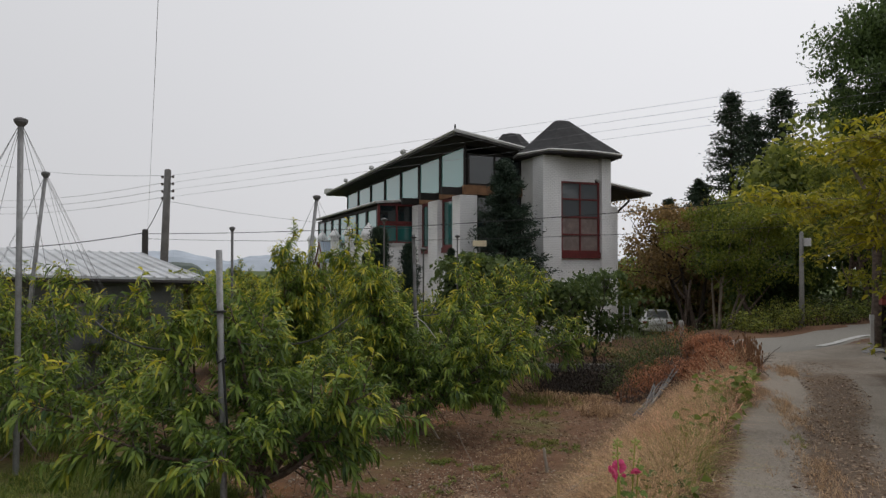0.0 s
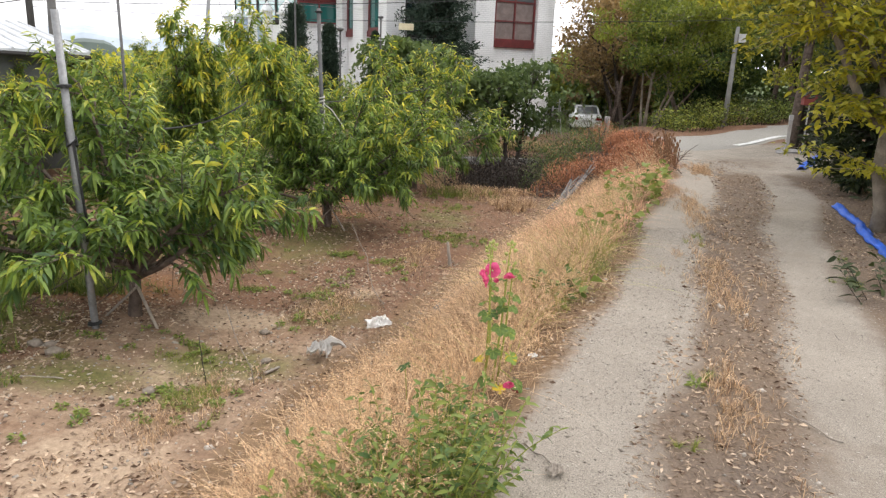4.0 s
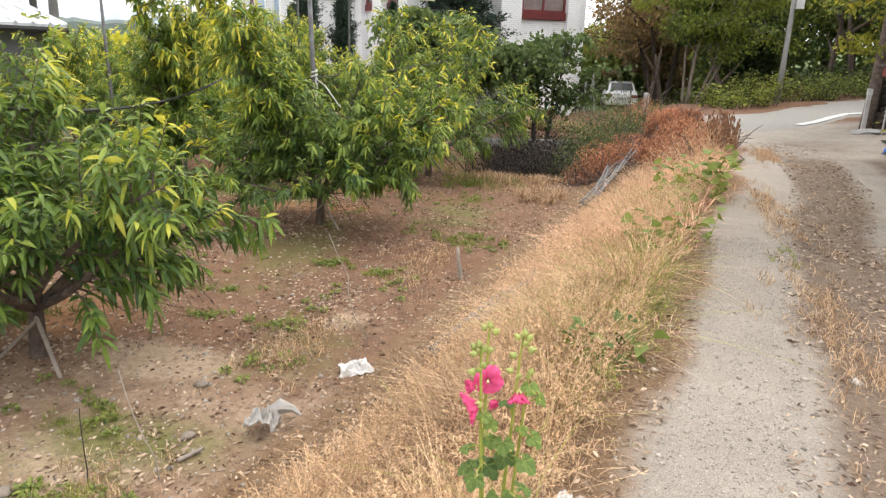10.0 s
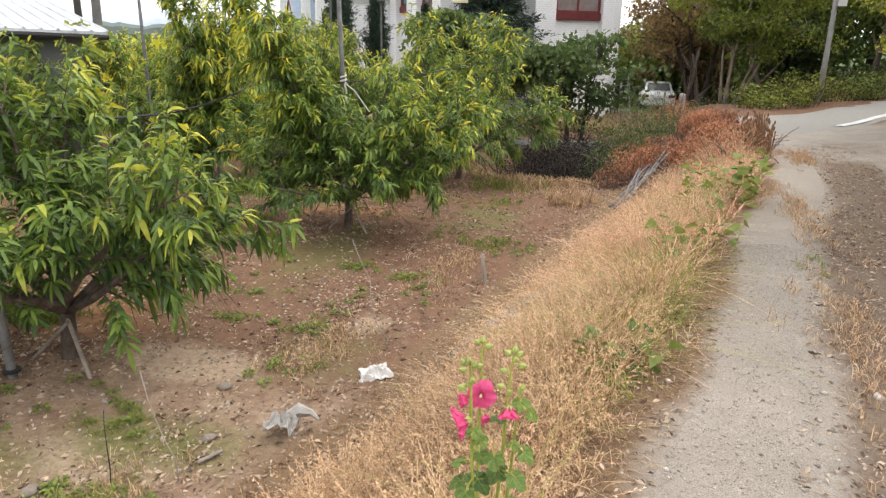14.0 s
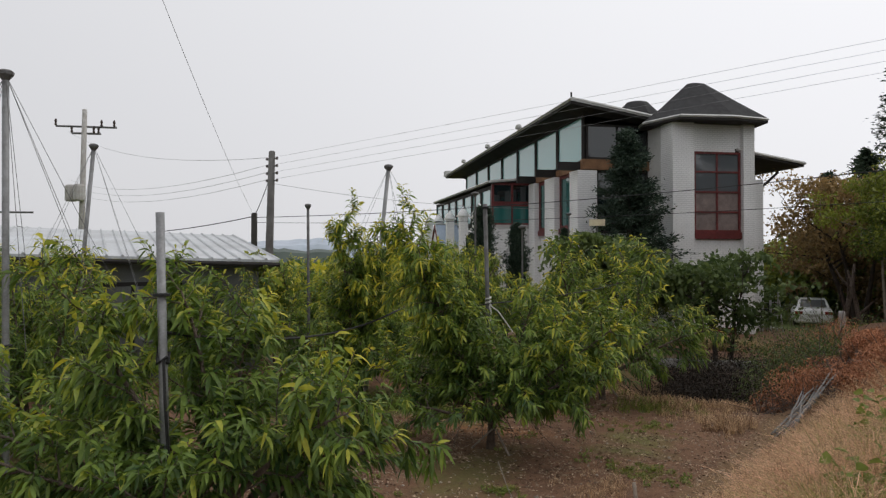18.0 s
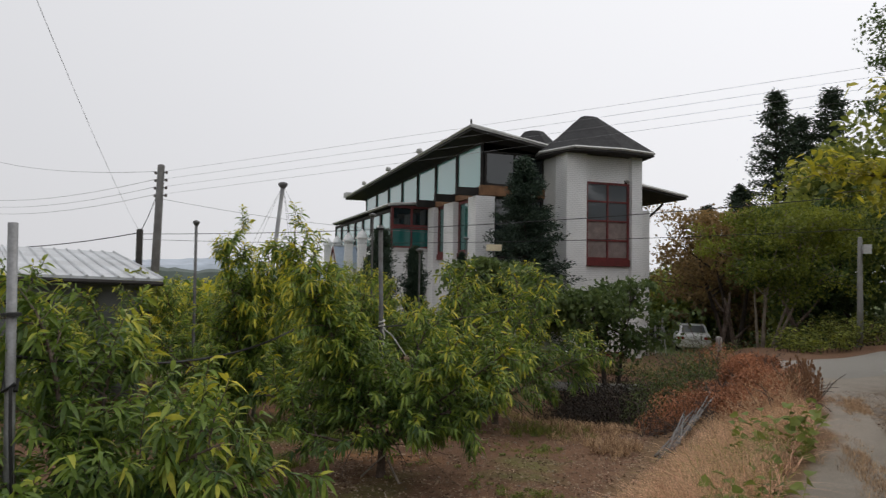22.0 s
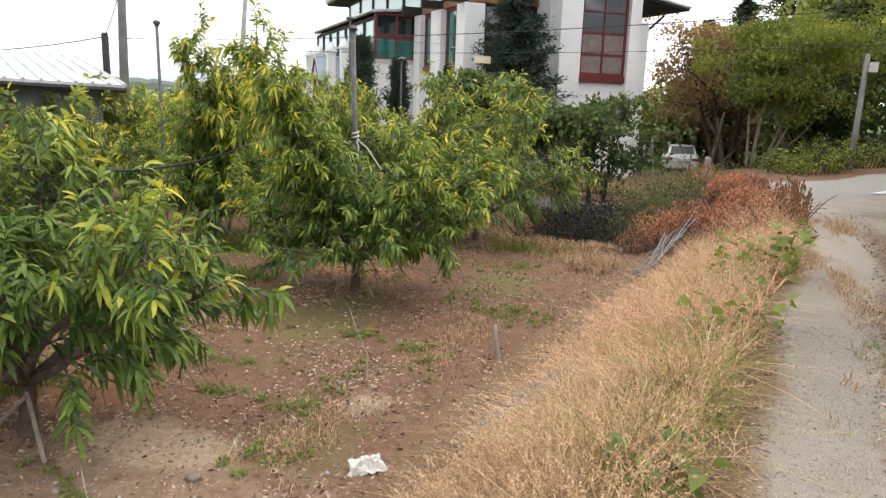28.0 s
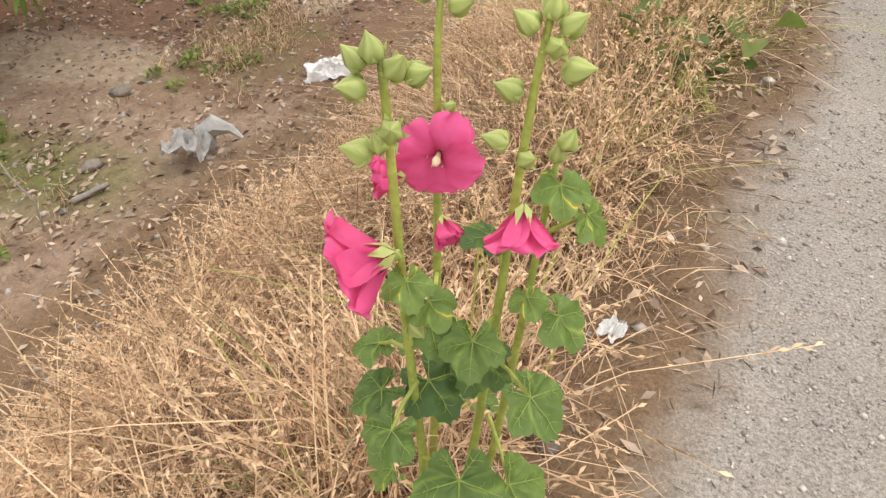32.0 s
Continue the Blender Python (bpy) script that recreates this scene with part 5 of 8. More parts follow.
part("back_roof", Geo().slab([(0.35, DEEP, 3.23), (0.35, 2 * DEEP, 2.6), (-LX, 2 * DEEP, 2.6 + LX * RISE), (-LX, DEEP, 3.23 + LX * RISE)], 0.05), M_METALROOF, shed)
part("front_wall", Geo().add([(0, 0, -0.3), (-6.5, 0.0, -0.3), (-6.5, 0.0, 2.55 + 6.5 * RISE), (0, 0, 2.52), (0, 0.12, -0.3), (-6.5, 0.12, -0.3), (-6.5, 0.12, 2.55 + 6.5 * RISE), (0, 0.12, 2.52)], [(0, 1, 2, 3), (7, 6, 5, 4), (0, 3, 7, 4), (1, 5, 6, 2), (2, 6, 7, 3)]), M_SHEDWALL, shed)
part("end_wall", Geo().add([(0, 0.12, -0.3), (0, 2 * DEEP - 0.3, -0.3), (0, 2 * DEEP - 0.3, 2.5), (0, DEEP, 3.1), (0, 0.12, 2.5), (-0.12, 0.12, -0.3), (-0.12, 2 * DEEP - 0.3, -0.3), (-0.12, 2 * DEEP - 0.3, 2.5), (-0.12, DEEP, 3.1), (-0.12, 0.12, 2.5)], [(0, 1, 2, 3, 4), (9, 8, 7, 6, 5), (0, 4, 9, 5)]), M_SHEDWALL, shed)
# one flat black sheet is put in for the shade inside the shed
part("bay_shade_sheet", Geo().add([(-6.5, 1.2, -0.3), (-LX, 1.2, -0.3), (-LX, 1.2, 2.6 + LX * RISE), (-6.5, 1.2, 2.6 + 6.5 * RISE)], [(0, 1, 2, 3)]), M_BLACK, shed, "black sheet for the shade inside the open bay under the eave")
for x in (-9.0, -12.0):
    part("bay_post", Geo().box(x - 0.06, 0.2, -0.3, x + 0.06, 0.32, 2.5 + -x * RISE), M_STEEL_DULL, shed)
part("bay_rail", Geo().tube([(-6.5, 0.25, 2.2 + 6.5 * RISE), (-LX, 0.25, 2.2 + LX * RISE)], 0.06, 6), M_STEEL_DULL, shed)
part("eave_gutter", Geo().tube([(0.35, -0.38, 2.5), (-LX, -0.38, 2.5 + LX * RISE)], 0.05, 6), M_SOFFIT, shed)
win = part("shed_window", Geo().box(-3.3, -0.04, 0.75, -1.6, -0.002, 2.0, pose(0, 0, 0.1)), M_SHEDWALL, shed)
fr = Geo()
for x0, z0, x1, z1 in ((-3.36, 0.8, -3.3, 2.15), (-1.6, 0.8, -1.54, 2.15), (-3.36, 2.1, -1.54, 2.18), (-2.48, 0.85, -2.42, 2.1)):
    fr.box(x0, -0.06, z0, x1, -0.01, z1)
part("window_frame", fr, M_SOFFIT, win)


# ---- the dry grass bank, weeds and litter ----
def bank_points(rng, n, y0, y1, lo=-0.15, hi=0.22):
    """Points over the bank between its foot and the track edge; lo and hi trim the two sides in metres."""
    y = rng.uniform(y0, y1, n)
    f, e = bank_foot(y) + lo + 0.45 * np.clip((y - 9.2) / 1.5, 0, 1), track_edge(y) - hi
    return f + (e - f) * rng.uniform(0, 1, n), y


def ground_points(x, y, sink=0.01):
    return np.stack([x, y, height(x, y) - sink], 1)


def grass_patch(name, label, seed, n, y0, y1, tall, wide, straw=0.5, lo=-0.15, hi=0.22, clump=0.10, mat_=None):
    rng = np.random.RandomState(seed)
    x, y = bank_points(rng, n // 12, y0, y1, lo, hi)
    f, e = bank_foot(y), track_edge(y)
    s = (x - f) / (e - f)
    keep = rng.rand(len(x)) < np.clip(1.25 - np.abs(s - 0.55) * 1.6, 0.1, 1) * np.clip(0.3 + 2.2 * s, 0.3, 1) * np.where(near_line(x, y, [(-1.1, 4.65), (-0.68, 5.75)]) < 0.22, 0.08, 1.0) * (0.15 + 1.0 * patchy(x, y, 2.2, seed))
    x, y, s = x[keep], y[keep], s[keep]
    cx, cy, cs = np.repeat(x, 16), np.repeat(y, 16), np.repeat(s, 16)
    k = len(cx)
    tuft = np.repeat(rng.gamma(2.6, 0.40, len(x)), 16)
    turn = np.repeat(rng.uniform(0, 6.283, len(x)), 16) + rng.normal(0, 0.9, k)
    dry = np.repeat(rng.normal(0, 0.25, len(x)), 16)
    cx, cy = cx + rng.normal(0, clump * 0.55, k), cy + rng.normal(0, clump * 0.55, k)
    h = tall * tuft * rng.uniform(0.45, 1.15, k) * np.clip(1.15 - 0.9 * np.abs(cs - 0.45), 0.35, 1.0) * np.clip(0.16 + 1.35 * cs, 0.16, 1.0) * (0.3 + 1.3 * patchy(cx, cy, 2.4, seed + 4))
    h = np.minimum(h, 1.7 * tall)
    age_tone = np.clip(straw + dry + rng.normal(0, 0.2, k) + 0.7 * (patchy(cx, cy, 2.3, seed + 9) - 0.5), 0.02, 1)
    v, f3, a = blade_arrays(rng, ground_points(cx, cy), h, wide * rng.uniform(0.6, 1.3, k), rng.uniform(0.3, 2.1, k), age_tone, turn)
    return tagged(part(name, quick_mesh(name, v, f3, a), mat_ or M_STRAW), label, "grass", kind="stuff")


def seed_stalks(name, label, seed, n, y0, y1, tall, hi=0.3):
    """Tall stalks with nodding, many-spiked seed heads."""
    rng = np.random.RandomState(seed)
    x, y = bank_points(rng, n, y0, y1, 0.25, hi)
    p = ground_points(x, y)
    h = tall * rng.uniform(0.55, 1.25, n) * (0.45 + patchy(x, y, 2.4, seed)) * np.clip(0.3 + 1.3 * (x - bank_foot(y)) / (track_edge(y) - bank_foot(y)), 0.3, 1)
    lean = rng.uniform(0.2, 0.9, n)
    a = rng.uniform(0, 2 * np.pi, n)
    way = np.stack([np.cos(a), np.sin(a), 0 * a], 1)
    z = np.array([0, 0, 1.0])

    def at(k):
        return p + z * (h * (k - 0.35 * lean * k * k))[:, None] + way * (h * lean * k * k)[:, None]
    side = np.stack([-np.sin(a), np.cos(a), 0 * a], 1) * 0.0011
    rows = [at(k) + s * side * (1.15 - 0.5 * k) for k in (0, 0.35, 0.65, 1.0) for s in (-1, 1)]
    v = np.stack(rows, 1).reshape(-1, 3)
    f = (np.array([(0, 1, 3), (0, 3, 2), (2, 3, 5), (2, 5, 4), (4, 5, 7), (4, 7, 6)])[None] + 8 * np.arange(n)[:, None, None]).reshape(-1, 3)
    tip = at(1.0)
    sv, sf = seeds_arrays(rng, tip, tip - at(0.72), 12, 0.016)
    verts, faces = merged((v, f), (sv, sf))
    return tagged(part(name, quick_mesh(name, verts, faces, np.clip(rng.normal(0.72, 0.2, len(verts) // 4).repeat(4)[:len(verts)], 0, 1)), M_STRAW), label, "grass", kind="stuff")


grass_patch("dry_grass", "dense straw-coloured dry grass on the bank", 1, 88000, 0.2, 4.8, 0.25, 0.0034, 0.38, lo=-0.2, hi=0.42)
grass_patch("dry_grass", "straw-coloured dry grass along the bank", 2, 48000, 4.6, 10.6, 0.26, 0.0056, 0.55, mat_=M_STRAW_RED)
grass_patch("dry_grass", "flattened brown dry grass thatch", 3, 34000, 0.2, 6.5, 0.12, 0.003, 0.45, lo=-0.1, hi=0.18)
grass_patch("dry_grass", "dry grass beside the track", 4, 9000, -3.0, 0.6, 0.33, 0.005, 0.5)
grass_patch("green_grass", "yellow-green grass among the straw", 5, 7000, 3.0, 8.4, 0.28, 0.0045, 0.9, lo=1.0, hi=0.25, mat_=M_GREEN_GRASS)
grass_patch("green_grass", "sparse green grass in the bank", 6, 2600, 0.4, 10.0, 0.26, 0.004, 0.9, mat_=M_GREEN_GRASS)
seed_stalks("seed_grass", "pale nodding seed heads above the dry grass", 7, 6500, 0.3, 4.8, 0.36)
seed_stalks("seed_grass", "pale seed heads along the bank", 8, 5600, 4.6, 11.4, 0.40)


def loose_spikelets(name, label, seed, n, y0, y1, tall, size):
    """Pale husks hanging among the grass."""
    rng = np.random.RandomState(seed)
    x, y = bank_points(rng, n, y0, y1, 0.1, 0.25)
    keep = rng.rand(n) < 0.15 + patchy(x, y, 2.4, 5) ** 1.5
    x, y = x[keep], y[keep]
    k = len(x)
    s = np.clip((x - bank_foot(y)) / (track_edge(y) - bank_foot(y)), 0, 1)
    p = ground_points(x, y) + np.stack([0 * x, 0 * x, tall * rng.beta(2.0, 1.6, k) * (0.35 + 1.1 * patchy(x, y, 2.4, 5)) * np.clip(0.25 + 1.7 * s, 0.25, 1)], 1)
    L = size * rng.uniform(0.6, 1.4, k)
    v, f = chip_arrays(rng, p, rng.normal(0, 1, (k, 3)) + np.array([0, 0, -0.5]), L, L * 0.16)
    return tagged(part(name, quick_mesh(name, v, f, np.clip(rng.normal(0.9, 0.15, k), 0, 1).repeat(4)), M_STRAW), label, "grass", kind="stuff")


loose_spikelets("seed_grass", "loose pale husks among the dry grass", 12, 18000, 0.3, 4.8, 0.3, 0.021)
loose_spikelets("seed_grass", "loose pale husks along the bank", 13, 16000, 4.6, 10.5, 0.34, 0.028)


def scatter_grass(name, label, seed, spots, tall, wide, mat_, count, age_tone=0.5):
    """Tufts of grass round given places: (x, y, rx, ry, share)."""
    rng = np.random.RandomState(seed)
    xs, ys = [], []
    for x, y, rx, ry, share in spots:
        k = int(count * share)
        r, a = np.sqrt(rng.rand(k)), rng.uniform(0, 2 * np.pi, k)
        tuft = rng.randint(0, max(3, k // 25), k)
        tr = np.random.RandomState(seed + 5)
        ox, oy = tr.normal(0, 0.5, 5000), tr.normal(0, 0.5, 5000)
        xs.append(x + rx * (0.75 * ox[tuft] + 0.12 * r * np.cos(a)))
        ys.append(y + ry * (0.75 * oy[tuft] + 0.12 * r * np.sin(a)))
    x, y = np.concatenate(xs), np.concatenate(ys)
    k = len(x)
    v, f, a = blade_arrays(rng, ground_points(x, y), tall * rng.uniform(0.4, 1.2, k), wide * rng.uniform(0.7, 1.3, k), rng.uniform(0.2, 1.2, k), np.clip(rng.normal(age_tone, 0.2, k), 0, 1))
    return tagged(part(name, quick_mesh(name, v, f, a), mat_), label, "grass", kind="stuff")


scatter_grass("green_grass", "lush green grass under the peach trees", 20, [(-6.3, 4.6, 1.2, 0.7, 1.0), (-5.4, 3.4, 0.8, 0.6, 1.3), (-4.7, 2.7, 0.5, 0.4, 0.7), (-4.9, 4.4, 0.7, 0.35, 0.9), (-4.2, 2.2, 0.5, 0.3, 0.4), (-5.2, 6.0, 0.8, 0.5, 0.4), (-4.9, 9.6, 0.5, 0.4, 0.3), (-6.2, 9.9, 1.2, 0.6, 0.8), (-5.2, 8.2, 0.6, 0.4, 0.2), (-8.5, 9.0, 1.4, 0.8, 0.5), (-7.2, 3.4, 1.2, 0.9, 1.0), (-8.8, 5.6, 1.6, 1.0, 0.8), (-6.0, 13.0, 1.2, 0.8, 0.4)], 0.13, 0.006, M_GREEN_GRASS, 11000, 0.34)
scatter_grass("green_grass", "small green weed tufts on the orchard soil", 21, [(-1.65, 8.05, 0.5, 0.25, 0.6), (-2.8, 6.85, 0.2, 0.12, 0.25), (-2.2, 6.55, 0.25, 0.15, 0.25), (-2.43, 2.57, 0.3, 0.2, 0.45), (-3.2, 5.06, 0.25, 0.15, 0.15), (-3.4, 5.6, 0.3, 0.2, 0.15), (-2.5, 5.0, 0.3, 0.3, 0.2), (-2.9, 3.3, 0.35, 0.2, 0.25), (-2.4, 2.6, 0.3, 0.3, 0.3),
                                                                                   (-2.5, 13.0, 0.5, 0.5, 0.4), (-2.2, 10.5, 0.6, 0.5, 0.35), (0.82, 2.2, 0.1, 0.08, 0.04), (0.66, 1.45, 0.08, 0.08, 0.03), (2.25, 4.4, 0.2, 0.2, 0.06), (1.2, 5.2, 0.15, 0.6, 0.06), (-3.75, 2.95, 0.08, 0.08, 0.1)], 0.06, 0.003, M_GREEN_GRASS, 2600, 0.55)
scatter_grass("dry_grass", "dry tufts on the field and in the track's crown", 22, [(1.15, 4.0, 0.35, 1.4, 0.5), (1.35, 7.0, 0.3, 1.6, 0.5), (1.9, 10.5, 0.3, 0.9, 0.6), (-2.2, 4.6, 0.5, 0.7, 0.5), (-1.9, 7.0, 0.5, 1.2, 0.6), (-1.6, 12.0, 0.8, 1.0, 0.8), (-2.4, 2.4, 0.5, 0.8, 0.5), (-2.2, 14.0, 1.5, 0.8, 0.8), (0.9, 2.0, 0.25, 0.8, 0.25)], 0.075, 0.0032, M_STRAW, 4200, 0.45)


scatter_grass("dry_grass", "tufted dry grass on the ditch side", 23, [(-2.2, 12.6, 0.9, 0.9, 1.0), (-1.3, 13.2, 0.6, 0.9, 1.0), (-3.2, 15.2, 1.3, 1.0, 1.2), (-2.2, 16.0, 1.0, 0.6, 0.8), (-5.0, 15.5, 1.5, 1.2, 0.8), (-1.1, 11.3, 0.5, 0.8, 0.8)], 0.19, 0.008, M_STRAW, 1500, 0.4)
scatter_grass("green_grass", "yellow-green grass tufts on the ditch side", 24, [(-2.4, 12.2, 0.8, 0.8, 0.5), (-3.2, 15.0, 1.3, 1.0, 0.6), (-4.6, 14.6, 1.0, 0.8, 0.4)], 0.16, 0.007, M_GREEN_GRASS, 2400, 0.5)


def weeds(name, label, seed, spots, size, mat_, per=26, lift=0.05, age_tone=0.5):
    """Low leafy rosettes."""
    rng = np.random.RandomState(seed)
    P, D = [], []
    for x, y, rx, ry, count in spots:
        for _ in range(count):
            cx, cy = x + rng.normal(0, rx * 0.5), y + rng.normal(0, ry * 0.5)
            a = rng.uniform(0, 2 * np.pi, per)
            base = np.array([cx, cy, float(height(cx, cy))])
            P.append(base + np.stack([0.02 * np.cos(a), 0.02 * np.sin(a), rng.uniform(0, lift, per)], 1))
            D.append(np.stack([np.cos(a), np.sin(a), rng.uniform(0.1, 0.9, per)], 1))
    p, d = np.concatenate(P), np.concatenate(D)
    k = len(p)
    L = size * rng.uniform(0.6, 1.3, k)
    v, f = leaf_arrays(rng, p, d, L, L * 0.38, rng.uniform(0.1, 0.5, k))
    return tagged(part(name, quick_mesh(name, v, f, np.clip(rng.normal(age_tone, 0.2, k), 0, 1).repeat(8), True), mat_), label, "weed", kind="stuff")


weeds("low_weeds", "scattered low green weeds on bare soil", 30, [(-1.65, 8.05, 0.7, 0.35, 22), (-2.8, 6.85, 0.2, 0.15, 8), (-2.2, 6.55, 0.3, 0.2, 9), (-3.2, 5.06, 0.3, 0.2, 6), (-2.43, 2.57, 0.35, 0.25, 12), (-3.78, 3.38, 0.1, 0.1, 3), (-2.2, 4.35, 0.3, 0.3, 6), (-2.1, 10.8, 0.6, 0.4, 12), (-3.4, 5.6, 0.4, 0.25, 5), (-2.55, 5.0, 0.35, 0.3, 6), (-2.5, 8.3, 0.3, 0.2, 4), (-2.5, 13.2, 0.8, 0.5, 10), (-2.6, 10.4, 0.9, 0.6, 12), (-3.4, 9.0, 0.6, 0.5, 8), (-2.2, 6.0, 0.5, 0.7, 9), (-3.0, 11.8, 0.9, 0.6, 10), (-4.0, 6.6, 0.8, 0.5, 8), (-3.4, 3.4, 0.7, 0.4, 8), (0.55, 6.2, 0.15, 0.8, 5), (2.7, 4.6, 0.3, 1.2, 6),
                                                                   (-2.9, 3.5, 0.2, 0.2, 4), (-2.26, 4.2, 0.3, 0.2, 3), (-2.5, 2.4, 0.4, 0.3, 9), (-2.9, 2.0, 0.4, 0.4, 5), (0.82, 2.2, 0.08, 0.08, 1), (-0.02, 3.35, 0.12, 0.2, 4), (0.25, 5.2, 0.15, 0.4, 5)], 0.036, M_WEED, 34, 0.03, 0.62)


def leafy_bush(name, label, seed, stems, tall, leaf, mat_, spot, spread, category="bush", ratio=0.3, age_tone=0.5, stem_m=None, kind_=None, lean=0.35, gap=0.02):
    """An open bush of many stems with leaves along them."""
    rng = np.random.RandomState(seed)
    t = thing(name, label, category, on_ground(*spot))
    wood, P, D = Geo(), [], []
    for _ in range(stems):
        r, a = spread * math.sqrt(rng.rand()), rng.uniform(0, 6.283)
        x, y = r * math.cos(a), r * math.sin(a)
        z0 = float(height(spot[0] + x, spot[1] + y)) - t.location.z
        line = bent(rng, (x, y, z0 - 0.02), (math.cos(a) * lean * r / spread + rng.normal(0, 0.12), math.sin(a) * lean * r / spread + rng.normal(0, 0.12), 1), tall * rng.uniform(0.55, 1.1), 5, -0.1, 0.08)
        wood.tube(line, np.linspace(0.005, 0.002, 6) * (tall / 0.6), 4, False)
        k = max(4, int(tall / gap))
        s = np.linspace(0.15, 1, k)
        P.append(np.stack([np.interp(s, np.linspace(0, 1, 6), line[:, i]) for i in range(3)], 1))
        b = np.arange(k) * 2.4 + rng.uniform(0, 6)
        D.append(np.stack([np.cos(b), np.sin(b), rng.uniform(-0.1, 0.9, k)], 1))
    tagged(part("stem", wood, stem_m or M_HSTEM, t), kind="stuff")
    p, d = np.concatenate(P), np.concatenate(D)
    k = len(p)
    L = leaf * rng.uniform(0.6, 1.25, k)
    v, f = leaf_arrays(rng, p, d, L, L * ratio, rng.uniform(0.1, 0.5, k))
    part("leaves", quick_mesh("leaves", v, f, np.clip(rng.normal(age_tone, 0.2, k), 0, 1).repeat(8), True), mat_, t)
    return t


leafy_bush("green_shrub", "low bright green leafy weed clump in dry grass", 40, 80, 0.42, 0.058, M_WEED, (-0.42, 0.95), 0.27, ratio=0.3, age_tone=0.4)
leafy_bush("green_shrub", "low bright green leafy weed clump in dry grass", 41, 40, 0.34, 0.055, M_WEED, (-0.62, 0.62), 0.2, ratio=0.3, age_tone=0.6)
leafy_bush("mallow_plant", "broad-leaved green mallow growing in the dry bank", 42, 16, 0.5, 0.11, M_WEED, (0.68, 7.4), 0.36, "plant", 0.8, 0.7, gap=0.05)
leafy_bush("mallow_plant", "broad-leaved green mallow growing in the dry bank", 43, 12, 0.38, 0.09, M_WEED, (0.40, 5.6), 0.3, "plant", 0.8, 0.65, gap=0.05)
leafy_bush("mallow_plant", "broad-leaved green mallow growing in the dry bank", 44, 8, 0.26, 0.09, M_WEED, (0.02, 3.5), 0.16, "plant", 0.7, 0.3, gap=0.05)


def scatter_chips(name, label, seed, areas, size, thin, mat_, lift=0.006, flat=0.16):
    """Flat bits of litter lying on the ground: (x0, x1, y0, y1, count); x measured from the track edge where y0 is None-free."""
    rng = np.random.RandomState(seed)
    xs, ys = [], []
    for x0, x1, y0, y1, count, rel in areas:
        y = rng.uniform(y0, y1, count)
        x = rng.uniform(x0, x1, count) + (track_edge(y) if rel else 0)
        gather = rng.rand(count) < 0.12 + 1.3 * np.clip(patchy(x, y, 1.9, seed) + 0.5 * patchy(x, y, 6.0, seed + 1) - 0.45, 0, 1)
        xs.append(x[gather])
        ys.append(y[gather])
    x, y = np.concatenate(xs), np.concatenate(ys)
    k = len(x)
    p = ground_points(x, y, -lift)
    a = rng.uniform(0, 6.283, k)
    d = np.stack([np.cos(a), np.sin(a), rng.normal(0.05, flat, k)], 1)
    L = size * rng.uniform(0.4, 1.5, k)
    v, f = chip_arrays(rng, p, d, L, L * thin)
    return tagged(part(name, quick_mesh(name, v, f, np.clip(0.22 + 0.78 * rng.beta(1.1, 1.6, k), 0, 1).repeat(4)), mat_), label, "litter", kind="stuff")


scatter_chips("leaf_litter", "dead leaf scraps on the orchard soil", 50, [(-5.0, -1.2, 0.5, 6.5, 26000, False), (-6.5, -0.6, 6.5, 14.0, 30000, False)], 0.037, 0.42, M_LITTER)
scatter_chips("straw_litter", "broken straw along the verge and the track's crown", 51, [(-0.55, 0.02, 0.5, 6.0, 9000, True), (0.44, 1.2, 0.3, 12.0, 13000, True), (1.75, 3.2, 1.5, 10.0, 9000, True), (-2.2, -1.3, 0.5, 5.0, 3000, False)], 0.035, 0.09, M_LITTER, 0.006)
scatter_chips("leaf_litter", "brown leaf scraps on the verge", 52, [(-0.45, 0.0, 0.6, 6.0, 2200, True), (0.44, 1.2, 0.3, 10.0, 6000, True), (1.75, 3.4, 1.0, 10.0, 8000, True)], 0.03, 0.4, M_LITTER)


def pebbles(name, label, seed, areas, size, mat_, flat=0.6):
    rng = np.random.RandomState(seed)
    xs, ys = [], []
    for x0, x1, y0, y1, count, rel in areas:
        y = rng.uniform(y0, y1, count)
        xs.append(rng.uniform(x0, x1, count) + (track_edge(y) if rel else 0))
        ys.append(y)
    x, y = np.concatenate(xs), np.concatenate(ys)
    k = len(x)
    c = ground_points(x, y, -0.001)
    s = (size * np.exp(rng.normal(0, 0.5, k)))[:, None]
    dirs = np.array([(1, 0, 0), (0.1, 1, 0.1), (-1, 0.1, 0), (0, -1, 0), (0.1, 0, 1), (0, 0, -1)], float)
    v = c[:, None] + s[:, None] * (dirs[None] * rng.uniform(0.6, 1.2, (k, 6, 3)) + rng.normal(0, 0.15, (k, 6, 3))) * np.array([1, 1, flat])
    f = np.array([(0, 1, 4), (1, 2, 4), (2, 3, 4), (3, 0, 4), (1, 0, 5), (2, 1, 5), (3, 2, 5), (0, 3, 5)])[None] + 6 * np.arange(k)[:, None, None]
    return tagged(part(name, quick_mesh(name, v.reshape(-1, 3), f.reshape(-1, 3)), mat_), label, "gravel", kind="stuff")


pebbles("track_gravel", "fine grey gravel in the wheel ruts", 60, [(0.0, 0.5, 0.4, 6.0, 16000, True), (1.1, 1.8, 0.8, 7.0, 8000, True), (0.0, 2.2, 6.0, 12.0, 3500, True), (1.8, 3.2, 1.0, 8.0, 3000, True)], 0.0026, M_PEBBLE)
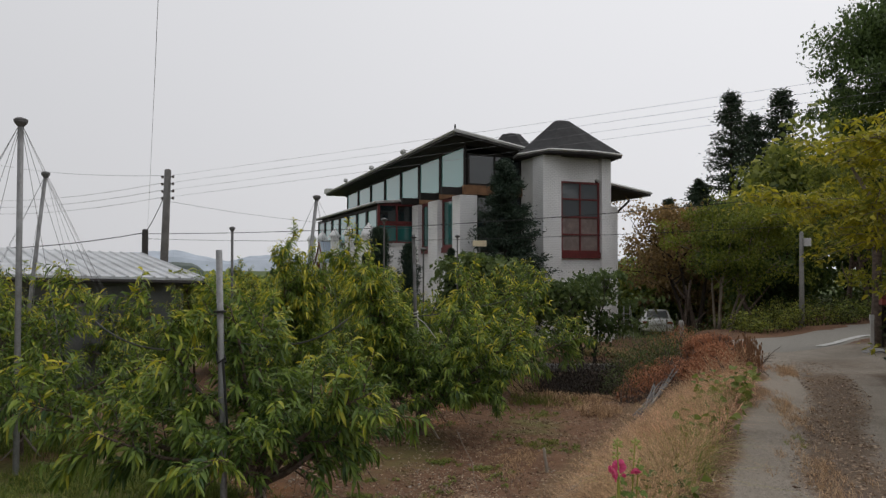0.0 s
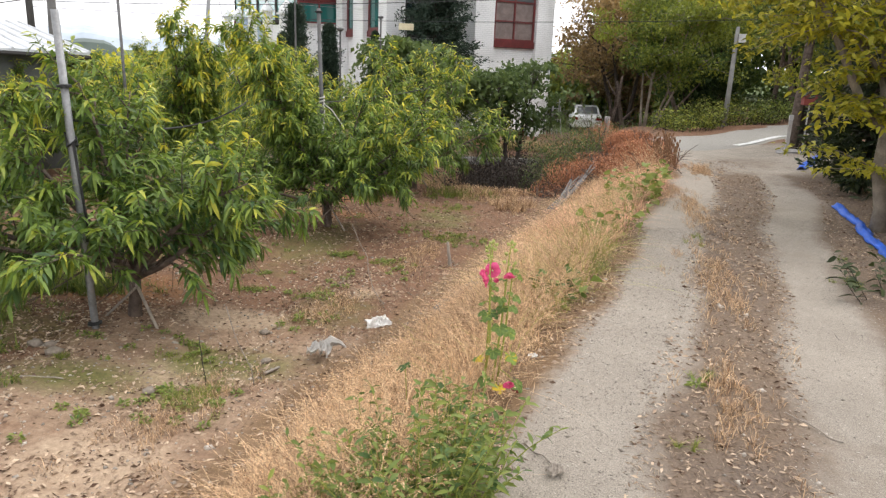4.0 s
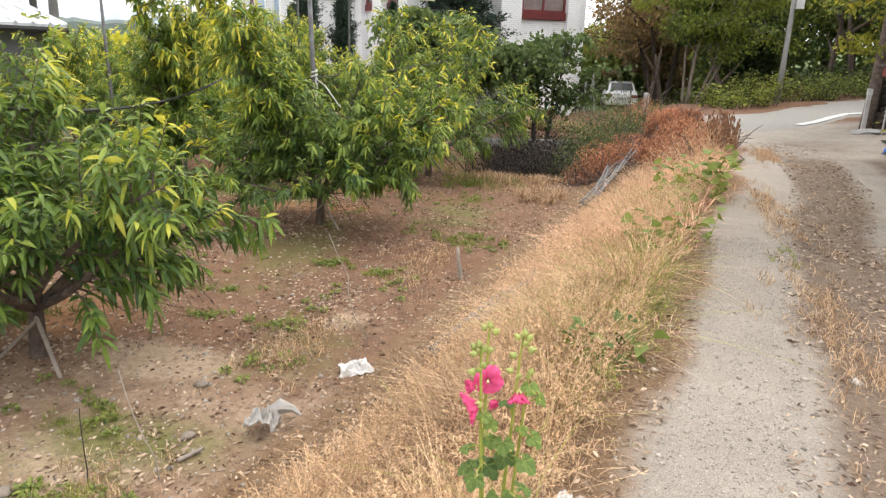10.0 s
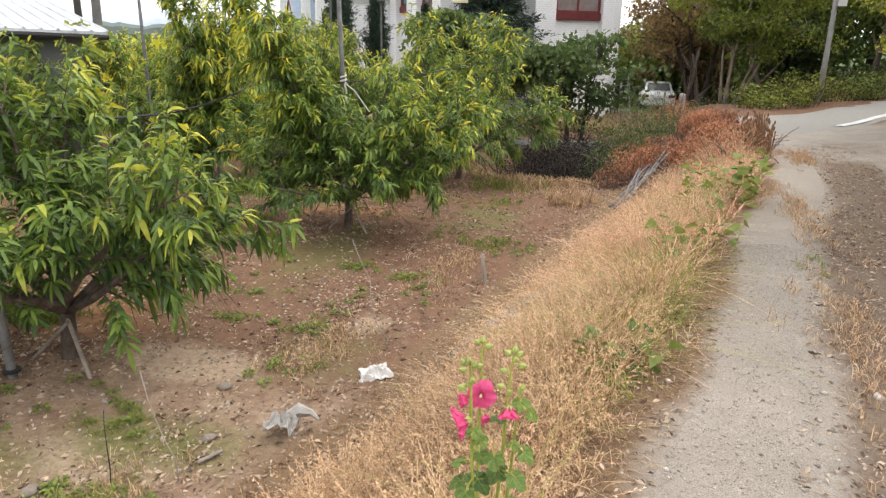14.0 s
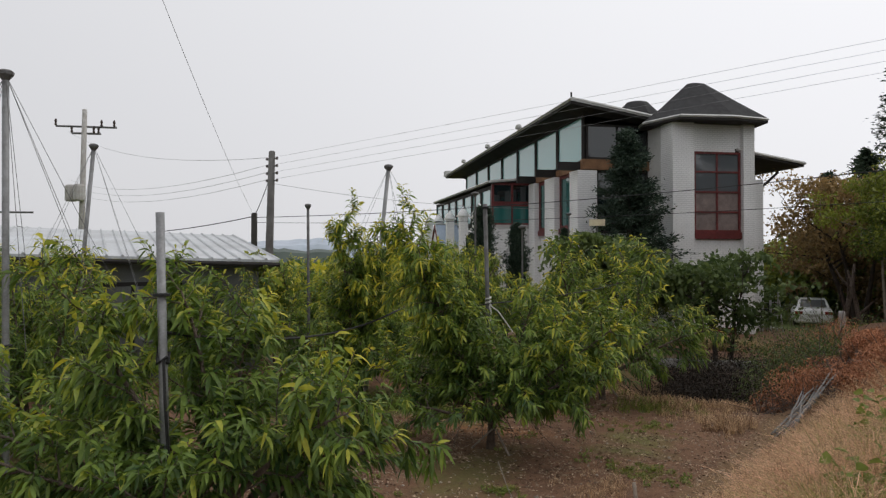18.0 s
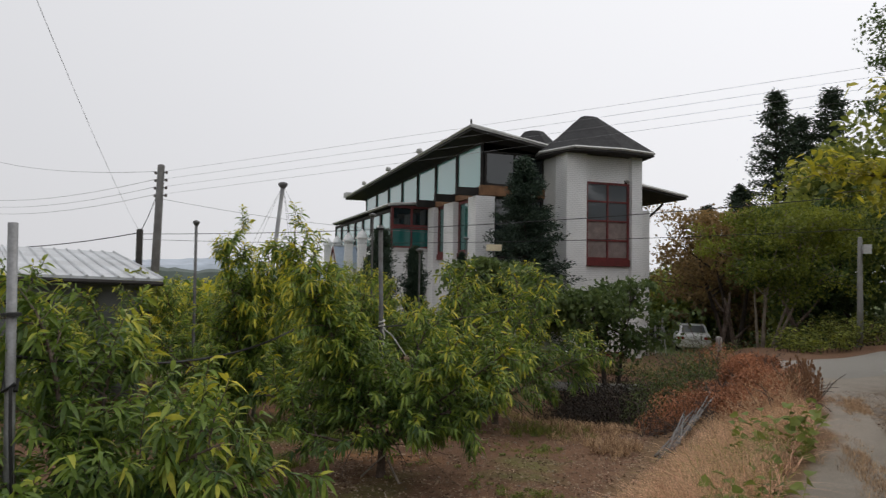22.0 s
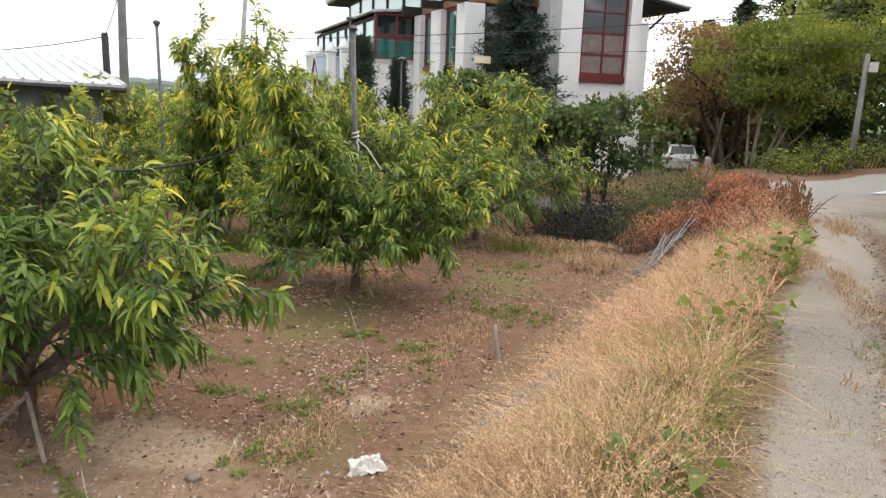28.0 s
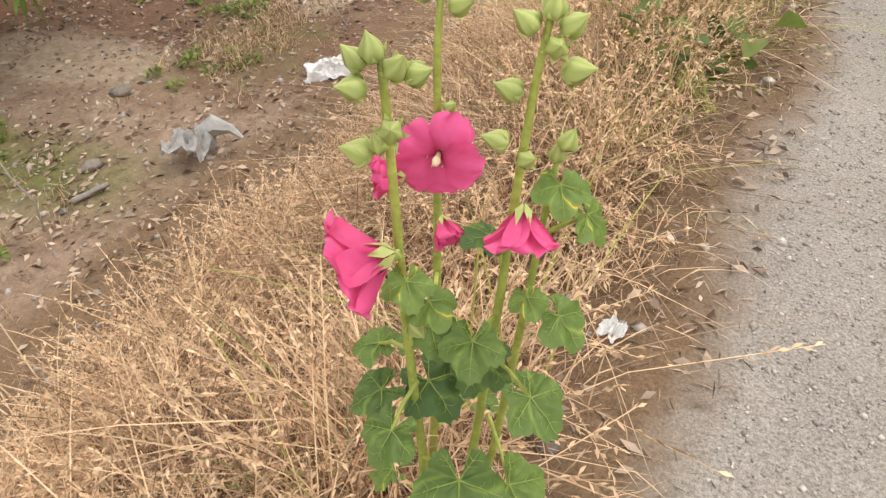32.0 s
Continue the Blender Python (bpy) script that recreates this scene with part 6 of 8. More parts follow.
pebbles("soil_stones", "small pale stones and clods scattered on the orchard soil", 61, [(-4.5, -1.3, 0.6, 7.0, 2600, False), (-5, -1.0, 7.0, 13.0, 1100, False), (-0.5, -0.1, 1.0, 6.0, 200, True), (0.45, 1.2, 0.6, 8.0, 500, True)], 0.0085, M_PEBBLE)


# ---- trees, hedges and things beyond the track ----
def broad_tree(name, label, seed, at, tall, radius, trunk_r, n_leaf, leaf, mat_, bark, low=0.3, stems=1, age_tone=(0.3, 0.75), lean=(0, 0), category="tree", flat=1.0, tips=70):
    """A tapered trunk with forking limbs; leaves gather in clumps round the limb ends, with gaps between."""
    rng = np.random.RandomState(seed)
    t = thing(name, label, category, on_ground(*at))
    wood, ends = Geo(), []
    crown = tall * (1 - low)
    for s in range(stems):
        a0 = 6.283 * s / stems + rng.uniform(0, 1)
        off = 0.0 if stems == 1 else 0.18
        base = np.array([off * math.cos(a0), off * math.sin(a0), -0.1])
        trunk = bent(rng, base, (lean[0] + (0.22 * math.cos(a0) if stems > 1 else 0), lean[1] + (0.22 * math.sin(a0) if stems > 1 else 0), 1), tall * 0.8, 8, 0.1, 0.05)
        wood.tube(trunk, np.linspace(trunk_r, trunk_r * 0.2, 9), 9)
        for j in range(max(5, int(tips / 7 / stems))):
            k = rng.uniform(low, 0.97)
            i = min(int(k * 8), 7)
            p = trunk[i] + (trunk[i + 1] - trunk[i]) * (k * 8 - i)
            a = rng.uniform(0, 6.283)
            reach = radius * math.sqrt(max(0.12, 1 - abs(2 * (k - low) / (1 - low) - 0.75) ** 1.6)) * rng.uniform(0.55, 1.05)
            limb = bent(rng, p, (math.cos(a), math.sin(a), rng.uniform(0.1, 0.8)), reach, 6, 0.25, 0.1)
            wood.tube(limb, np.linspace(trunk_r * 0.38, 0.012, 7), 6, False)
            for q in range(7):
                o = limb[rng.randint(2, 7)]
                e = o + rng.normal(0, 1, 3) * radius * np.array([0.20, 0.20, 0.15 * flat]) + np.array([0, 0, radius * 0.08])
                wood.tube([o, (o + e) / 2 + np.array([0, 0, 0.03]), e], [0.012, 0.008, 0.003], 4, False)
                ends.append(e)
    ends = np.array(ends)
    part("trunk", wood, bark, t, "", True)
    pick = rng.randint(0, len(ends), n_leaf)
    size = radius * rng.uniform(0.07, 0.17, len(ends))
    p = ends[pick] + np.clip(rng.normal(0, 1, (n_leaf, 3)), -1.7, 1.7) * size[pick][:, None] * np.array([1.2, 1.2, 0.6 * flat])
    d = rng.normal(0, 1, (n_leaf, 3)) + np.array([0, 0, -0.35])
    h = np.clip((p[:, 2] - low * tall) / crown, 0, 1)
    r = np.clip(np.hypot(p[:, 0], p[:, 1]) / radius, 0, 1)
    # lit top and shaded inside are painted: tone rises with height and reach
    tone = np.clip(age_tone[0] + (age_tone[1] - age_tone[0]) * (0.6 * h + 0.4 * r) + rng.normal(0, 0.08, len(ends))[pick], 0, 1)
    L = leaf * rng.uniform(0.6, 1.3, n_leaf)
    v, f = chip_arrays(rng, p, d, L, L * 0.62)
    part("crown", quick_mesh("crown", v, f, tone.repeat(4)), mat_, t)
    return t


def needle_tree(name, label, seed, at, tall, radius, mat_, n=9000, leaf=0.16, low=0.05, sparse=0.0, category="conifer", point=0.9, trunk_r=None, rise=0.12):
    """A conifer: whorls of sloping boughs with short needle sprays, an uneven outline."""
    rng = np.random.RandomState(seed)
    t = thing(name, label, category, on_ground(*at))
    wood, P, D = Geo(), [], []
    wood.tube([(0, 0, -0.1), (0, 0, tall * 0.5), (0.02, 0, tall)], [trunk_r or tall * 0.018, tall * 0.011, 0.01], 8)
    n_b = max(int(tall * 14), 160)
    for j in range(n_b):
        k = low + (1 - low) * (j + rng.rand()) / n_b
        if rng.rand() < sparse:
            continue
        z = tall * k
        reach = radius * (1 - k) ** point * rng.uniform(0.6, 1.15) + 0.05
        a = rng.uniform(0, 6.283)
        b = bent(rng, (0, 0, z), (math.cos(a), math.sin(a), rng.uniform(rise - 0.22, rise + 0.23) * (1 + 3 * rise)), reach, 5, 0.15, 0.06)
        wood.tube(b, np.linspace(0.02, 0.004, 6) * (tall / 6), 4, False)
        m = max(8, int(n / n_b))
        s = rng.uniform(0.12, 1, m)
        q = np.stack([np.interp(s, np.linspace(0, 1, 6), b[:, i]) for i in range(3)], 1)
        P.append(q + rng.normal(0, 0.045 * radius, (m, 3)) * np.array([1, 1, 0.6]))
        way = b[-1] - b[0]
        D.append(unit(np.tile(way, (m, 1))) + rng.normal(0, 0.55, (m, 3)))
    part("trunk", wood, M_BARK_DARK, t)
    p, d = np.concatenate(P), np.concatenate(D)
    k = len(p)
    L = leaf * rng.uniform(0.6, 1.3, k)
    v, f = chip_arrays(rng, p, d, L, L * 0.3)
    part("needles", quick_mesh("needles", v, f, np.clip(rng.normal(0.4, 0.25, k), 0, 1).repeat(4)), mat_, t)
    return t


# by the house
needle_tree("spruce_tree", "dark blue-green spruce growing against the white house", 70, (-5.85, 25.3), 7.05, 2.6, M_CONIFER, 38000, 0.14, 0.1, point=0.85)
for k, (x, y, h, r) in enumerate(((-9.2, 20.2, 4.0, 1.7), (-8.45, 21.2, 3.5, 1.3), (-7.2, 22.2, 3.4, 0.7), (-9.9, 20.8, 3.2, 0.9))):
    needle_tree("juniper_tree", "dark columnar juniper in front of the house", 75 + k, (x, y), h, r, M_CONIFER, 30000, 0.09, 0.0, category="conifer", point=0.6, rise=0.8)
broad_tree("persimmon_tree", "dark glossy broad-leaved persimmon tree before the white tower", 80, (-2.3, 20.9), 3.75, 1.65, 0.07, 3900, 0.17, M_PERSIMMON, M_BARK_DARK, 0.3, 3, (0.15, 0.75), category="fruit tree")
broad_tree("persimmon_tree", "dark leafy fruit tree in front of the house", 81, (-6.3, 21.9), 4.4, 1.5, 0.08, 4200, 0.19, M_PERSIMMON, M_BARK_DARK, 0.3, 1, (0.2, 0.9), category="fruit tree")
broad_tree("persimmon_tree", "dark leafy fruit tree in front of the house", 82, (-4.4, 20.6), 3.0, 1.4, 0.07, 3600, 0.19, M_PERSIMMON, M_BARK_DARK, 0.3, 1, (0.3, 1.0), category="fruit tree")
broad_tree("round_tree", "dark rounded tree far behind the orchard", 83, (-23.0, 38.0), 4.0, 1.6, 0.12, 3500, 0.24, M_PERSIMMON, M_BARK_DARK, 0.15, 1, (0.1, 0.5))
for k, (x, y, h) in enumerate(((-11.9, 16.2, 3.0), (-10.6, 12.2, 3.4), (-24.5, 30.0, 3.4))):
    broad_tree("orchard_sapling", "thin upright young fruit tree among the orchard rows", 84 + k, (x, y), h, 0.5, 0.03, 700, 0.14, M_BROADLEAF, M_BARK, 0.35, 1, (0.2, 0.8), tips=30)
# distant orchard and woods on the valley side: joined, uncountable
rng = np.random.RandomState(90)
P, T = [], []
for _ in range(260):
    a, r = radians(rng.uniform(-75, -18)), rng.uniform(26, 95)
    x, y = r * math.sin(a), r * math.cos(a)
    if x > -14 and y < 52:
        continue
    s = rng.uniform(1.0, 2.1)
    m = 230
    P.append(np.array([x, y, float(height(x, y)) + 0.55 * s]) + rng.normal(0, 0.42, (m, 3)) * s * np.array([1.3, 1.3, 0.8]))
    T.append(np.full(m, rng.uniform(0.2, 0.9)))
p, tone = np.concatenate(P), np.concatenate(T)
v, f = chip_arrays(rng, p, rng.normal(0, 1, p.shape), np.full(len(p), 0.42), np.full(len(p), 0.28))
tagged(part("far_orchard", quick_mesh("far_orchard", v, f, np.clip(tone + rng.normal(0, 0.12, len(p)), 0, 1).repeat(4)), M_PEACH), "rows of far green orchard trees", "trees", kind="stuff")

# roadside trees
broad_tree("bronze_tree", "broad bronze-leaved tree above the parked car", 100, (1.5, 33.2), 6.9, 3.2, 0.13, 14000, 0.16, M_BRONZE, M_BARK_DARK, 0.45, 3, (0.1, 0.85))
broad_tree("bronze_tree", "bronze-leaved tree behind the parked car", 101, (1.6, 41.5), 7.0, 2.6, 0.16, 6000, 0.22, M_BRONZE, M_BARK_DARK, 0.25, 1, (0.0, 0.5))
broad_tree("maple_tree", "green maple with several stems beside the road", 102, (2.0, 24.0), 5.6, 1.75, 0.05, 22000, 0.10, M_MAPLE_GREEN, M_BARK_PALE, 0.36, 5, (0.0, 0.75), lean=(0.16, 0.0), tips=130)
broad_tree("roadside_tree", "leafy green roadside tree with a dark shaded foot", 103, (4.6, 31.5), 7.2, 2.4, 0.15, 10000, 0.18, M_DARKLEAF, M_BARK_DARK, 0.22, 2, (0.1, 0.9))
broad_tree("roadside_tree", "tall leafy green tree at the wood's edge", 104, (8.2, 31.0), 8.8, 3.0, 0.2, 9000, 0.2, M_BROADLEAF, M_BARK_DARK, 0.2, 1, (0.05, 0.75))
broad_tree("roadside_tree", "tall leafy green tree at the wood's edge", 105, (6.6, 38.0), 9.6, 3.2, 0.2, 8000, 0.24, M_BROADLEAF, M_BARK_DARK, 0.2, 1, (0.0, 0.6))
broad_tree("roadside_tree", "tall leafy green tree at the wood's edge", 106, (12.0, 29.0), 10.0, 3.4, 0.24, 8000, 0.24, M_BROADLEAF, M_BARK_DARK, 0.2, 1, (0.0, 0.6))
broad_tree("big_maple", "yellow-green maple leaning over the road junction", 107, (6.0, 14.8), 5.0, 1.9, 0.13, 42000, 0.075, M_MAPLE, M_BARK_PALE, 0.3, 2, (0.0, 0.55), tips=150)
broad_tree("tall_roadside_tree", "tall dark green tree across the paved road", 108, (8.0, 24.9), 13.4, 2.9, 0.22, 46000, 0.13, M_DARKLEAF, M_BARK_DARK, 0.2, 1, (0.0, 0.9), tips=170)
for k, (x, y, h, r) in enumerate(((4.35, 45.0, 14.4, 4.4), (7.4, 46.0, 13.0, 4.4), (2.6, 46.5, 9.8, 2.4), (0.6, 47.0, 8.6, 2.2), (10.5, 44.0, 13.2, 3.4), (5.9, 47.5, 12.2, 4.4), (2.6, 48.0, 9.8, 4.2))):
    needle_tree("pine_tree", "dark ragged pine on the rise behind the road", 110 + k, (x, y), h, r, M_PINE, 15000, 0.26, 0.2, 0.3, "pine", 0.85)

# the woods that close the view: one uncountable mass, its dark depth painted by leaf tone falling towards the ground
rng = np.random.RandomState(120)
n = 30000
x, y = rng.uniform(-4.5, 26, n), rng.uniform(34, 52, n)
y = np.where(x < 3.2, 42.5 + (y - 34) * 0.5, y)
top = np.interp(x, [-4.5, 0, 3, 8, 14, 26], [3.5, 5.0, 6.5, 8.5, 9.5, 10]) * (0.75 + 0.5 * patchy(x, y, 0.35, 121))
p = np.stack([x, y, height(x, y) + rng.rand(n) ** 0.75 * top], 1)
v, f = chip_arrays(rng, p, rng.normal(0, 1, p.shape), rng.uniform(0.25, 0.6, n), rng.uniform(0.18, 0.35, n))
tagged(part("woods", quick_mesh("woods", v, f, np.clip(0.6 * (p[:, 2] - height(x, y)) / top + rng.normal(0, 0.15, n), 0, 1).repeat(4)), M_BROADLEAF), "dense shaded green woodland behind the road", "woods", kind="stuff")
n = 26000
y = rng.uniform(3, 40, n)
x = np.interp(y, [3, 10, 18, 22, 27, 32, 40], [6.2, 7.0, 8.5, 10.5, 14, 18, 22]) + rng.gamma(2.0, 1.6, n)
top = 3.5 + 4.5 * patchy(x, y, 0.4, 122)
p = np.stack([x, y, height(x, y) + rng.rand(n) * top], 1)
v, f = chip_arrays(rng, p, rng.normal(0, 1, p.shape), rng.uniform(0.2, 0.45, n), rng.uniform(0.14, 0.28, n))
# lower leaves again get the darker tone, as painted shade
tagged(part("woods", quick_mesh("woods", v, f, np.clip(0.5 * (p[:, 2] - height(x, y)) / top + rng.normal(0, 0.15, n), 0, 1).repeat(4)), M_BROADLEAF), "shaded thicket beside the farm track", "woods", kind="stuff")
# leafless trunks standing in the shade
for k, (x, y, h, lx) in enumerate(((3.9, 30.2, 3.6, -0.25), (6.9, 28.8, 3.8, 0.2), (7.6, 27.6, 4.2, -0.2), (8.4, 29.4, 4.0, 0.3), (0.9, 30.5, 2.8, 0.15), (1.6, 31.2, 2.6, -0.1))):
    rng = np.random.RandomState(130 + k)
    t = thing("bare_trunk", "grey forked tree trunk in the shade", "tree trunk", on_ground(x, y), 0, "shaded trunks by the road")
    g = Geo()
    main = bent(rng, (0, 0, -0.1), (lx, 0, 1), h, 6, 0.1, 0.08)
    g.tube(main, np.linspace(0.12, 0.04, 7), 8)
    for i in (2, 3, 4):
        g.tube(bent(rng, main[i], (rng.normal(0, 0.6), rng.normal(0, 0.6), 0.8), h * 0.4, 4, 0.2, 0.08), np.linspace(0.07, 0.015, 5), 6, False)
    part("trunk", g, M_BARK, t, "", True)
# roadside shrubs
for k, (x, y, r, h, m) in enumerate(((3.9, 28.6, 0.9, 1.5, M_BROADLEAF), (2.9, 27.4, 0.6, 1.0, M_BROADLEAF), (6.3, 29.2, 1.0, 0.9, M_BRAMBLE), (8.0, 28.2, 1.1, 1.0, M_BRAMBLE), (9.8, 28.4, 1.2, 1.3, M_BRAMBLE), (5.0, 29.6, 0.8, 1.1, M_BROADLEAF), (1.3, 28.4, 0.5, 0.6, M_BRAMBLE), (2.5, 20.4, 0.6, 0.6, M_BROADLEAF), (3.3, 21.2, 0.7, 0.8, M_BROADLEAF), (4.5, 22.9, 0.8, 0.9, M_BROADLEAF), (5.4, 23.6, 0.8, 0.8, M_WEED), (6.4, 24.6, 0.9, 0.8, M_WEED), (7.8, 26.2, 1.0, 0.8, M_WEED))):
    leafy_bush("roadside_shrub", "leafy green shrub at the road's far edge", 140 + k, int(60 * r), h, 0.12, m, (x, y), r, ratio=0.5, age_tone=0.55, stem_m=M_BARK_DARK, gap=0.06)

# near maple over the track's edge
def near_maple():
    rng = np.random.RandomState(150)
    t = thing("young_maple", "young maple with a pale forked trunk and yellow-green leaves", "tree", on_ground(3.2, 6.7))
    g = Geo()
    main = np.array([(0, 0, -0.1), (0.0, 0, 0.25), (-0.1, 0, 0.65), (-0.08, 0.05, 1.2), (-0.2, 0.05, 1.6), (-0.22, 0.1, 2.0), (-0.5, 0.1, 2.7), (-0.7, 0.2, 3.4)])
    g.tube(main, [0.085, 0.075, 0.068, 0.06, 0.052, 0.046, 0.035, 0.02], 10)
    limb = np.array([(-0.12, 0.02, 1.05), (-0.4, 0, 1.35), (-0.78, -0.05, 2.04), (-1.0, -0.05, 2.4), (-1.25, 0, 2.9)])
    g.tube(limb, [0.05, 0.045, 0.036, 0.028, 0.012], 9)
    limb2 = np.array([(-0.1, 0, 1.9), (0.3, 0.2, 2.4), (0.7, 0.3, 3.0)])
    g.tube(limb2, [0.04, 0.03, 0.012], 8)
    limb3 = np.array([(-0.2, 0.05, 1.6), (-0.65, 0.25, 2.2), (-1.15, 0.45, 2.42), (-1.6, 0.7, 2.5)])
    g.tube(limb3, [0.04, 0.032, 0.022, 0.008], 8)
    limb4 = np.array([(-0.15, 0, 1.8), (-0.5, -0.5, 2.5), (-0.95, -1.0, 3.0)])
    g.tube(limb4, [0.036, 0.026, 0.008], 8)
    P, D = [], []
    for line, k in ((main[4:], 34), (limb[1:], 36), (limb2, 24), (main[2:6], 26), (limb3[1:], 40), (limb4[1:], 30)):
        for _ in range(k):
            i = rng.randint(0, len(line))
            d = np.array([rng.normal(0, 1), rng.normal(0, 1), rng.uniform(-0.2, 0.5)])
            tw = bent(rng, line[i], d, rng.uniform(0.4, 1.0), 5, -0.25, 0.08)
            g.tube(tw, np.linspace(0.009, 0.002, 6), 4, False)
            for q in tw[1:]:
                m = 12
                P.append(q + rng.normal(0, 0.07, (m, 3)) * np.array([1, 1, 0.35]))
                D.append(rng.normal(0, 1, (m, 3)) * np.array([1, 1, 0.3]) + np.array([0, 0, -0.25]))
    part("trunk", g, M_BARK_PALE, t, "", True)
    p, d = np.concatenate(P), np.concatenate(D)
    k = len(p)
    L = rng.uniform(0.06, 0.11, k)
    v, f = leaf_arrays(rng, p, d, L, L * 0.42, rng.uniform(0.0, 0.4, k))
    part("leaves", quick_mesh("leaves", v, f, np.clip(rng.normal(0.62, 0.2, k), 0, 1).repeat(8), True), M_MAPLE, t)


near_maple()
for k, (x, y, h, r) in enumerate(((3.75, 9.0, 2.5, 0.75), (4.05, 10.3, 2.6, 0.8), (4.35, 7.7, 2.5, 0.85), (4.8, 9.3, 2.9, 0.95), (4.5, 6.1, 2.5, 0.85), (4.1, 4.8, 2.3, 0.75))):
    needle_tree("cedar_shrub", "dark dense cedar shrub hanging over the verge", 160 + k, (x, y), h, r, M_CEDAR, 6500, 0.13, 0.02, point=0.4, category="shrub")
leafy_bush("verge_shrub", "low sprawling leafy shoots at the track's edge", 170, 26, 0.35, 0.1, M_CEDAR, (2.55, 4.15), 0.42, ratio=0.4, age_tone=0.7, stem_m=M_BARK_DARK, gap=0.04, lean=0.9)

# ---- brown withered brush at the bend ----


def brush(name, label, seed, area, count, leaf, mat_, lift, twig=True, age_tone=0.55):
    """A tangled heap of withered stems and leaves over an area (x0, x1, y0, y1)."""
    rng = np.random.RandomState(seed)
    x0, x1, y0, y1 = area
    t = thing(name, label, "brush", on_ground((x0 + x1) / 2, (y0 + y1) / 2))
    o = np.array(t.location)
    # rounded clumps of uneven size, leaving hollows between them
    n_c = max(14, int((x1 - x0) * (y1 - y0) * 6))
    ang, rad = rng.uniform(0, 6.283, n_c), np.sqrt(rng.uniform(0, 1, n_c))
    cx, cy = (x0 + x1) / 2 + (x1 - x0) / 2 * rad * np.cos(ang), (y0 + y1) / 2 + (y1 - y0) / 2 * rad * np.sin(ang)
    size = lift * rng.uniform(0.22, 0.62, n_c) * (1.1 - 0.55 * rad)
    pick = rng.choice(n_c, count, p=size ** 2 / (size ** 2).sum())
    way = unit(rng.normal(0, 1, (count, 3)))
    out = rng.beta(3.0, 1.3, (count, 1))
    o3 = way * out * size[pick][:, None] * np.array([1.25, 1.25, 1.0])
    x, y = cx[pick] + o3[:, 0], cy[pick] + o3[:, 1]
    base = size[pick] * rng.uniform(0.55, 0.85, n_c)[pick] * 1.1
    p = np.stack([x, y, np.maximum(height(x, y) + 0.01, height(cx, cy)[pick] + base + o3[:, 2])], 1) - o
    L = leaf * rng.uniform(0.5, 1.4, count)
    v, f = leaf_arrays(rng, p, rng.normal(0, 1, (count, 3)), L, L * 0.36, rng.uniform(0, 0.6, count))
    # tone varies per clump; inner leaves darkened to paint shade in the gaps
    tone = age_tone + rng.normal(0, 0.2, n_c)[pick] + 0.25 * (out[:, 0] - 0.7) + rng.normal(0, 0.2, count)
    part("leaves", quick_mesh("leaves", v, f, np.clip(tone, 0, 1).repeat(8)), mat_, t)
    if twig:
        g = Geo()
        for _ in range(240):
            bx, by = rng.uniform(x0, x1), rng.uniform(y0, y1)
            b = bent(rng, np.array([bx, by, float(height(bx, by))]) - o, rng.normal(0, 1, 3) + np.array([0, 0, 1.2]), lift * rng.uniform(0.4, 1.0), 5, -0.6, 0.12)
            g.tube(b, np.linspace(0.009, 0.003, 6), 4, False)
        tagged(part("twig_tangle", g, M_SHADED_DEADWOOD if mat_ is M_SHADED_DEADWOOD else M_BARK, t), kind="stuff")
    return t


brush("withered_brush", "heap of rust-brown withered brush at the bend", 180, (0.2, 1.62, 9.9, 13.2), 24000, 0.046, M_BROWN, 0.56, age_tone=0.62)
brush("withered_brush", "rust-brown withered brush on the ditch bank", 181, (0.2, 1.35, 12.6, 15.8), 15000, 0.046, M_BROWN, 0.44, age_tone=0.6)
brush("withered_brush", "tongue of orange-brown withered brush over the ditch", 189, (-0.85, 0.5, 12.6, 14.6), 9000, 0.046, M_BROWN, 0.70, age_tone=0.7)
brush("withered_brush", "high heap of withered brown bracken", 182, (-1.6, 0.9, 18.4, 21.2), 15000, 0.05, M_BROWN, 0.95, age_tone=0.55)
brush("bramble_patch", "green bramble growing over the ditch", 183, (-1.3, 0.5, 15.2, 17.8), 18000, 0.05, M_BRAMBLE, 1.9)
# dead branches whose near-black colour paints the deep shade of the ditch
brush("dark_thicket", "tangled dead branches in the ditch, coloured near-black for its deep shade", 184, (-3.4, -0.4, 14.8, 20.6), 40000, 0.055, M_SHADED_DEADWOOD, 1.5)
brush("bramble_patch", "sparse green bramble on dead stems in the ditch", 187, (-2.6, -0.9, 16.5, 20.0), 1000, 0.07, M_BRAMBLE, 1.0)
scatter_grass("dry_grass", "dry yellowing grass along the yard edge", 185, [(-2.6, 24.2, 1.6, 0.8, 1.0), (-0.6, 24.6, 1.6, 1.2, 1.0), (1.6, 25.4, 1.2, 1.6, 0.8), (-4.6, 23.2, 1.6, 0.6, 0.6), (3.4, 24.6, 0.6, 1.2, 0.4)], 0.26, 0.012, M_STRAW, 5000, 0.35)
scatter_grass("green_grass", "yellow-green weeds along the yard edge", 188, [(-2.6, 24.2, 1.8, 0.8, 0.6), (1.4, 25.6, 1.4, 1.6, 0.8), (3.2, 25.5, 0.9, 1.2, 0.5)], 0.28, 0.014, M_GREEN_GRASS, 4000, 0.5)
rng = np.random.RandomState(186)
g = Geo()
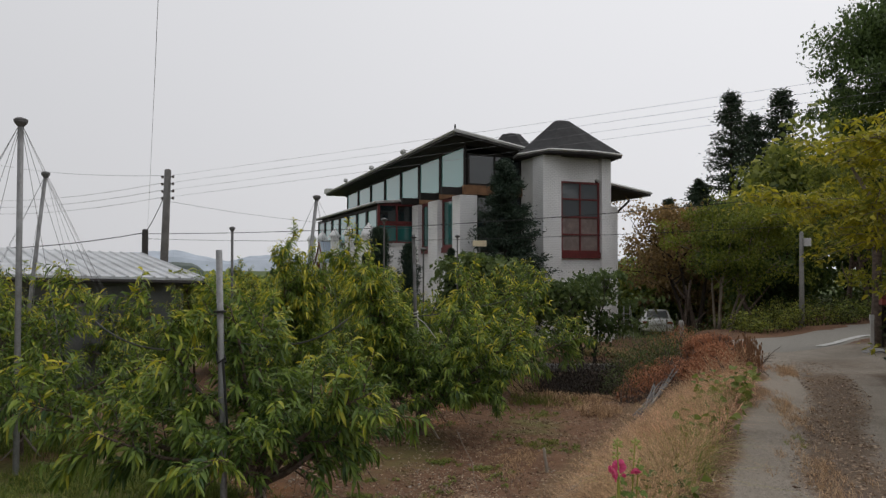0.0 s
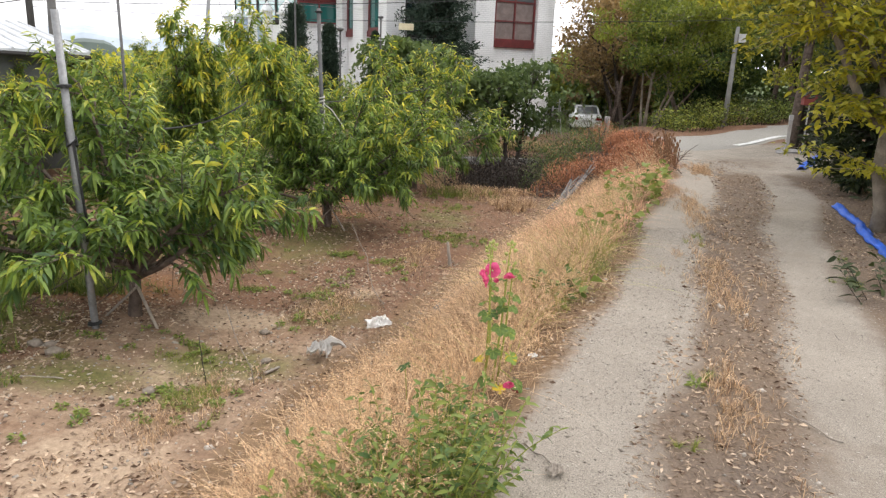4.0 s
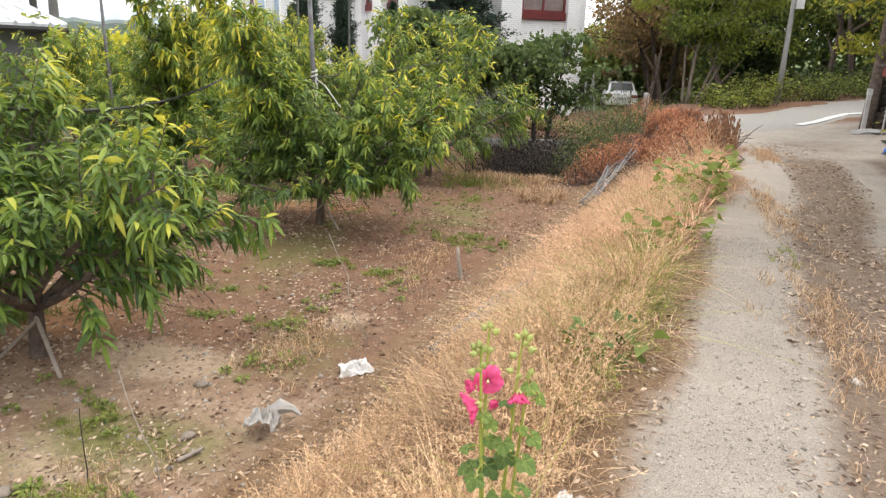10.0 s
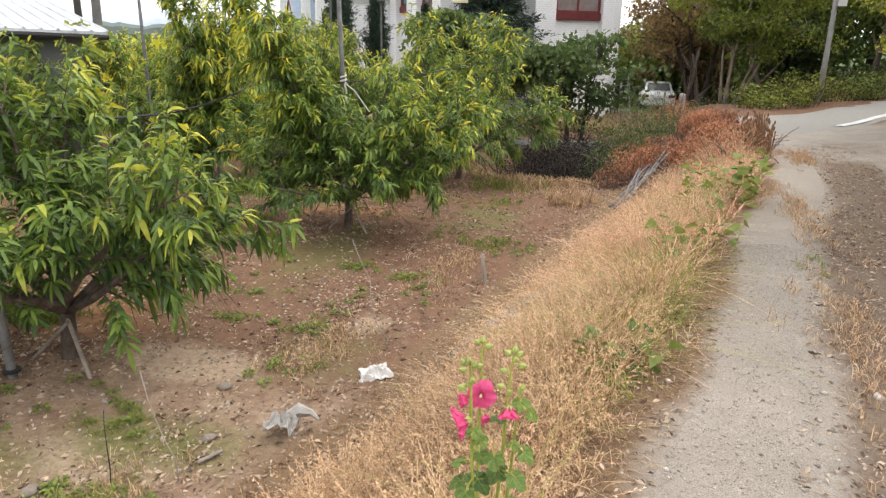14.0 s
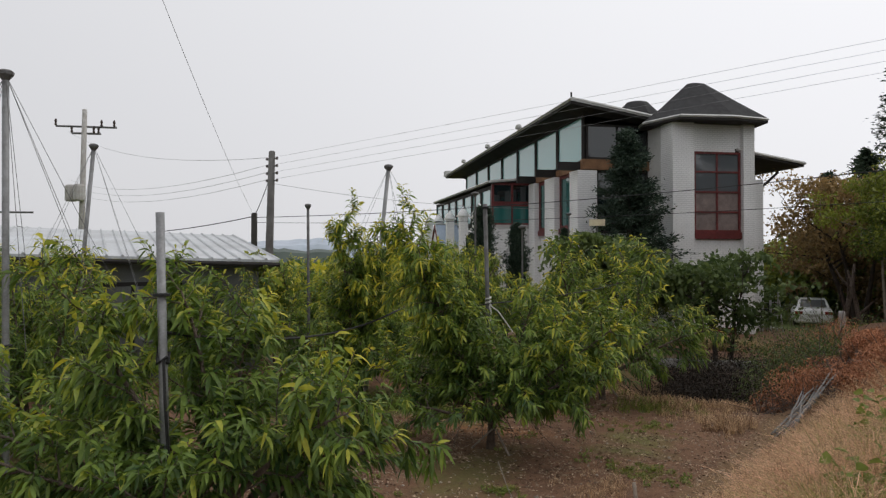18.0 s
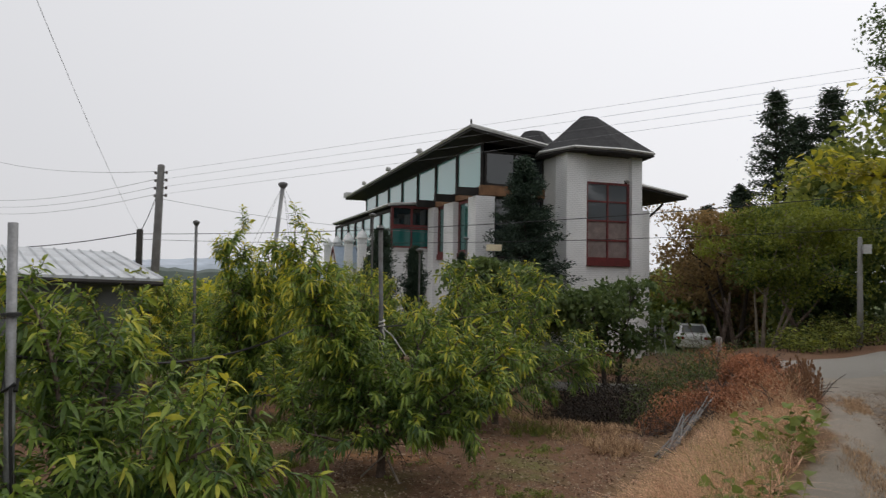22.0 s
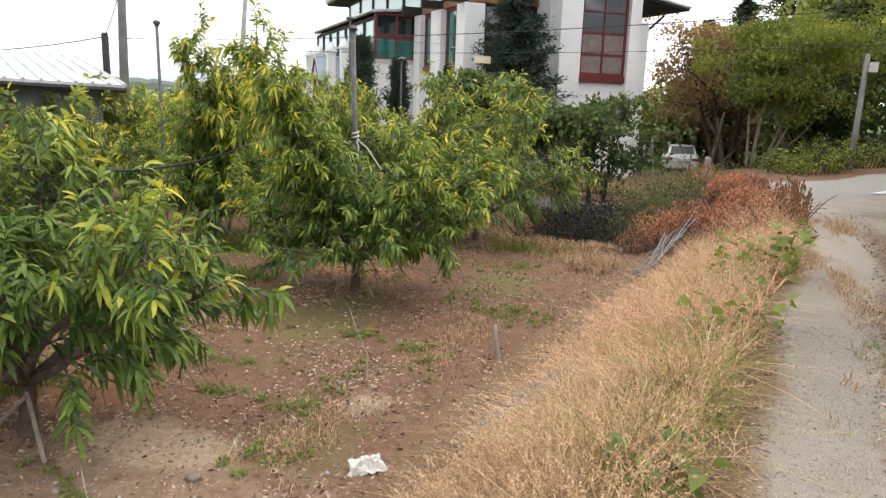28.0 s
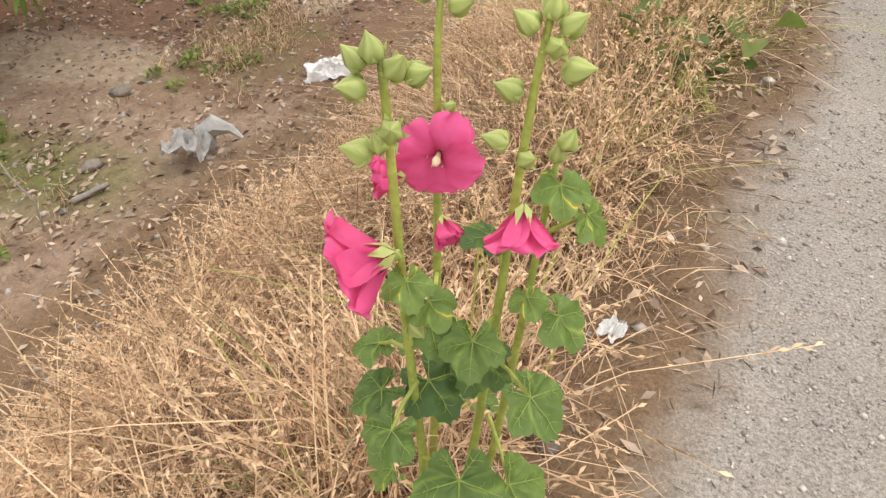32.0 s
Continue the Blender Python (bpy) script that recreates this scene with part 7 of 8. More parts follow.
for _ in range(70):
    x, y = rng.uniform(1.2, 1.56), rng.uniform(10.3, 11.5)
    b = bent(rng, (x, y, float(height(x, y)) - 0.02), (rng.normal(0, 0.12), rng.normal(0, 0.12), 1), rng.uniform(0.3, 0.6), 4, 0, 0.05)
    g.tube(b, np.linspace(0.007, 0.004, 5), 4)
    for q in b[2:]:
        g.blob(q, (0.014, 0.014, 0.03), 4, 5, 0.2, 3)
tagged(part("dead_dock_stalks", g, M_WOOD), "upright brown dead weed stalks beside the track", "weed", kind="stuff")

# ---- wood store, red box on a post, posts ----
store = thing("wood_store", "stacked split firewood between two tree trunks", "firewood", (4.22, 14.1, float(height(4.22, 14.1))), 0)
store.scale = (0.85,) * 3
rng = np.random.RandomState(190)
for i in range(7):
    for j in range(9):
        x, z, r = 0.10 + 0.075 * i + rng.normal(0, 0.008) + 0.035 * (j % 2), 0.06 + 0.125 * j + rng.normal(0, 0.01), rng.uniform(0.042, 0.062)
        part("log", Geo().tube([(x, rng.uniform(-0.06, 0.0), z), (x, 0.45, z)], r, 7), M_BARK_DARK if rng.rand() < 0.55 else M_BARK, store)
for x in (0.02, 0.68):
    part("rack_post", Geo().box(x, 0.0, 0.0, x + 0.05, 0.4, 1.2), M_BARK_DARK, store)
for x, y, r, h, m, lab in ((4.08, 13.97, 0.10, 3.4, M_BARK, "brown straight tree trunk beside the wood store"), (4.70, 13.3, 0.12, 4.0, M_BARK_PALE, "pale smooth tree trunk beside the wood store")):
    t = thing("tree_trunk", lab, "tree trunk", on_ground(x, y))
    part("trunk", Geo().tube(bent(np.random.RandomState(5), (0, 0, -0.1), (0.03, 0, 1), h, 6, 0, 0.02), np.linspace(r, r * 0.7, 7), 10), m, t, "", True)
box = thing("post_box", "small red gabled box on a thin pale post", "post box", on_ground(4.08, 13.1))
box.scale = (0.85,) * 3
part("post", Geo().tube([(0, 0, 0), (0, 0, 1.1)], 0.018, 8), M_POLE_LIGHT, box)
part("body", Geo().add([(-0.15, -0.12, 1.08), (0.17, -0.12, 1.08), (0.17, 0.14, 1.08), (-0.15, 0.14, 1.08), (-0.15, -0.12, 1.28), (0.17, -0.12, 1.28), (0.17, 0.14, 1.28), (-0.15, 0.14, 1.28), (0.01, -0.12, 1.4), (0.01, 0.14, 1.4)],
                       [(3, 2, 1, 0), (0, 1, 5, 8, 4), (2, 3, 7, 9, 6), (1, 2, 6, 5), (3, 0, 4, 7)]), M_REDPAINT, box)
part("lid", Geo().slab([(-0.2, -0.17, 1.27), (0.01, -0.17, 1.42), (0.01, 0.19, 1.42), (-0.2, 0.19, 1.27)], 0.02).slab([(0.01, -0.17, 1.42), (0.22, -0.17, 1.27), (0.22, 0.19, 1.27), (0.01, 0.19, 1.42)], 0.02), M_BARK_DARK, box)
wp = thing("marker_post", "short white wooden marker post", "post", on_ground(3.88, 13.4))
part("post", Geo().box(-0.03, -0.03, -0.05, 0.03, 0.03, 0.62), M_POLE_LIGHT, wp)
part("cap", Geo().box(-0.035, -0.035, 0.62, 0.035, 0.035, 0.72), M_FASCIA, wp)
part("base_stones", Geo().blob((0.1, -0.1, 0.02), (0.28, 0.14, 0.07), 5, 9, 0.25, 7), M_CONCRETE, wp)
t = thing("stump_post", "short pale concrete bollard in the dry grass", "post", on_ground(0.63, 22.0), 0)
part("post", Geo().lathe((0, 0, -0.05), [(0.09, 0), (0.09, 0.62), (0.07, 0.66), (0.02, 0.67)], 10), M_POLE_LIGHT, t)

# ---- blue sheeting on the verge ----


def tarp(pts, width, seed):
    rng = np.random.RandomState(seed)
    g, verts, faces = Geo(), [], []
    fine = []
    for a, b in zip(pts, pts[1:]):
        for k in range(6):
            fine.append((a[0] + (b[0] - a[0]) * k / 6, a[1] + (b[1] - a[1]) * k / 6))
    fine.append(pts[-1])
    for i, (x, y) in enumerate(fine):
        q = Vector((fine[min(i + 1, len(fine) - 1)][1] - fine[max(i - 1, 0)][1], -(fine[min(i + 1, len(fine) - 1)][0] - fine[max(i - 1, 0)][0]), 0)).normalized()
        w = width * rng.uniform(0.6, 1.2)
        for k in range(6):
            s = k / 5 - 0.5
            px, py = x + q.x * w * s, y + q.y * w * s
            verts.append((px, py, float(height(px, py)) + 0.015 + 0.05 * math.sin(3.1 * (s + 0.5)) * rng.uniform(0.3, 1.2)))
    for i in range(len(fine) - 1):
        for k in range(5):
            b = 6 * i + k
            faces.append((b, b + 1, b + 7, b + 6))
    me = make_mesh("blue_tarp", g.add(verts, faces), True)
    ob = tagged(part("blue_tarp", me, M_BLUE), "crumpled strip of blue plastic sheeting on the verge", "tarpaulin", "blue sheeting")
    so = ob.modifiers.new("thick", "SOLIDIFY")
    so.thickness = 0.004
    return ob


tarp([(3.2, 8.0), (3.12, 7.4), (3.10, 6.9), (2.97, 6.3), (2.90, 5.6), (2.80, 5.0), (2.72, 4.5)], 0.13, 200)
tarp([(3.6, 11.2), (3.9, 11.9), (4.2, 12.5)], 0.22, 201)

# ---- parked car, seen from behind ----
car = thing("parked_car", "white saloon car parked with its rear towards the road", "car", (-0.1, 39.5, float(height(-0.1, 39.5))), 4)


def loft(name, sections, m, parent, label="", smooth=True):
    """Skin over closed sections of equal count."""
    k = len(sections[0])
    g = Geo()
    g.add([p for s in sections for p in s], [(i * k + j, i * k + (j + 1) % k, (i + 1) * k + (j + 1) % k, (i + 1) * k + j) for i in range(len(sections) - 1) for j in range(k)] + [tuple(reversed(range(k))), tuple(range((len(sections) - 1) * k, len(sections) * k))])
    return part(name, g, m, parent, label, smooth)


def car_ring(y, half, z0, z1, soft=0.12):
    return [(-half + soft, y, z0), (half - soft, y, z0), (half, y, z0 + soft), (half, y, z1 - soft * 1.4), (half - soft * 0.8, y, z1), (-half + soft * 0.8, y, z1), (-half, y, z1 - soft * 1.4), (-half, y, z0 + soft)]


body = loft("body", [car_ring(0, 0.78, 0.42, 0.92), car_ring(0.12, 0.86, 0.30, 0.99), car_ring(0.9, 0.9, 0.24, 1.02), car_ring(2.6, 0.91, 0.22, 0.98), car_ring(3.9, 0.88, 0.25, 0.86), car_ring(4.45, 0.72, 0.36, 0.7)], M_CARWHITE, car)
loft("cabin", [car_ring(0.35, 0.74, 0.95, 1.02, 0.02), car_ring(0.95, 0.66, 0.95, 1.42, 0.06), car_ring(1.9, 0.66, 0.95, 1.47, 0.06), car_ring(2.6, 0.68, 0.95, 1.3, 0.06), car_ring(3.2, 0.72, 0.93, 0.98, 0.02)], M_CARWHITE, car)
part("rear_window", Geo().add([(-0.60, 0.37, 1.085), (0.60, 0.37, 1.085), (0.53, 0.87, 1.425), (-0.53, 0.87, 1.425)], [(0, 1, 2, 3)]), M_CARGLASS, car)
for s in (-1, 1):
    part("tail_lamp", Geo().box(s * 0.66 - 0.17, -0.02, 0.74, s * 0.66 + 0.17, 0.07, 0.88), M_CARRED, car)
    part("side_window", Geo().add([(s * 0.695, 0.75, 1.03), (s * 0.72, 2.9, 1.01), (s * 0.685, 2.4, 1.3), (s * 0.67, 1.0, 1.38)], [(0, 1, 2, 3)]), M_CARGLASS, car)
    for y in (0.85, 3.5):
        wh = part("wheel", Geo().tube([(s * 0.72, y, 0.31), (s * 0.9, y, 0.31)], 0.31, 18), M_RUBBER, car)
        part("rim", Geo().tube([(s * 0.88, y, 0.31), (s * 0.912, y, 0.31)], 0.2, 12), M_STEEL, wh)
part("bumper", Geo().box(-0.8, -0.06, 0.38, 0.8, 0.06, 0.58), M_CARWHITE, car)
part("number_plate", Geo().box(-0.26, -0.075, 0.62, 0.26, -0.03, 0.74), M_FASCIA, car)

# ---- ladder, rack and blue barrel by the tower ----
lad = thing("step_ladder", "aluminium step ladder leaning by the tower wall", "ladder", (-1.42, 30.6, float(height(-1.42, 30.6))), 20)
lad.scale = (0.8, 0.7, 0.8)
for x, y0, y1 in ((-0.22, -0.35, 0.0), (0.22, -0.35, 0.0), (-0.2, 0.5, 0.04), (0.2, 0.5, 0.04)):
    part("rail", Geo().tube([(x * 1.25, y0, 0), (x * 0.8, y1, 2.0)], 0.03, 6), M_ALU, lad)
for i in range(6):
    k = (i + 0.7) / 6.6
    part("rung", Geo().box(-0.22 * (1.25 - 0.45 * k), -0.35 + 0.35 * k - 0.03, 2.0 * k - 0.015, 0.22 * (1.25 - 0.45 * k), -0.35 + 0.35 * k + 0.05, 2.0 * k + 0.015), M_ALU, lad)
rack = thing("wire_rack", "dark metal rack standing by the tower", "rack", (-1.8, 30.2, float(height(-1.8, 30.2))), 30)
rack.scale = (0.75, 0.75, 0.85)
for x in (-0.2, 0.2):
    for y in (-0.15, 0.15):
        part("leg", Geo().tube([(x, y, 0), (x, y, 1.3)], 0.022, 6), M_SOFFIT, rack)
for z in (0.2, 0.6, 1.0, 1.28):
    part("shelf", Geo().box(-0.22, -0.17, z, 0.22, 0.17, z + 0.03), M_SOFFIT, rack)


# ---- the hollyhock by the track ----
def lobed_leaf(seed, radius, cup=0.25, sag_=0.35):
    """A palmate leaf in the x-y plane, stalk at the origin, pointing along +x: five shallow toothed lobes, folded along its veins."""
    rng = np.random.RandomState(seed)
    g, veins = Geo(), Geo()
    n, rings = 41, 5
    verts, faces = [(0, 0, 0)], []

    def at(a, k):
        lobe = abs(math.cos(2.5 * a))
        r = radius * (0.74 + 0.26 * lobe) * (1 + 0.045 * math.sin(23 * a + seed)) * (0.80 + 0.20 * math.cos(a))
        z = radius * k * (0.22 * (1 - lobe) - cup * 0.3 * abs(math.sin(a)) * k) - sag_ * radius * k * k * max(0, math.cos(a)) * 0.6 + 0.05 * radius * k * math.sin(9 * a + 2 * seed) + 0.035 * radius * math.sin(k * 16 + 5 * math.sin(5 * a))
        return (r * k * math.cos(a), r * k * math.sin(a), z)
    for j in range(1, rings + 1):
        for i in range(n):
            a = radians(-158 + 316 * i / (n - 1))
            x, y, z = at(a, j / rings)
            verts.append((x, y, z + rng.normal(0, 0.012 * radius)))
    for i in range(n - 1):
        faces.append((0, 1 + i, 2 + i))
    for j in range(rings - 1):
        for i in range(n - 1):
            b = 1 + j * n + i
            faces.append((b, b + n, b + n + 1, b + 1))
    g.add(verts, faces)
    for k in range(5):
        a = radians(-144 + 72 * k)
        pts = [Vector(at(a, s)) + Vector((0, 0, 0.0010 + 0.012 * radius)) for s in (0.0, 0.25, 0.5, 0.75, 0.92)]
        veins.tube(pts, [radius * w for w in (0.018, 0.014, 0.010, 0.007, 0.003)], 5, False)
        for s, sgn in ((0.4, 1), (0.4, -1), (0.62, 1), (0.62, -1)):
            b = [Vector(at(a + sgn * 0.30 * q, s + 0.22 * q)) + Vector((0, 0, 0.0010 + 0.010 * radius)) for q in (0.0, 0.5, 1.0)]
            veins.tube(b, [radius * w for w in (0.008, 0.006, 0.003)], 4, False)
    return g, veins


def petal(seed, length, width, open_, ruffle):
    """One petal along +z from the origin, flaring outwards to +x by open_ (0 closed .. 1 flat)."""
    rng = np.random.RandomState(seed)
    rows, cols = 9, 11
    verts, faces = [], []
    for j in range(rows):
        s = j / (rows - 1)
        w = width * (0.16 + 0.84 * math.sin(min(1, s * 1.12) * math.pi / 2) ** 0.9)
        if s > 0.8:
            w *= 1 - 0.5 * ((s - 0.8) / 0.2) ** 2
        th = open_ * (0.35 + 1.05 * s)
        for i in range(cols):
            q = 2 * i / (cols - 1) - 1
            rr = length * s * (1 - 0.08 * q * q * s)
            wave = ruffle * length * s * s * math.sin(3.2 * q * 2 + seed * 1.7) * 0.10 + rng.normal(0, 0.004 * length * s)
            x = rr * math.sin(th) + wave * math.cos(th) - 0.25 * width * q * q * s * math.cos(th) * (1.2 - open_)
            z = rr * math.cos(th) - wave * math.sin(th)
            verts.append((x, q * w * 0.5, z))
    for j in range(rows - 1):
        for i in range(cols - 1):
            b = j * cols + i
            faces.append((b, b + 1, b + cols + 1, b + cols))
    return verts, faces


def flower(parent, at, way, size, open_, seed, ruffle=1.0, deep=0.35):
    """Five overlapping petals round a stamen column, with a green calyx, facing way."""
    f = new("flower")
    f.empty_display_size = 0.01
    f.parent = parent
    f.matrix_basis = Matrix.Translation(at) @ Vector(way).to_track_quat("Z", "Y").to_matrix().to_4x4()
    tagged(f, "deep pink funnel-shaped hollyhock flower")
    rng = random.Random(seed)
    for k in range(5):
        v, fc = petal(seed * 7 + k, size * rng.uniform(0.92, 1.06), size * rng.uniform(1.02, 1.2), open_ * rng.uniform(0.9, 1.1), ruffle)
        m = Matrix.Rotation(radians(72 * k + rng.uniform(-6, 6)), 4, "Z") @ Matrix.Translation((0.0012 * (k % 2) + 0.001, 0, 0))
        g = Geo()
        g.add([m @ Vector(p) for p in v], fc)
        g.a = [min(1, deep + 0.5 * (abs(p[0]) + p[2]) / size * rng.uniform(0.7, 1.1)) for p in v]
        part("petal", make_mesh("petal", g, True), M_PETAL, f)
    part("stamen", Geo().lathe((0, 0, 0), [(0.06 * size, 0), (0.07 * size, 0.25 * size), (0.10 * size, 0.38 * size), (0.07 * size, 0.52 * size), (0.01 * size, 0.55 * size)], 10), M_STAMEN, f)
    calyx = Geo()
    for k in range(6):
        a = 2 * math.pi * k / 6
        c, s = math.cos(a), math.sin(a)
        calyx.add([(0.03 * size * c, 0.03 * size * s, -0.10 * size), (0.19 * size * math.cos(a - 0.5), 0.19 * size * math.sin(a - 0.5), 0.03 * size), (0.25 * size * c, 0.25 * size * s, 0.30 * size), (0.19 * size * math.cos(a + 0.5), 0.19 * size * math.sin(a + 0.5), 0.03 * size), (0.16 * size * c, 0.16 * size * s, 0.02 * size)],
                  [(0, 1, 4), (1, 2, 4), (2, 3, 4), (3, 0, 4)], 0.6)
    part("calyx", make_mesh("calyx", calyx, True), M_SEPAL, f)
    return f


def bud(parent, at, way, size, seed):
    """A pointed flower bud wrapped in ribbed sepals."""
    g = Geo()
    m = Matrix.Translation(at) @ Vector(way).to_track_quat("Z", "Y").to_matrix().to_4x4()
    sides, verts, faces = 10, [], []
    prof = ((0.12, 0.0), (0.40, 0.10), (0.50, 0.34), (0.46, 0.62), (0.30, 0.92), (0.14, 1.16), (0.02, 1.38))
    for r, h in prof:
        for i in range(sides):
            a = 2 * math.pi * i / sides
            q = 1 + (0.17 if i % 2 else -0.10)
            verts.append(m @ Vector((r * size * q * math.cos(a + 0.5 * h), r * size * q * math.sin(a + 0.5 * h), h * size)))
    for j in range(len(prof) - 1):
        for i in range(sides):
            k = (i + 1) % sides
            faces.append((j * sides + i, j * sides + k, (j + 1) * sides + k, (j + 1) * sides + i))
    g.add(verts, faces + [tuple(reversed(range(sides)))])
    n_bud = len(g.v)
    # narrow bracts that spread below the bud
    for i in range(6):
        a = 2 * math.pi * i / 6 + seed
        u, w = Vector((math.cos(a), math.sin(a), 0)), Vector((-math.sin(a), math.cos(a), 0))
        g.add([m @ (size * (0.2 * u - 0.12 * w)), m @ (size * (0.2 * u + 0.12 * w)), m @ (size * (0.62 * u + 0.10 * w + Vector((0, 0, 0.30)))), m @ (size * (0.80 * u + Vector((0, 0, 0.62)))), m @ (size * (0.62 * u - 0.10 * w + Vector((0, 0, 0.30))))], [(0, 1, 2, 4), (4, 2, 3)])
    g.a = [0.30 + 0.5 * (i % 2) for _ in prof for i in range(sides)] + [0.75] * (len(g.v) - n_bud)
    return part("bud", make_mesh("bud", g, True), M_SEPAL, parent)


BASE = Vector((-0.22, 1.86, float(height(-0.22, 1.86))))  # the frame its parts are laid out in
holly = thing("hollyhock", "tall hollyhock with deep pink flowers, pale buds and lobed leaves", "flower", (-0.272, 1.86, float(height(-0.272, 1.86)) + 0.015))


def local(x, y, z):
    return Vector((x, y, z)) - BASE


STALKS = {
    "a": [(-0.25, 1.83, 0.0), (-0.222, 1.79, 0.26), (-0.222, 1.79, 0.33), (-0.23, 1.79, 0.44), (-0.236, 1.79, 0.55), (-0.24, 1.79, 0.66), (-0.243, 1.79, 0.735), (-0.245, 1.79, 0.765)],
    "b": [(-0.25, 1.90, 0.0), (-0.25, 1.93, 0.30), (-0.25, 1.93, 0.45), (-0.25, 1.93, 0.59), (-0.252, 1.935, 0.70), (-0.25, 1.94, 0.750)],
    "c": [(-0.21, 1.86, 0.0), (-0.185, 1.85, 0.25), (-0.175, 1.85, 0.40), (-0.168, 1.85, 0.52), (-0.163, 1.85, 0.63), (-0.158, 1.855, 0.72), (-0.152, 1.86, 0.775)],
    "d": [(-0.19, 1.90, 0.0), (-0.165, 1.88, 0.24), (-0.155, 1.88, 0.38), (-0.147, 1.88, 0.50), (-0.142, 1.88, 0.59), (-0.138, 1.88, 0.645)],
}
for key, pts in STALKS.items():
    k = len(pts)
    part("stalk", Geo().tube([local(*p) for p in pts], [0.0056 - 0.0030 * i / (k - 1) for i in range(k)], 10), M_HSTEM, holly, "", True)
# flowers: place, way, size, opening
for x, y, z, way, size, open_, seed in (
        (-0.236, 1.765, 0.622, (-0.86, -0.30, -0.35), 0.056, 0.62, 1), (-0.243, 1.912, 0.612, (0.10, -0.85, 0.10), 0.043, 1.02, 2), (-0.268, 1.885, 0.600, (-0.75, -0.45, 0.10), 0.034, 0.42, 3),
        (-0.152, 1.822, 0.640, (0.10, -0.50, -0.80), 0.044, 0.55, 4), (-0.222, 1.850, 0.592, (0.5, -0.6, -0.5), 0.028, 0.35, 5), (-0.11, 1.67, 0.145, (0.25, -0.8, -0.45), 0.040, 0.55, 6)):
    flower(holly, local(x, y, z), way, size * 0.92, open_, seed)
# buds at the heads and along the stalks
for i, (x, y, z, way, size) in enumerate((
        (-0.247, 1.787, 0.758, (-0.2, -0.1, 1), 0.021), (-0.255, 1.787, 0.752, (-0.7, -0.1, 0.8), 0.020), (-0.236, 1.785, 0.752, (0.5, -0.3, 0.8), 0.021), (-0.228, 1.79, 0.748, (0.9, 0, 0.5), 0.019), (-0.252, 1.78, 0.742, (-0.6, -0.6, 0.3), 0.021),
        (-0.236, 1.78, 0.714, (0.3, -0.8, 0.6), 0.021), (-0.252, 1.785, 0.69, (-0.95, -0.1, 0.15), 0.024), (-0.245, 1.785, 0.695, (-0.3, -0.2, 0.8), 0.016), (-0.238, 1.782, 0.605, (0.2, -0.5, 0.8), 0.012),
        (-0.25, 1.938, 0.743, (0, 0, 1), 0.021), (-0.258, 1.938, 0.737, (-0.8, 0, 0.7), 0.020), (-0.241, 1.936, 0.733, (0.9, -0.2, 0.5), 0.023), (-0.262, 1.93, 0.675, (-0.8, -0.2, 0.5), 0.021), (-0.242, 1.93, 0.645, (0.6, -0.3, 0.7), 0.015),
        (-0.151, 1.858, 0.768, (0, 0, 1), 0.021), (-0.160, 1.856, 0.760, (-0.8, -0.1, 0.6), 0.021), (-0.143, 1.856, 0.762, (0.7, -0.2, 0.7), 0.021), (-0.147, 1.85, 0.752, (0.3, -0.8, 0.5), 0.019), (-0.140, 1.852, 0.735, (0.9, -0.1, 0.3), 0.024),
        (-0.166, 1.85, 0.715, (-0.7, -0.3, 0.4), 0.022), (-0.172, 1.848, 0.675, (-0.9, -0.2, 0.3), 0.021), (-0.160, 1.845, 0.665, (0.6, -0.6, 0.6), 0.018), (-0.138, 1.878, 0.648, (0, -0.1, 1), 0.018), (-0.133, 1.875, 0.662, (0.3, -0.1, 1), 0.02), (-0.130, 1.872, 0.615, (0.8, -0.3, 0.3), 0.017), (-0.155, 1.842, 0.622, (0.3, -0.7, 0.5), 0.012),
        (-0.225, 1.78, 0.535, (0.6, -0.6, 0.2), 0.020))):
    bud(holly, local(x, y, z), way, size * 0.74, i)
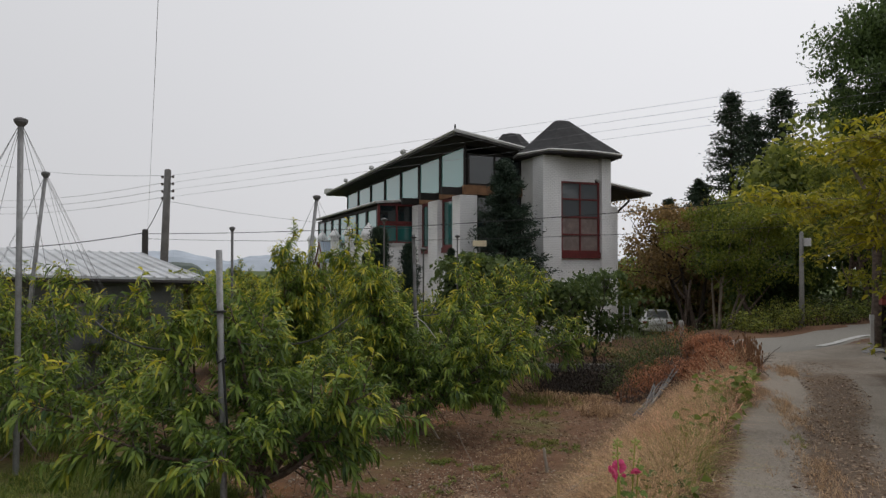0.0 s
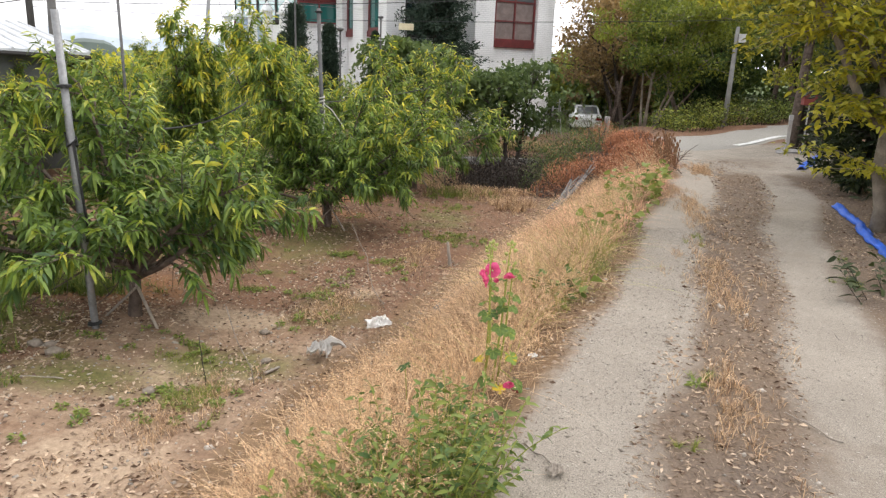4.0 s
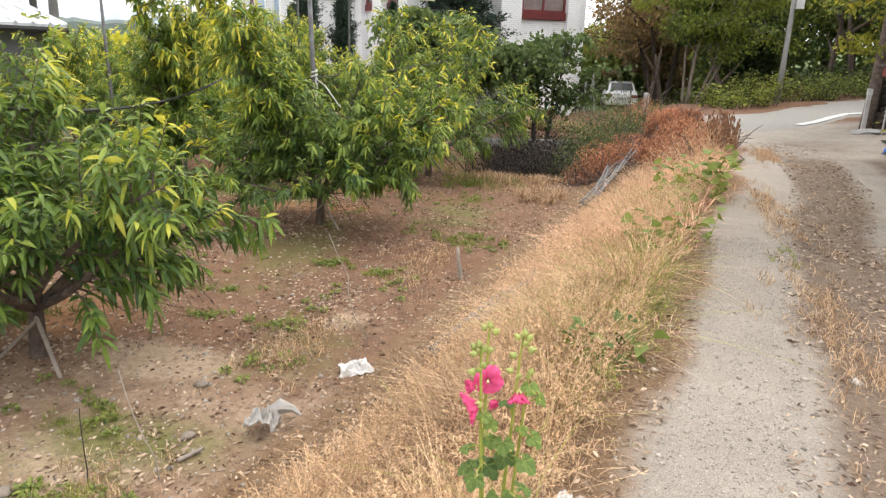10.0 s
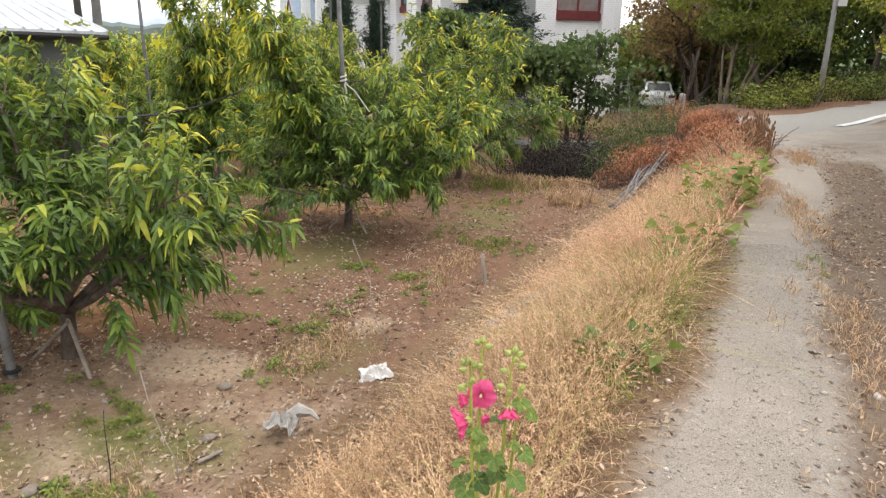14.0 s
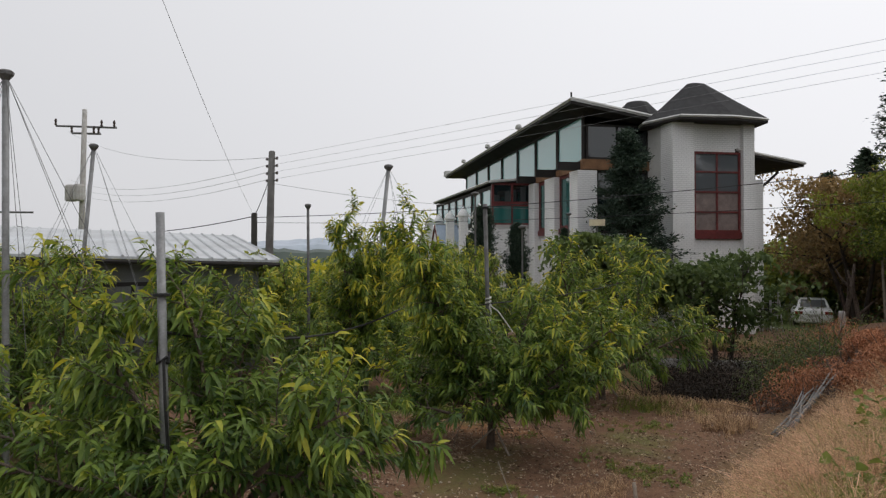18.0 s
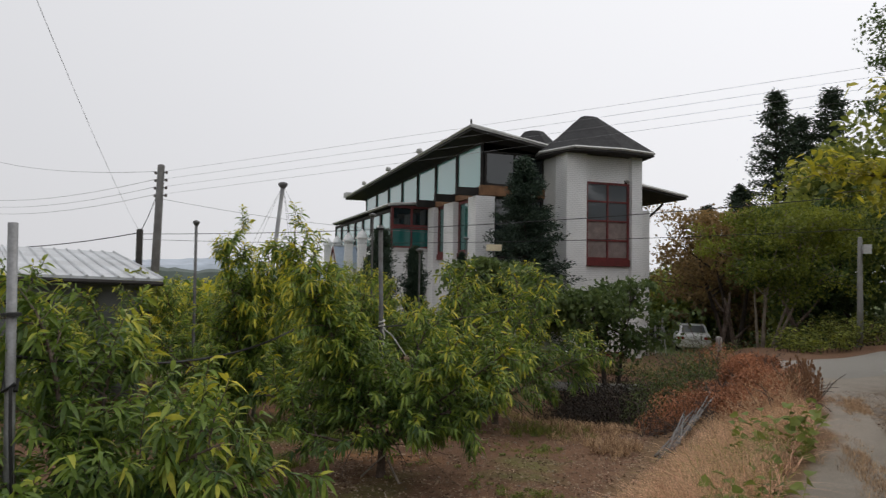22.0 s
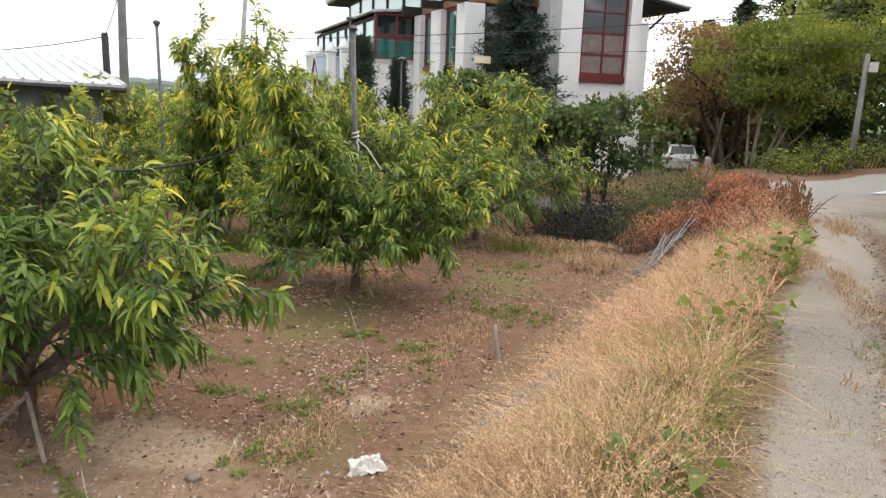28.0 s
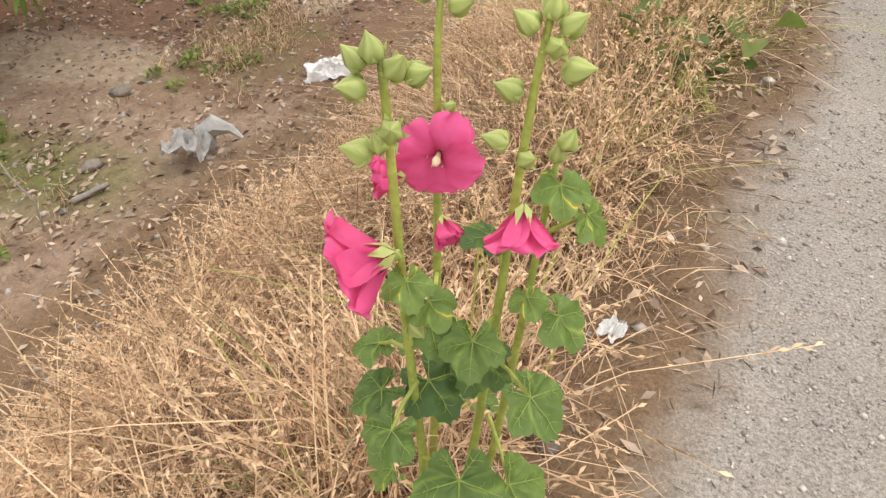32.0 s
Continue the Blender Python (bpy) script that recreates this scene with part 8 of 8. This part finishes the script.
# leaves: centre, stalk foot, radius, tilt towards the viewer, bearing
for i, (x, y, z, fx, fy, fz, r, bearing, tilt, tone) in enumerate((
        (-0.240, 1.735, 0.43, -0.226, 1.79, 0.45, 0.034, 250, 30, 0.35), (-0.168, 1.725, 0.385, -0.223, 1.79, 0.33, 0.050, 285, 22, 0.30), (-0.118, 1.755, 0.36, -0.170, 1.85, 0.34, 0.046, 320, 30, 0.5), (-0.112, 1.775, 0.475, -0.178, 1.85, 0.44, 0.038, 330, 25, 0.35),
        (-0.275, 1.80, 0.475, -0.232, 1.79, 0.49, 0.028, 190, 15, 0.45), (-0.268, 1.775, 0.435, -0.230, 1.79, 0.42, 0.034, 215, 20, 0.25), (-0.222, 1.765, 0.59, -0.238, 1.79, 0.57, 0.024, 300, 20, 0.55), (-0.208, 1.80, 0.43, -0.227, 1.79, 0.40, 0.042, 330, 25, 0.10),
        (-0.205, 1.775, 0.565, -0.238, 1.79, 0.53, 0.026, 320, 15, 0.55), (-0.178, 1.79, 0.505, -0.172, 1.85, 0.49, 0.034, 280, 25, 0.40), (-0.214, 1.80, 0.505, -0.250, 1.93, 0.45, 0.030, 300, 20, 0.4), (-0.128, 1.855, 0.635, -0.140, 1.88, 0.60, 0.028, 290, 20, 0.55),
        (-0.098, 1.87, 0.605, -0.142, 1.88, 0.57, 0.028, 345, 40, 0.55), (-0.186, 1.835, 0.59, -0.168, 1.85, 0.55, 0.026, 230, -15, 0.10), (-0.105, 1.85, 0.50, -0.148, 1.88, 0.48, 0.034, 330, 30, 0.45), (-0.140, 1.84, 0.525, -0.150, 1.88, 0.50, 0.022, 300, 10, 0.6),
        (-0.18, 1.82, 0.45, -0.172, 1.85, 0.42, 0.038, 250, 25, 0.2), (-0.27, 1.77, 0.20, -0.23, 1.80, 0.24, 0.032, 210, 30, 1.05), (-0.19, 1.70, 0.27, -0.225, 1.79, 0.24, 0.044, 285, 25, 0.3), (-0.10, 1.74, 0.24, -0.175, 1.85, 0.22, 0.046, 320, 35, 0.85),
        (-0.23, 1.70, 0.12, -0.24, 1.80, 0.14, 0.042, 250, 30, 0.35), (-0.06, 1.76, 0.09, -0.18, 1.86, 0.12, 0.045, 330, 40, 0.3), (-0.15, 1.68, 0.10, -0.23, 1.80, 0.10, 0.038, 290, 25, 1.05), (-0.13, 1.93, 0.30, -0.165, 1.89, 0.28, 0.040, 30, 20, 0.25), (-0.28, 1.93, 0.35, -0.25, 1.93, 0.33, 0.038, 170, 20, 0.3),
        (-0.30, 1.86, 0.16, -0.25, 1.85, 0.14, 0.036, 180, 20, 0.5), (-0.20, 1.98, 0.2, -0.25, 1.92, 0.18, 0.04, 60, 20, 0.3))):
    r = r * 1.04
    g, veins = lobed_leaf(300 + i, r)
    foot, mid = local(fx, fy, fz), local(x, y, z)
    out = Vector((math.cos(radians(bearing)), math.sin(radians(bearing)), 0))
    root = mid - out * r * 0.35
    m = Matrix.Translation(root) @ Matrix.Rotation(radians(bearing), 4, "Z") @ Matrix.Rotation(radians(tilt), 4, "Y")
    g.a = [max(0.02, tone + (0.25 if (j % 7) == 0 else 0.0) * ((i + j) % 3)) for j in range(len(g.v))]
    me = make_mesh("leaf", g, True)
    leaf = part("leaf", me, M_HLEAF, holly)
    leaf.matrix_basis = m
    part("vein", veins, M_SEPAL, leaf)
    back = m.inverted()
    p0, p3 = back @ foot, Vector((0, 0, 0))
    part("leaf_stalk", Geo().tube([p0, p0.lerp(p3, 0.5) + Vector((0, 0, 0.006)), p3], [0.0024, 0.002, 0.0017], 7), M_HSTEM, leaf)

# ---- litter and small things on the bank ----


def crumpled(name, label, category, at, size, mat_, seed, lift, tails=()):
    """A crumpled sheet: a wrinkled, folded patch with thickness."""
    rng = np.random.RandomState(seed)
    n = 16
    verts, faces = [], []
    for j in range(n):
        for i in range(n):
            u, w = i / (n - 1) - 0.5, j / (n - 1) - 0.5
            edge = 1 - 0.35 * patchy(u * 5 + 3, w * 5, 1.0, seed)
            x, y = u * size[0] * edge, w * size[1] * edge
            z = lift * (patchy(u * 6, w * 6, 1.0, seed + 1) + 0.6 * patchy(u * 14, w * 14, 1.0, seed + 2) - 0.3) * (1 - 1.2 * (u * u + w * w))
            verts.append((x, y, max(0.004, z)))
    for j in range(n - 1):
        for i in range(n - 1):
            b = j * n + i
            faces.append((b, b + 1, b + n + 1, b + n))
    g = Geo().add(verts, faces)
    for pts in tails:
        g.tube(pts, [0.03, 0.045, 0.02, 0.006][:len(pts)], 6)
    ob = tagged(part(name, make_mesh(name, g, False), mat_), label, category)
    ob.matrix_basis = pose(*on_ground(at[0], at[1], 0.02), rx=at[2], ry=at[3], rz=at[4])
    so = ob.modifiers.new("thick", "SOLIDIFY")
    so.thickness = 0.002
    return ob


crumpled("paper_scrap", "crumpled white paper lying at the foot of the bank", "paper", (-1.62, 4.36, 14, -10, 35), (0.26, 0.17), M_PAPER, 400, 0.07)
crumpled("plastic_bag", "torn dusty translucent plastic bag caught in dry grass", "plastic bag", (-1.82, 3.45, -10, 5, 15), (0.20, 0.22), M_PLASTIC, 401, 0.16, [((0.02, 0.05, 0.08), (0.08, 0.07, 0.12), (0.15, 0.07, 0.11), (0.2, 0.06, 0.08))])
crumpled("paper_scrap", "small scrap of pale litter beside the hollyhock", "paper", (-0.09, 2.32, 8, 5, 60), (0.07, 0.05), M_PAPER, 402, 0.03)
crumpled("fallen_leaf", "large dry tan leaf lying on the gravel rut", "leaf", (0.10, 1.16, 0, 0, 40), (0.09, 0.07), M_STAKE, 403, 0.03)
crumpled("fallen_petal", "fallen pink petal on the ground", "petal", (-0.13, 1.83, 0, 0, 10), (0.045, 0.03), M_REDPAINT, 404, 0.03)


def stick(name, label, category, a, b, r, m, group="", bend=0.02, seed=1):
    rng = np.random.RandomState(seed)
    a, b = np.array(a, float), np.array(b, float)
    pts = [a + (b - a) * k / 5 + (rng.normal(0, bend, 3) if 0 < k < 5 else 0) for k in range(6)]
    return tagged(part(name, make_mesh(name, Geo().tube(pts, np.linspace(r, r * 0.7, 6), 7), True), m), label, category, group)


rng = np.random.RandomState(410)
for k in range(14):
    x, y = -0.50 + 0.030 * k + rng.normal(0, 0.05), 10.45 + 0.10 * k + rng.normal(0, 0.2)
    a = on_ground(x, y, 0.05 + 0.03 * (k % 4))
    b = on_ground(x + 0.40 + rng.normal(0, 0.2), y + 1.9 + rng.normal(0, 0.4), 0.10 + 0.05 * (k % 4))
    stick("grey_pipe", "long dusty grey pipe in a bundle by the ditch", "pipe", a, b, 0.017, M_PIPE, "pipes by the ditch", 0.008, k)
for k in range(9):
    x, y = -1.14 + 0.035 * k + rng.normal(0, 0.03), 4.66 + 0.05 * k + rng.normal(0, 0.05)
    stick("grey_pipe", "weathered grey pipe half buried in dry grass", "pipe", on_ground(x, y, 0.06 + 0.03 * (k % 3)), on_ground(x + 0.26 + rng.normal(0, 0.05), y + 0.85 + rng.normal(0, 0.1), 0.10 + 0.03 * (k % 3)), 0.018, M_PIPE, "pipes in the grass", 0.006, 20 + k)
stick("wooden_peg", "short grey wooden peg leaning in the bank", "peg", on_ground(-1.40, 6.7, -0.05), on_ground(-1.46, 6.75, 0.3), 0.025, M_STAKE, "", 0.002, 30)
stick("broken_stick", "pale broken stick lying on the soil", "stick", on_ground(-2.1, 3.06, 0.015), on_ground(-2.04, 3.2, 0.03), 0.014, M_STAKE, "loose sticks", 0.003, 31)
stick("broken_stick", "pale broken stick lying on the soil", "stick", on_ground(-3.75, 2.55, 0.01), on_ground(-3.45, 2.62, 0.012), 0.008, M_STAKE, "loose sticks", 0.004, 32)
stick("broken_stick", "thin dry stick lying in the track's crown", "stick", on_ground(1.35, 1.75, 0.01), on_ground(1.15, 1.95, 0.015), 0.004, M_STAKE, "loose sticks", 0.006, 33)
stick("broken_stick", "thin dry stick lying across the rut edge", "stick", on_ground(-0.05, 1.38, 0.01), on_ground(0.1, 1.2, 0.012), 0.004, M_STAKE, "loose sticks", 0.006, 34)
stick("dry_stem", "tall bent dry grass stem above the field", "stem", on_ground(-1.72, 4.9, 0), on_ground(-2.15, 5.2, 0.72), 0.004, M_STAKE, "dry stems", 0.02, 35)
stick("dry_stem", "tall bent dry grass stem above the field", "stem", on_ground(-2.1, 2.9, 0), on_ground(-2.35, 3.0, 0.55), 0.004, M_STAKE, "dry stems", 0.015, 36)
stick("dry_stem", "dark dead stem standing in dry grass", "stem", on_ground(-2.40, 2.76, 0), on_ground(-2.52, 2.9, 0.36), 0.0035, M_BARK_DARK, "dry stems", 0.012, 37)
tagged(part("field_stone", make_mesh("field_stone", Geo().blob((0, 0, 0.16), (0.22, 0.18, 0.2), 7, 10, 0.12, 9), True), M_STONE), "rounded brown boulder in the ditch", "stone").matrix_basis = pose(*on_ground(-0.72, 14.35), 0, 0, 30)
for k, (x, y, s) in enumerate(((-4.1, 3.1, 0.065), (-3.85, 3.0, 0.07), (-3.98, 3.12, 0.05), (-1.3, 13.2, 0.07), (-0.9, 14.0, 0.08), (-2.5, 3.9, 0.05), (-2.2, 3.3, 0.045), (-2.75, 2.6, 0.05))):
    tagged(part("field_stone", make_mesh("field_stone", Geo().blob((0, 0, s * 0.3), (s, s * 0.8, s * 0.5), 6, 9, 0.16, 20 + k), True), M_STONE), "dusty brown stone on the orchard soil", "stone", "loose stones").matrix_basis = pose(*on_ground(x, y), 0, 0, 40 * k)
# a lone broad green leaf on a short stem in the dry grass
lone = thing("seedling", "single broad green leaf on a short stem in straw", "plant", on_ground(-0.66, 1.655))
g, veins = lobed_leaf(450, 0.05)
m = pose(0, 0, 0.36, 0, 18, 190)
lf = part("leaf", make_mesh("leaf", g, True), M_HLEAF, lone)
lf.matrix_basis = m
part("vein", veins, M_SEPAL, lf)
part("stem", Geo().tube([(0, 0, 0), (0.01, 0, 0.2), (0, 0, 0.36)], [0.003, 0.0025, 0.002], 7), M_HSTEM, lone)
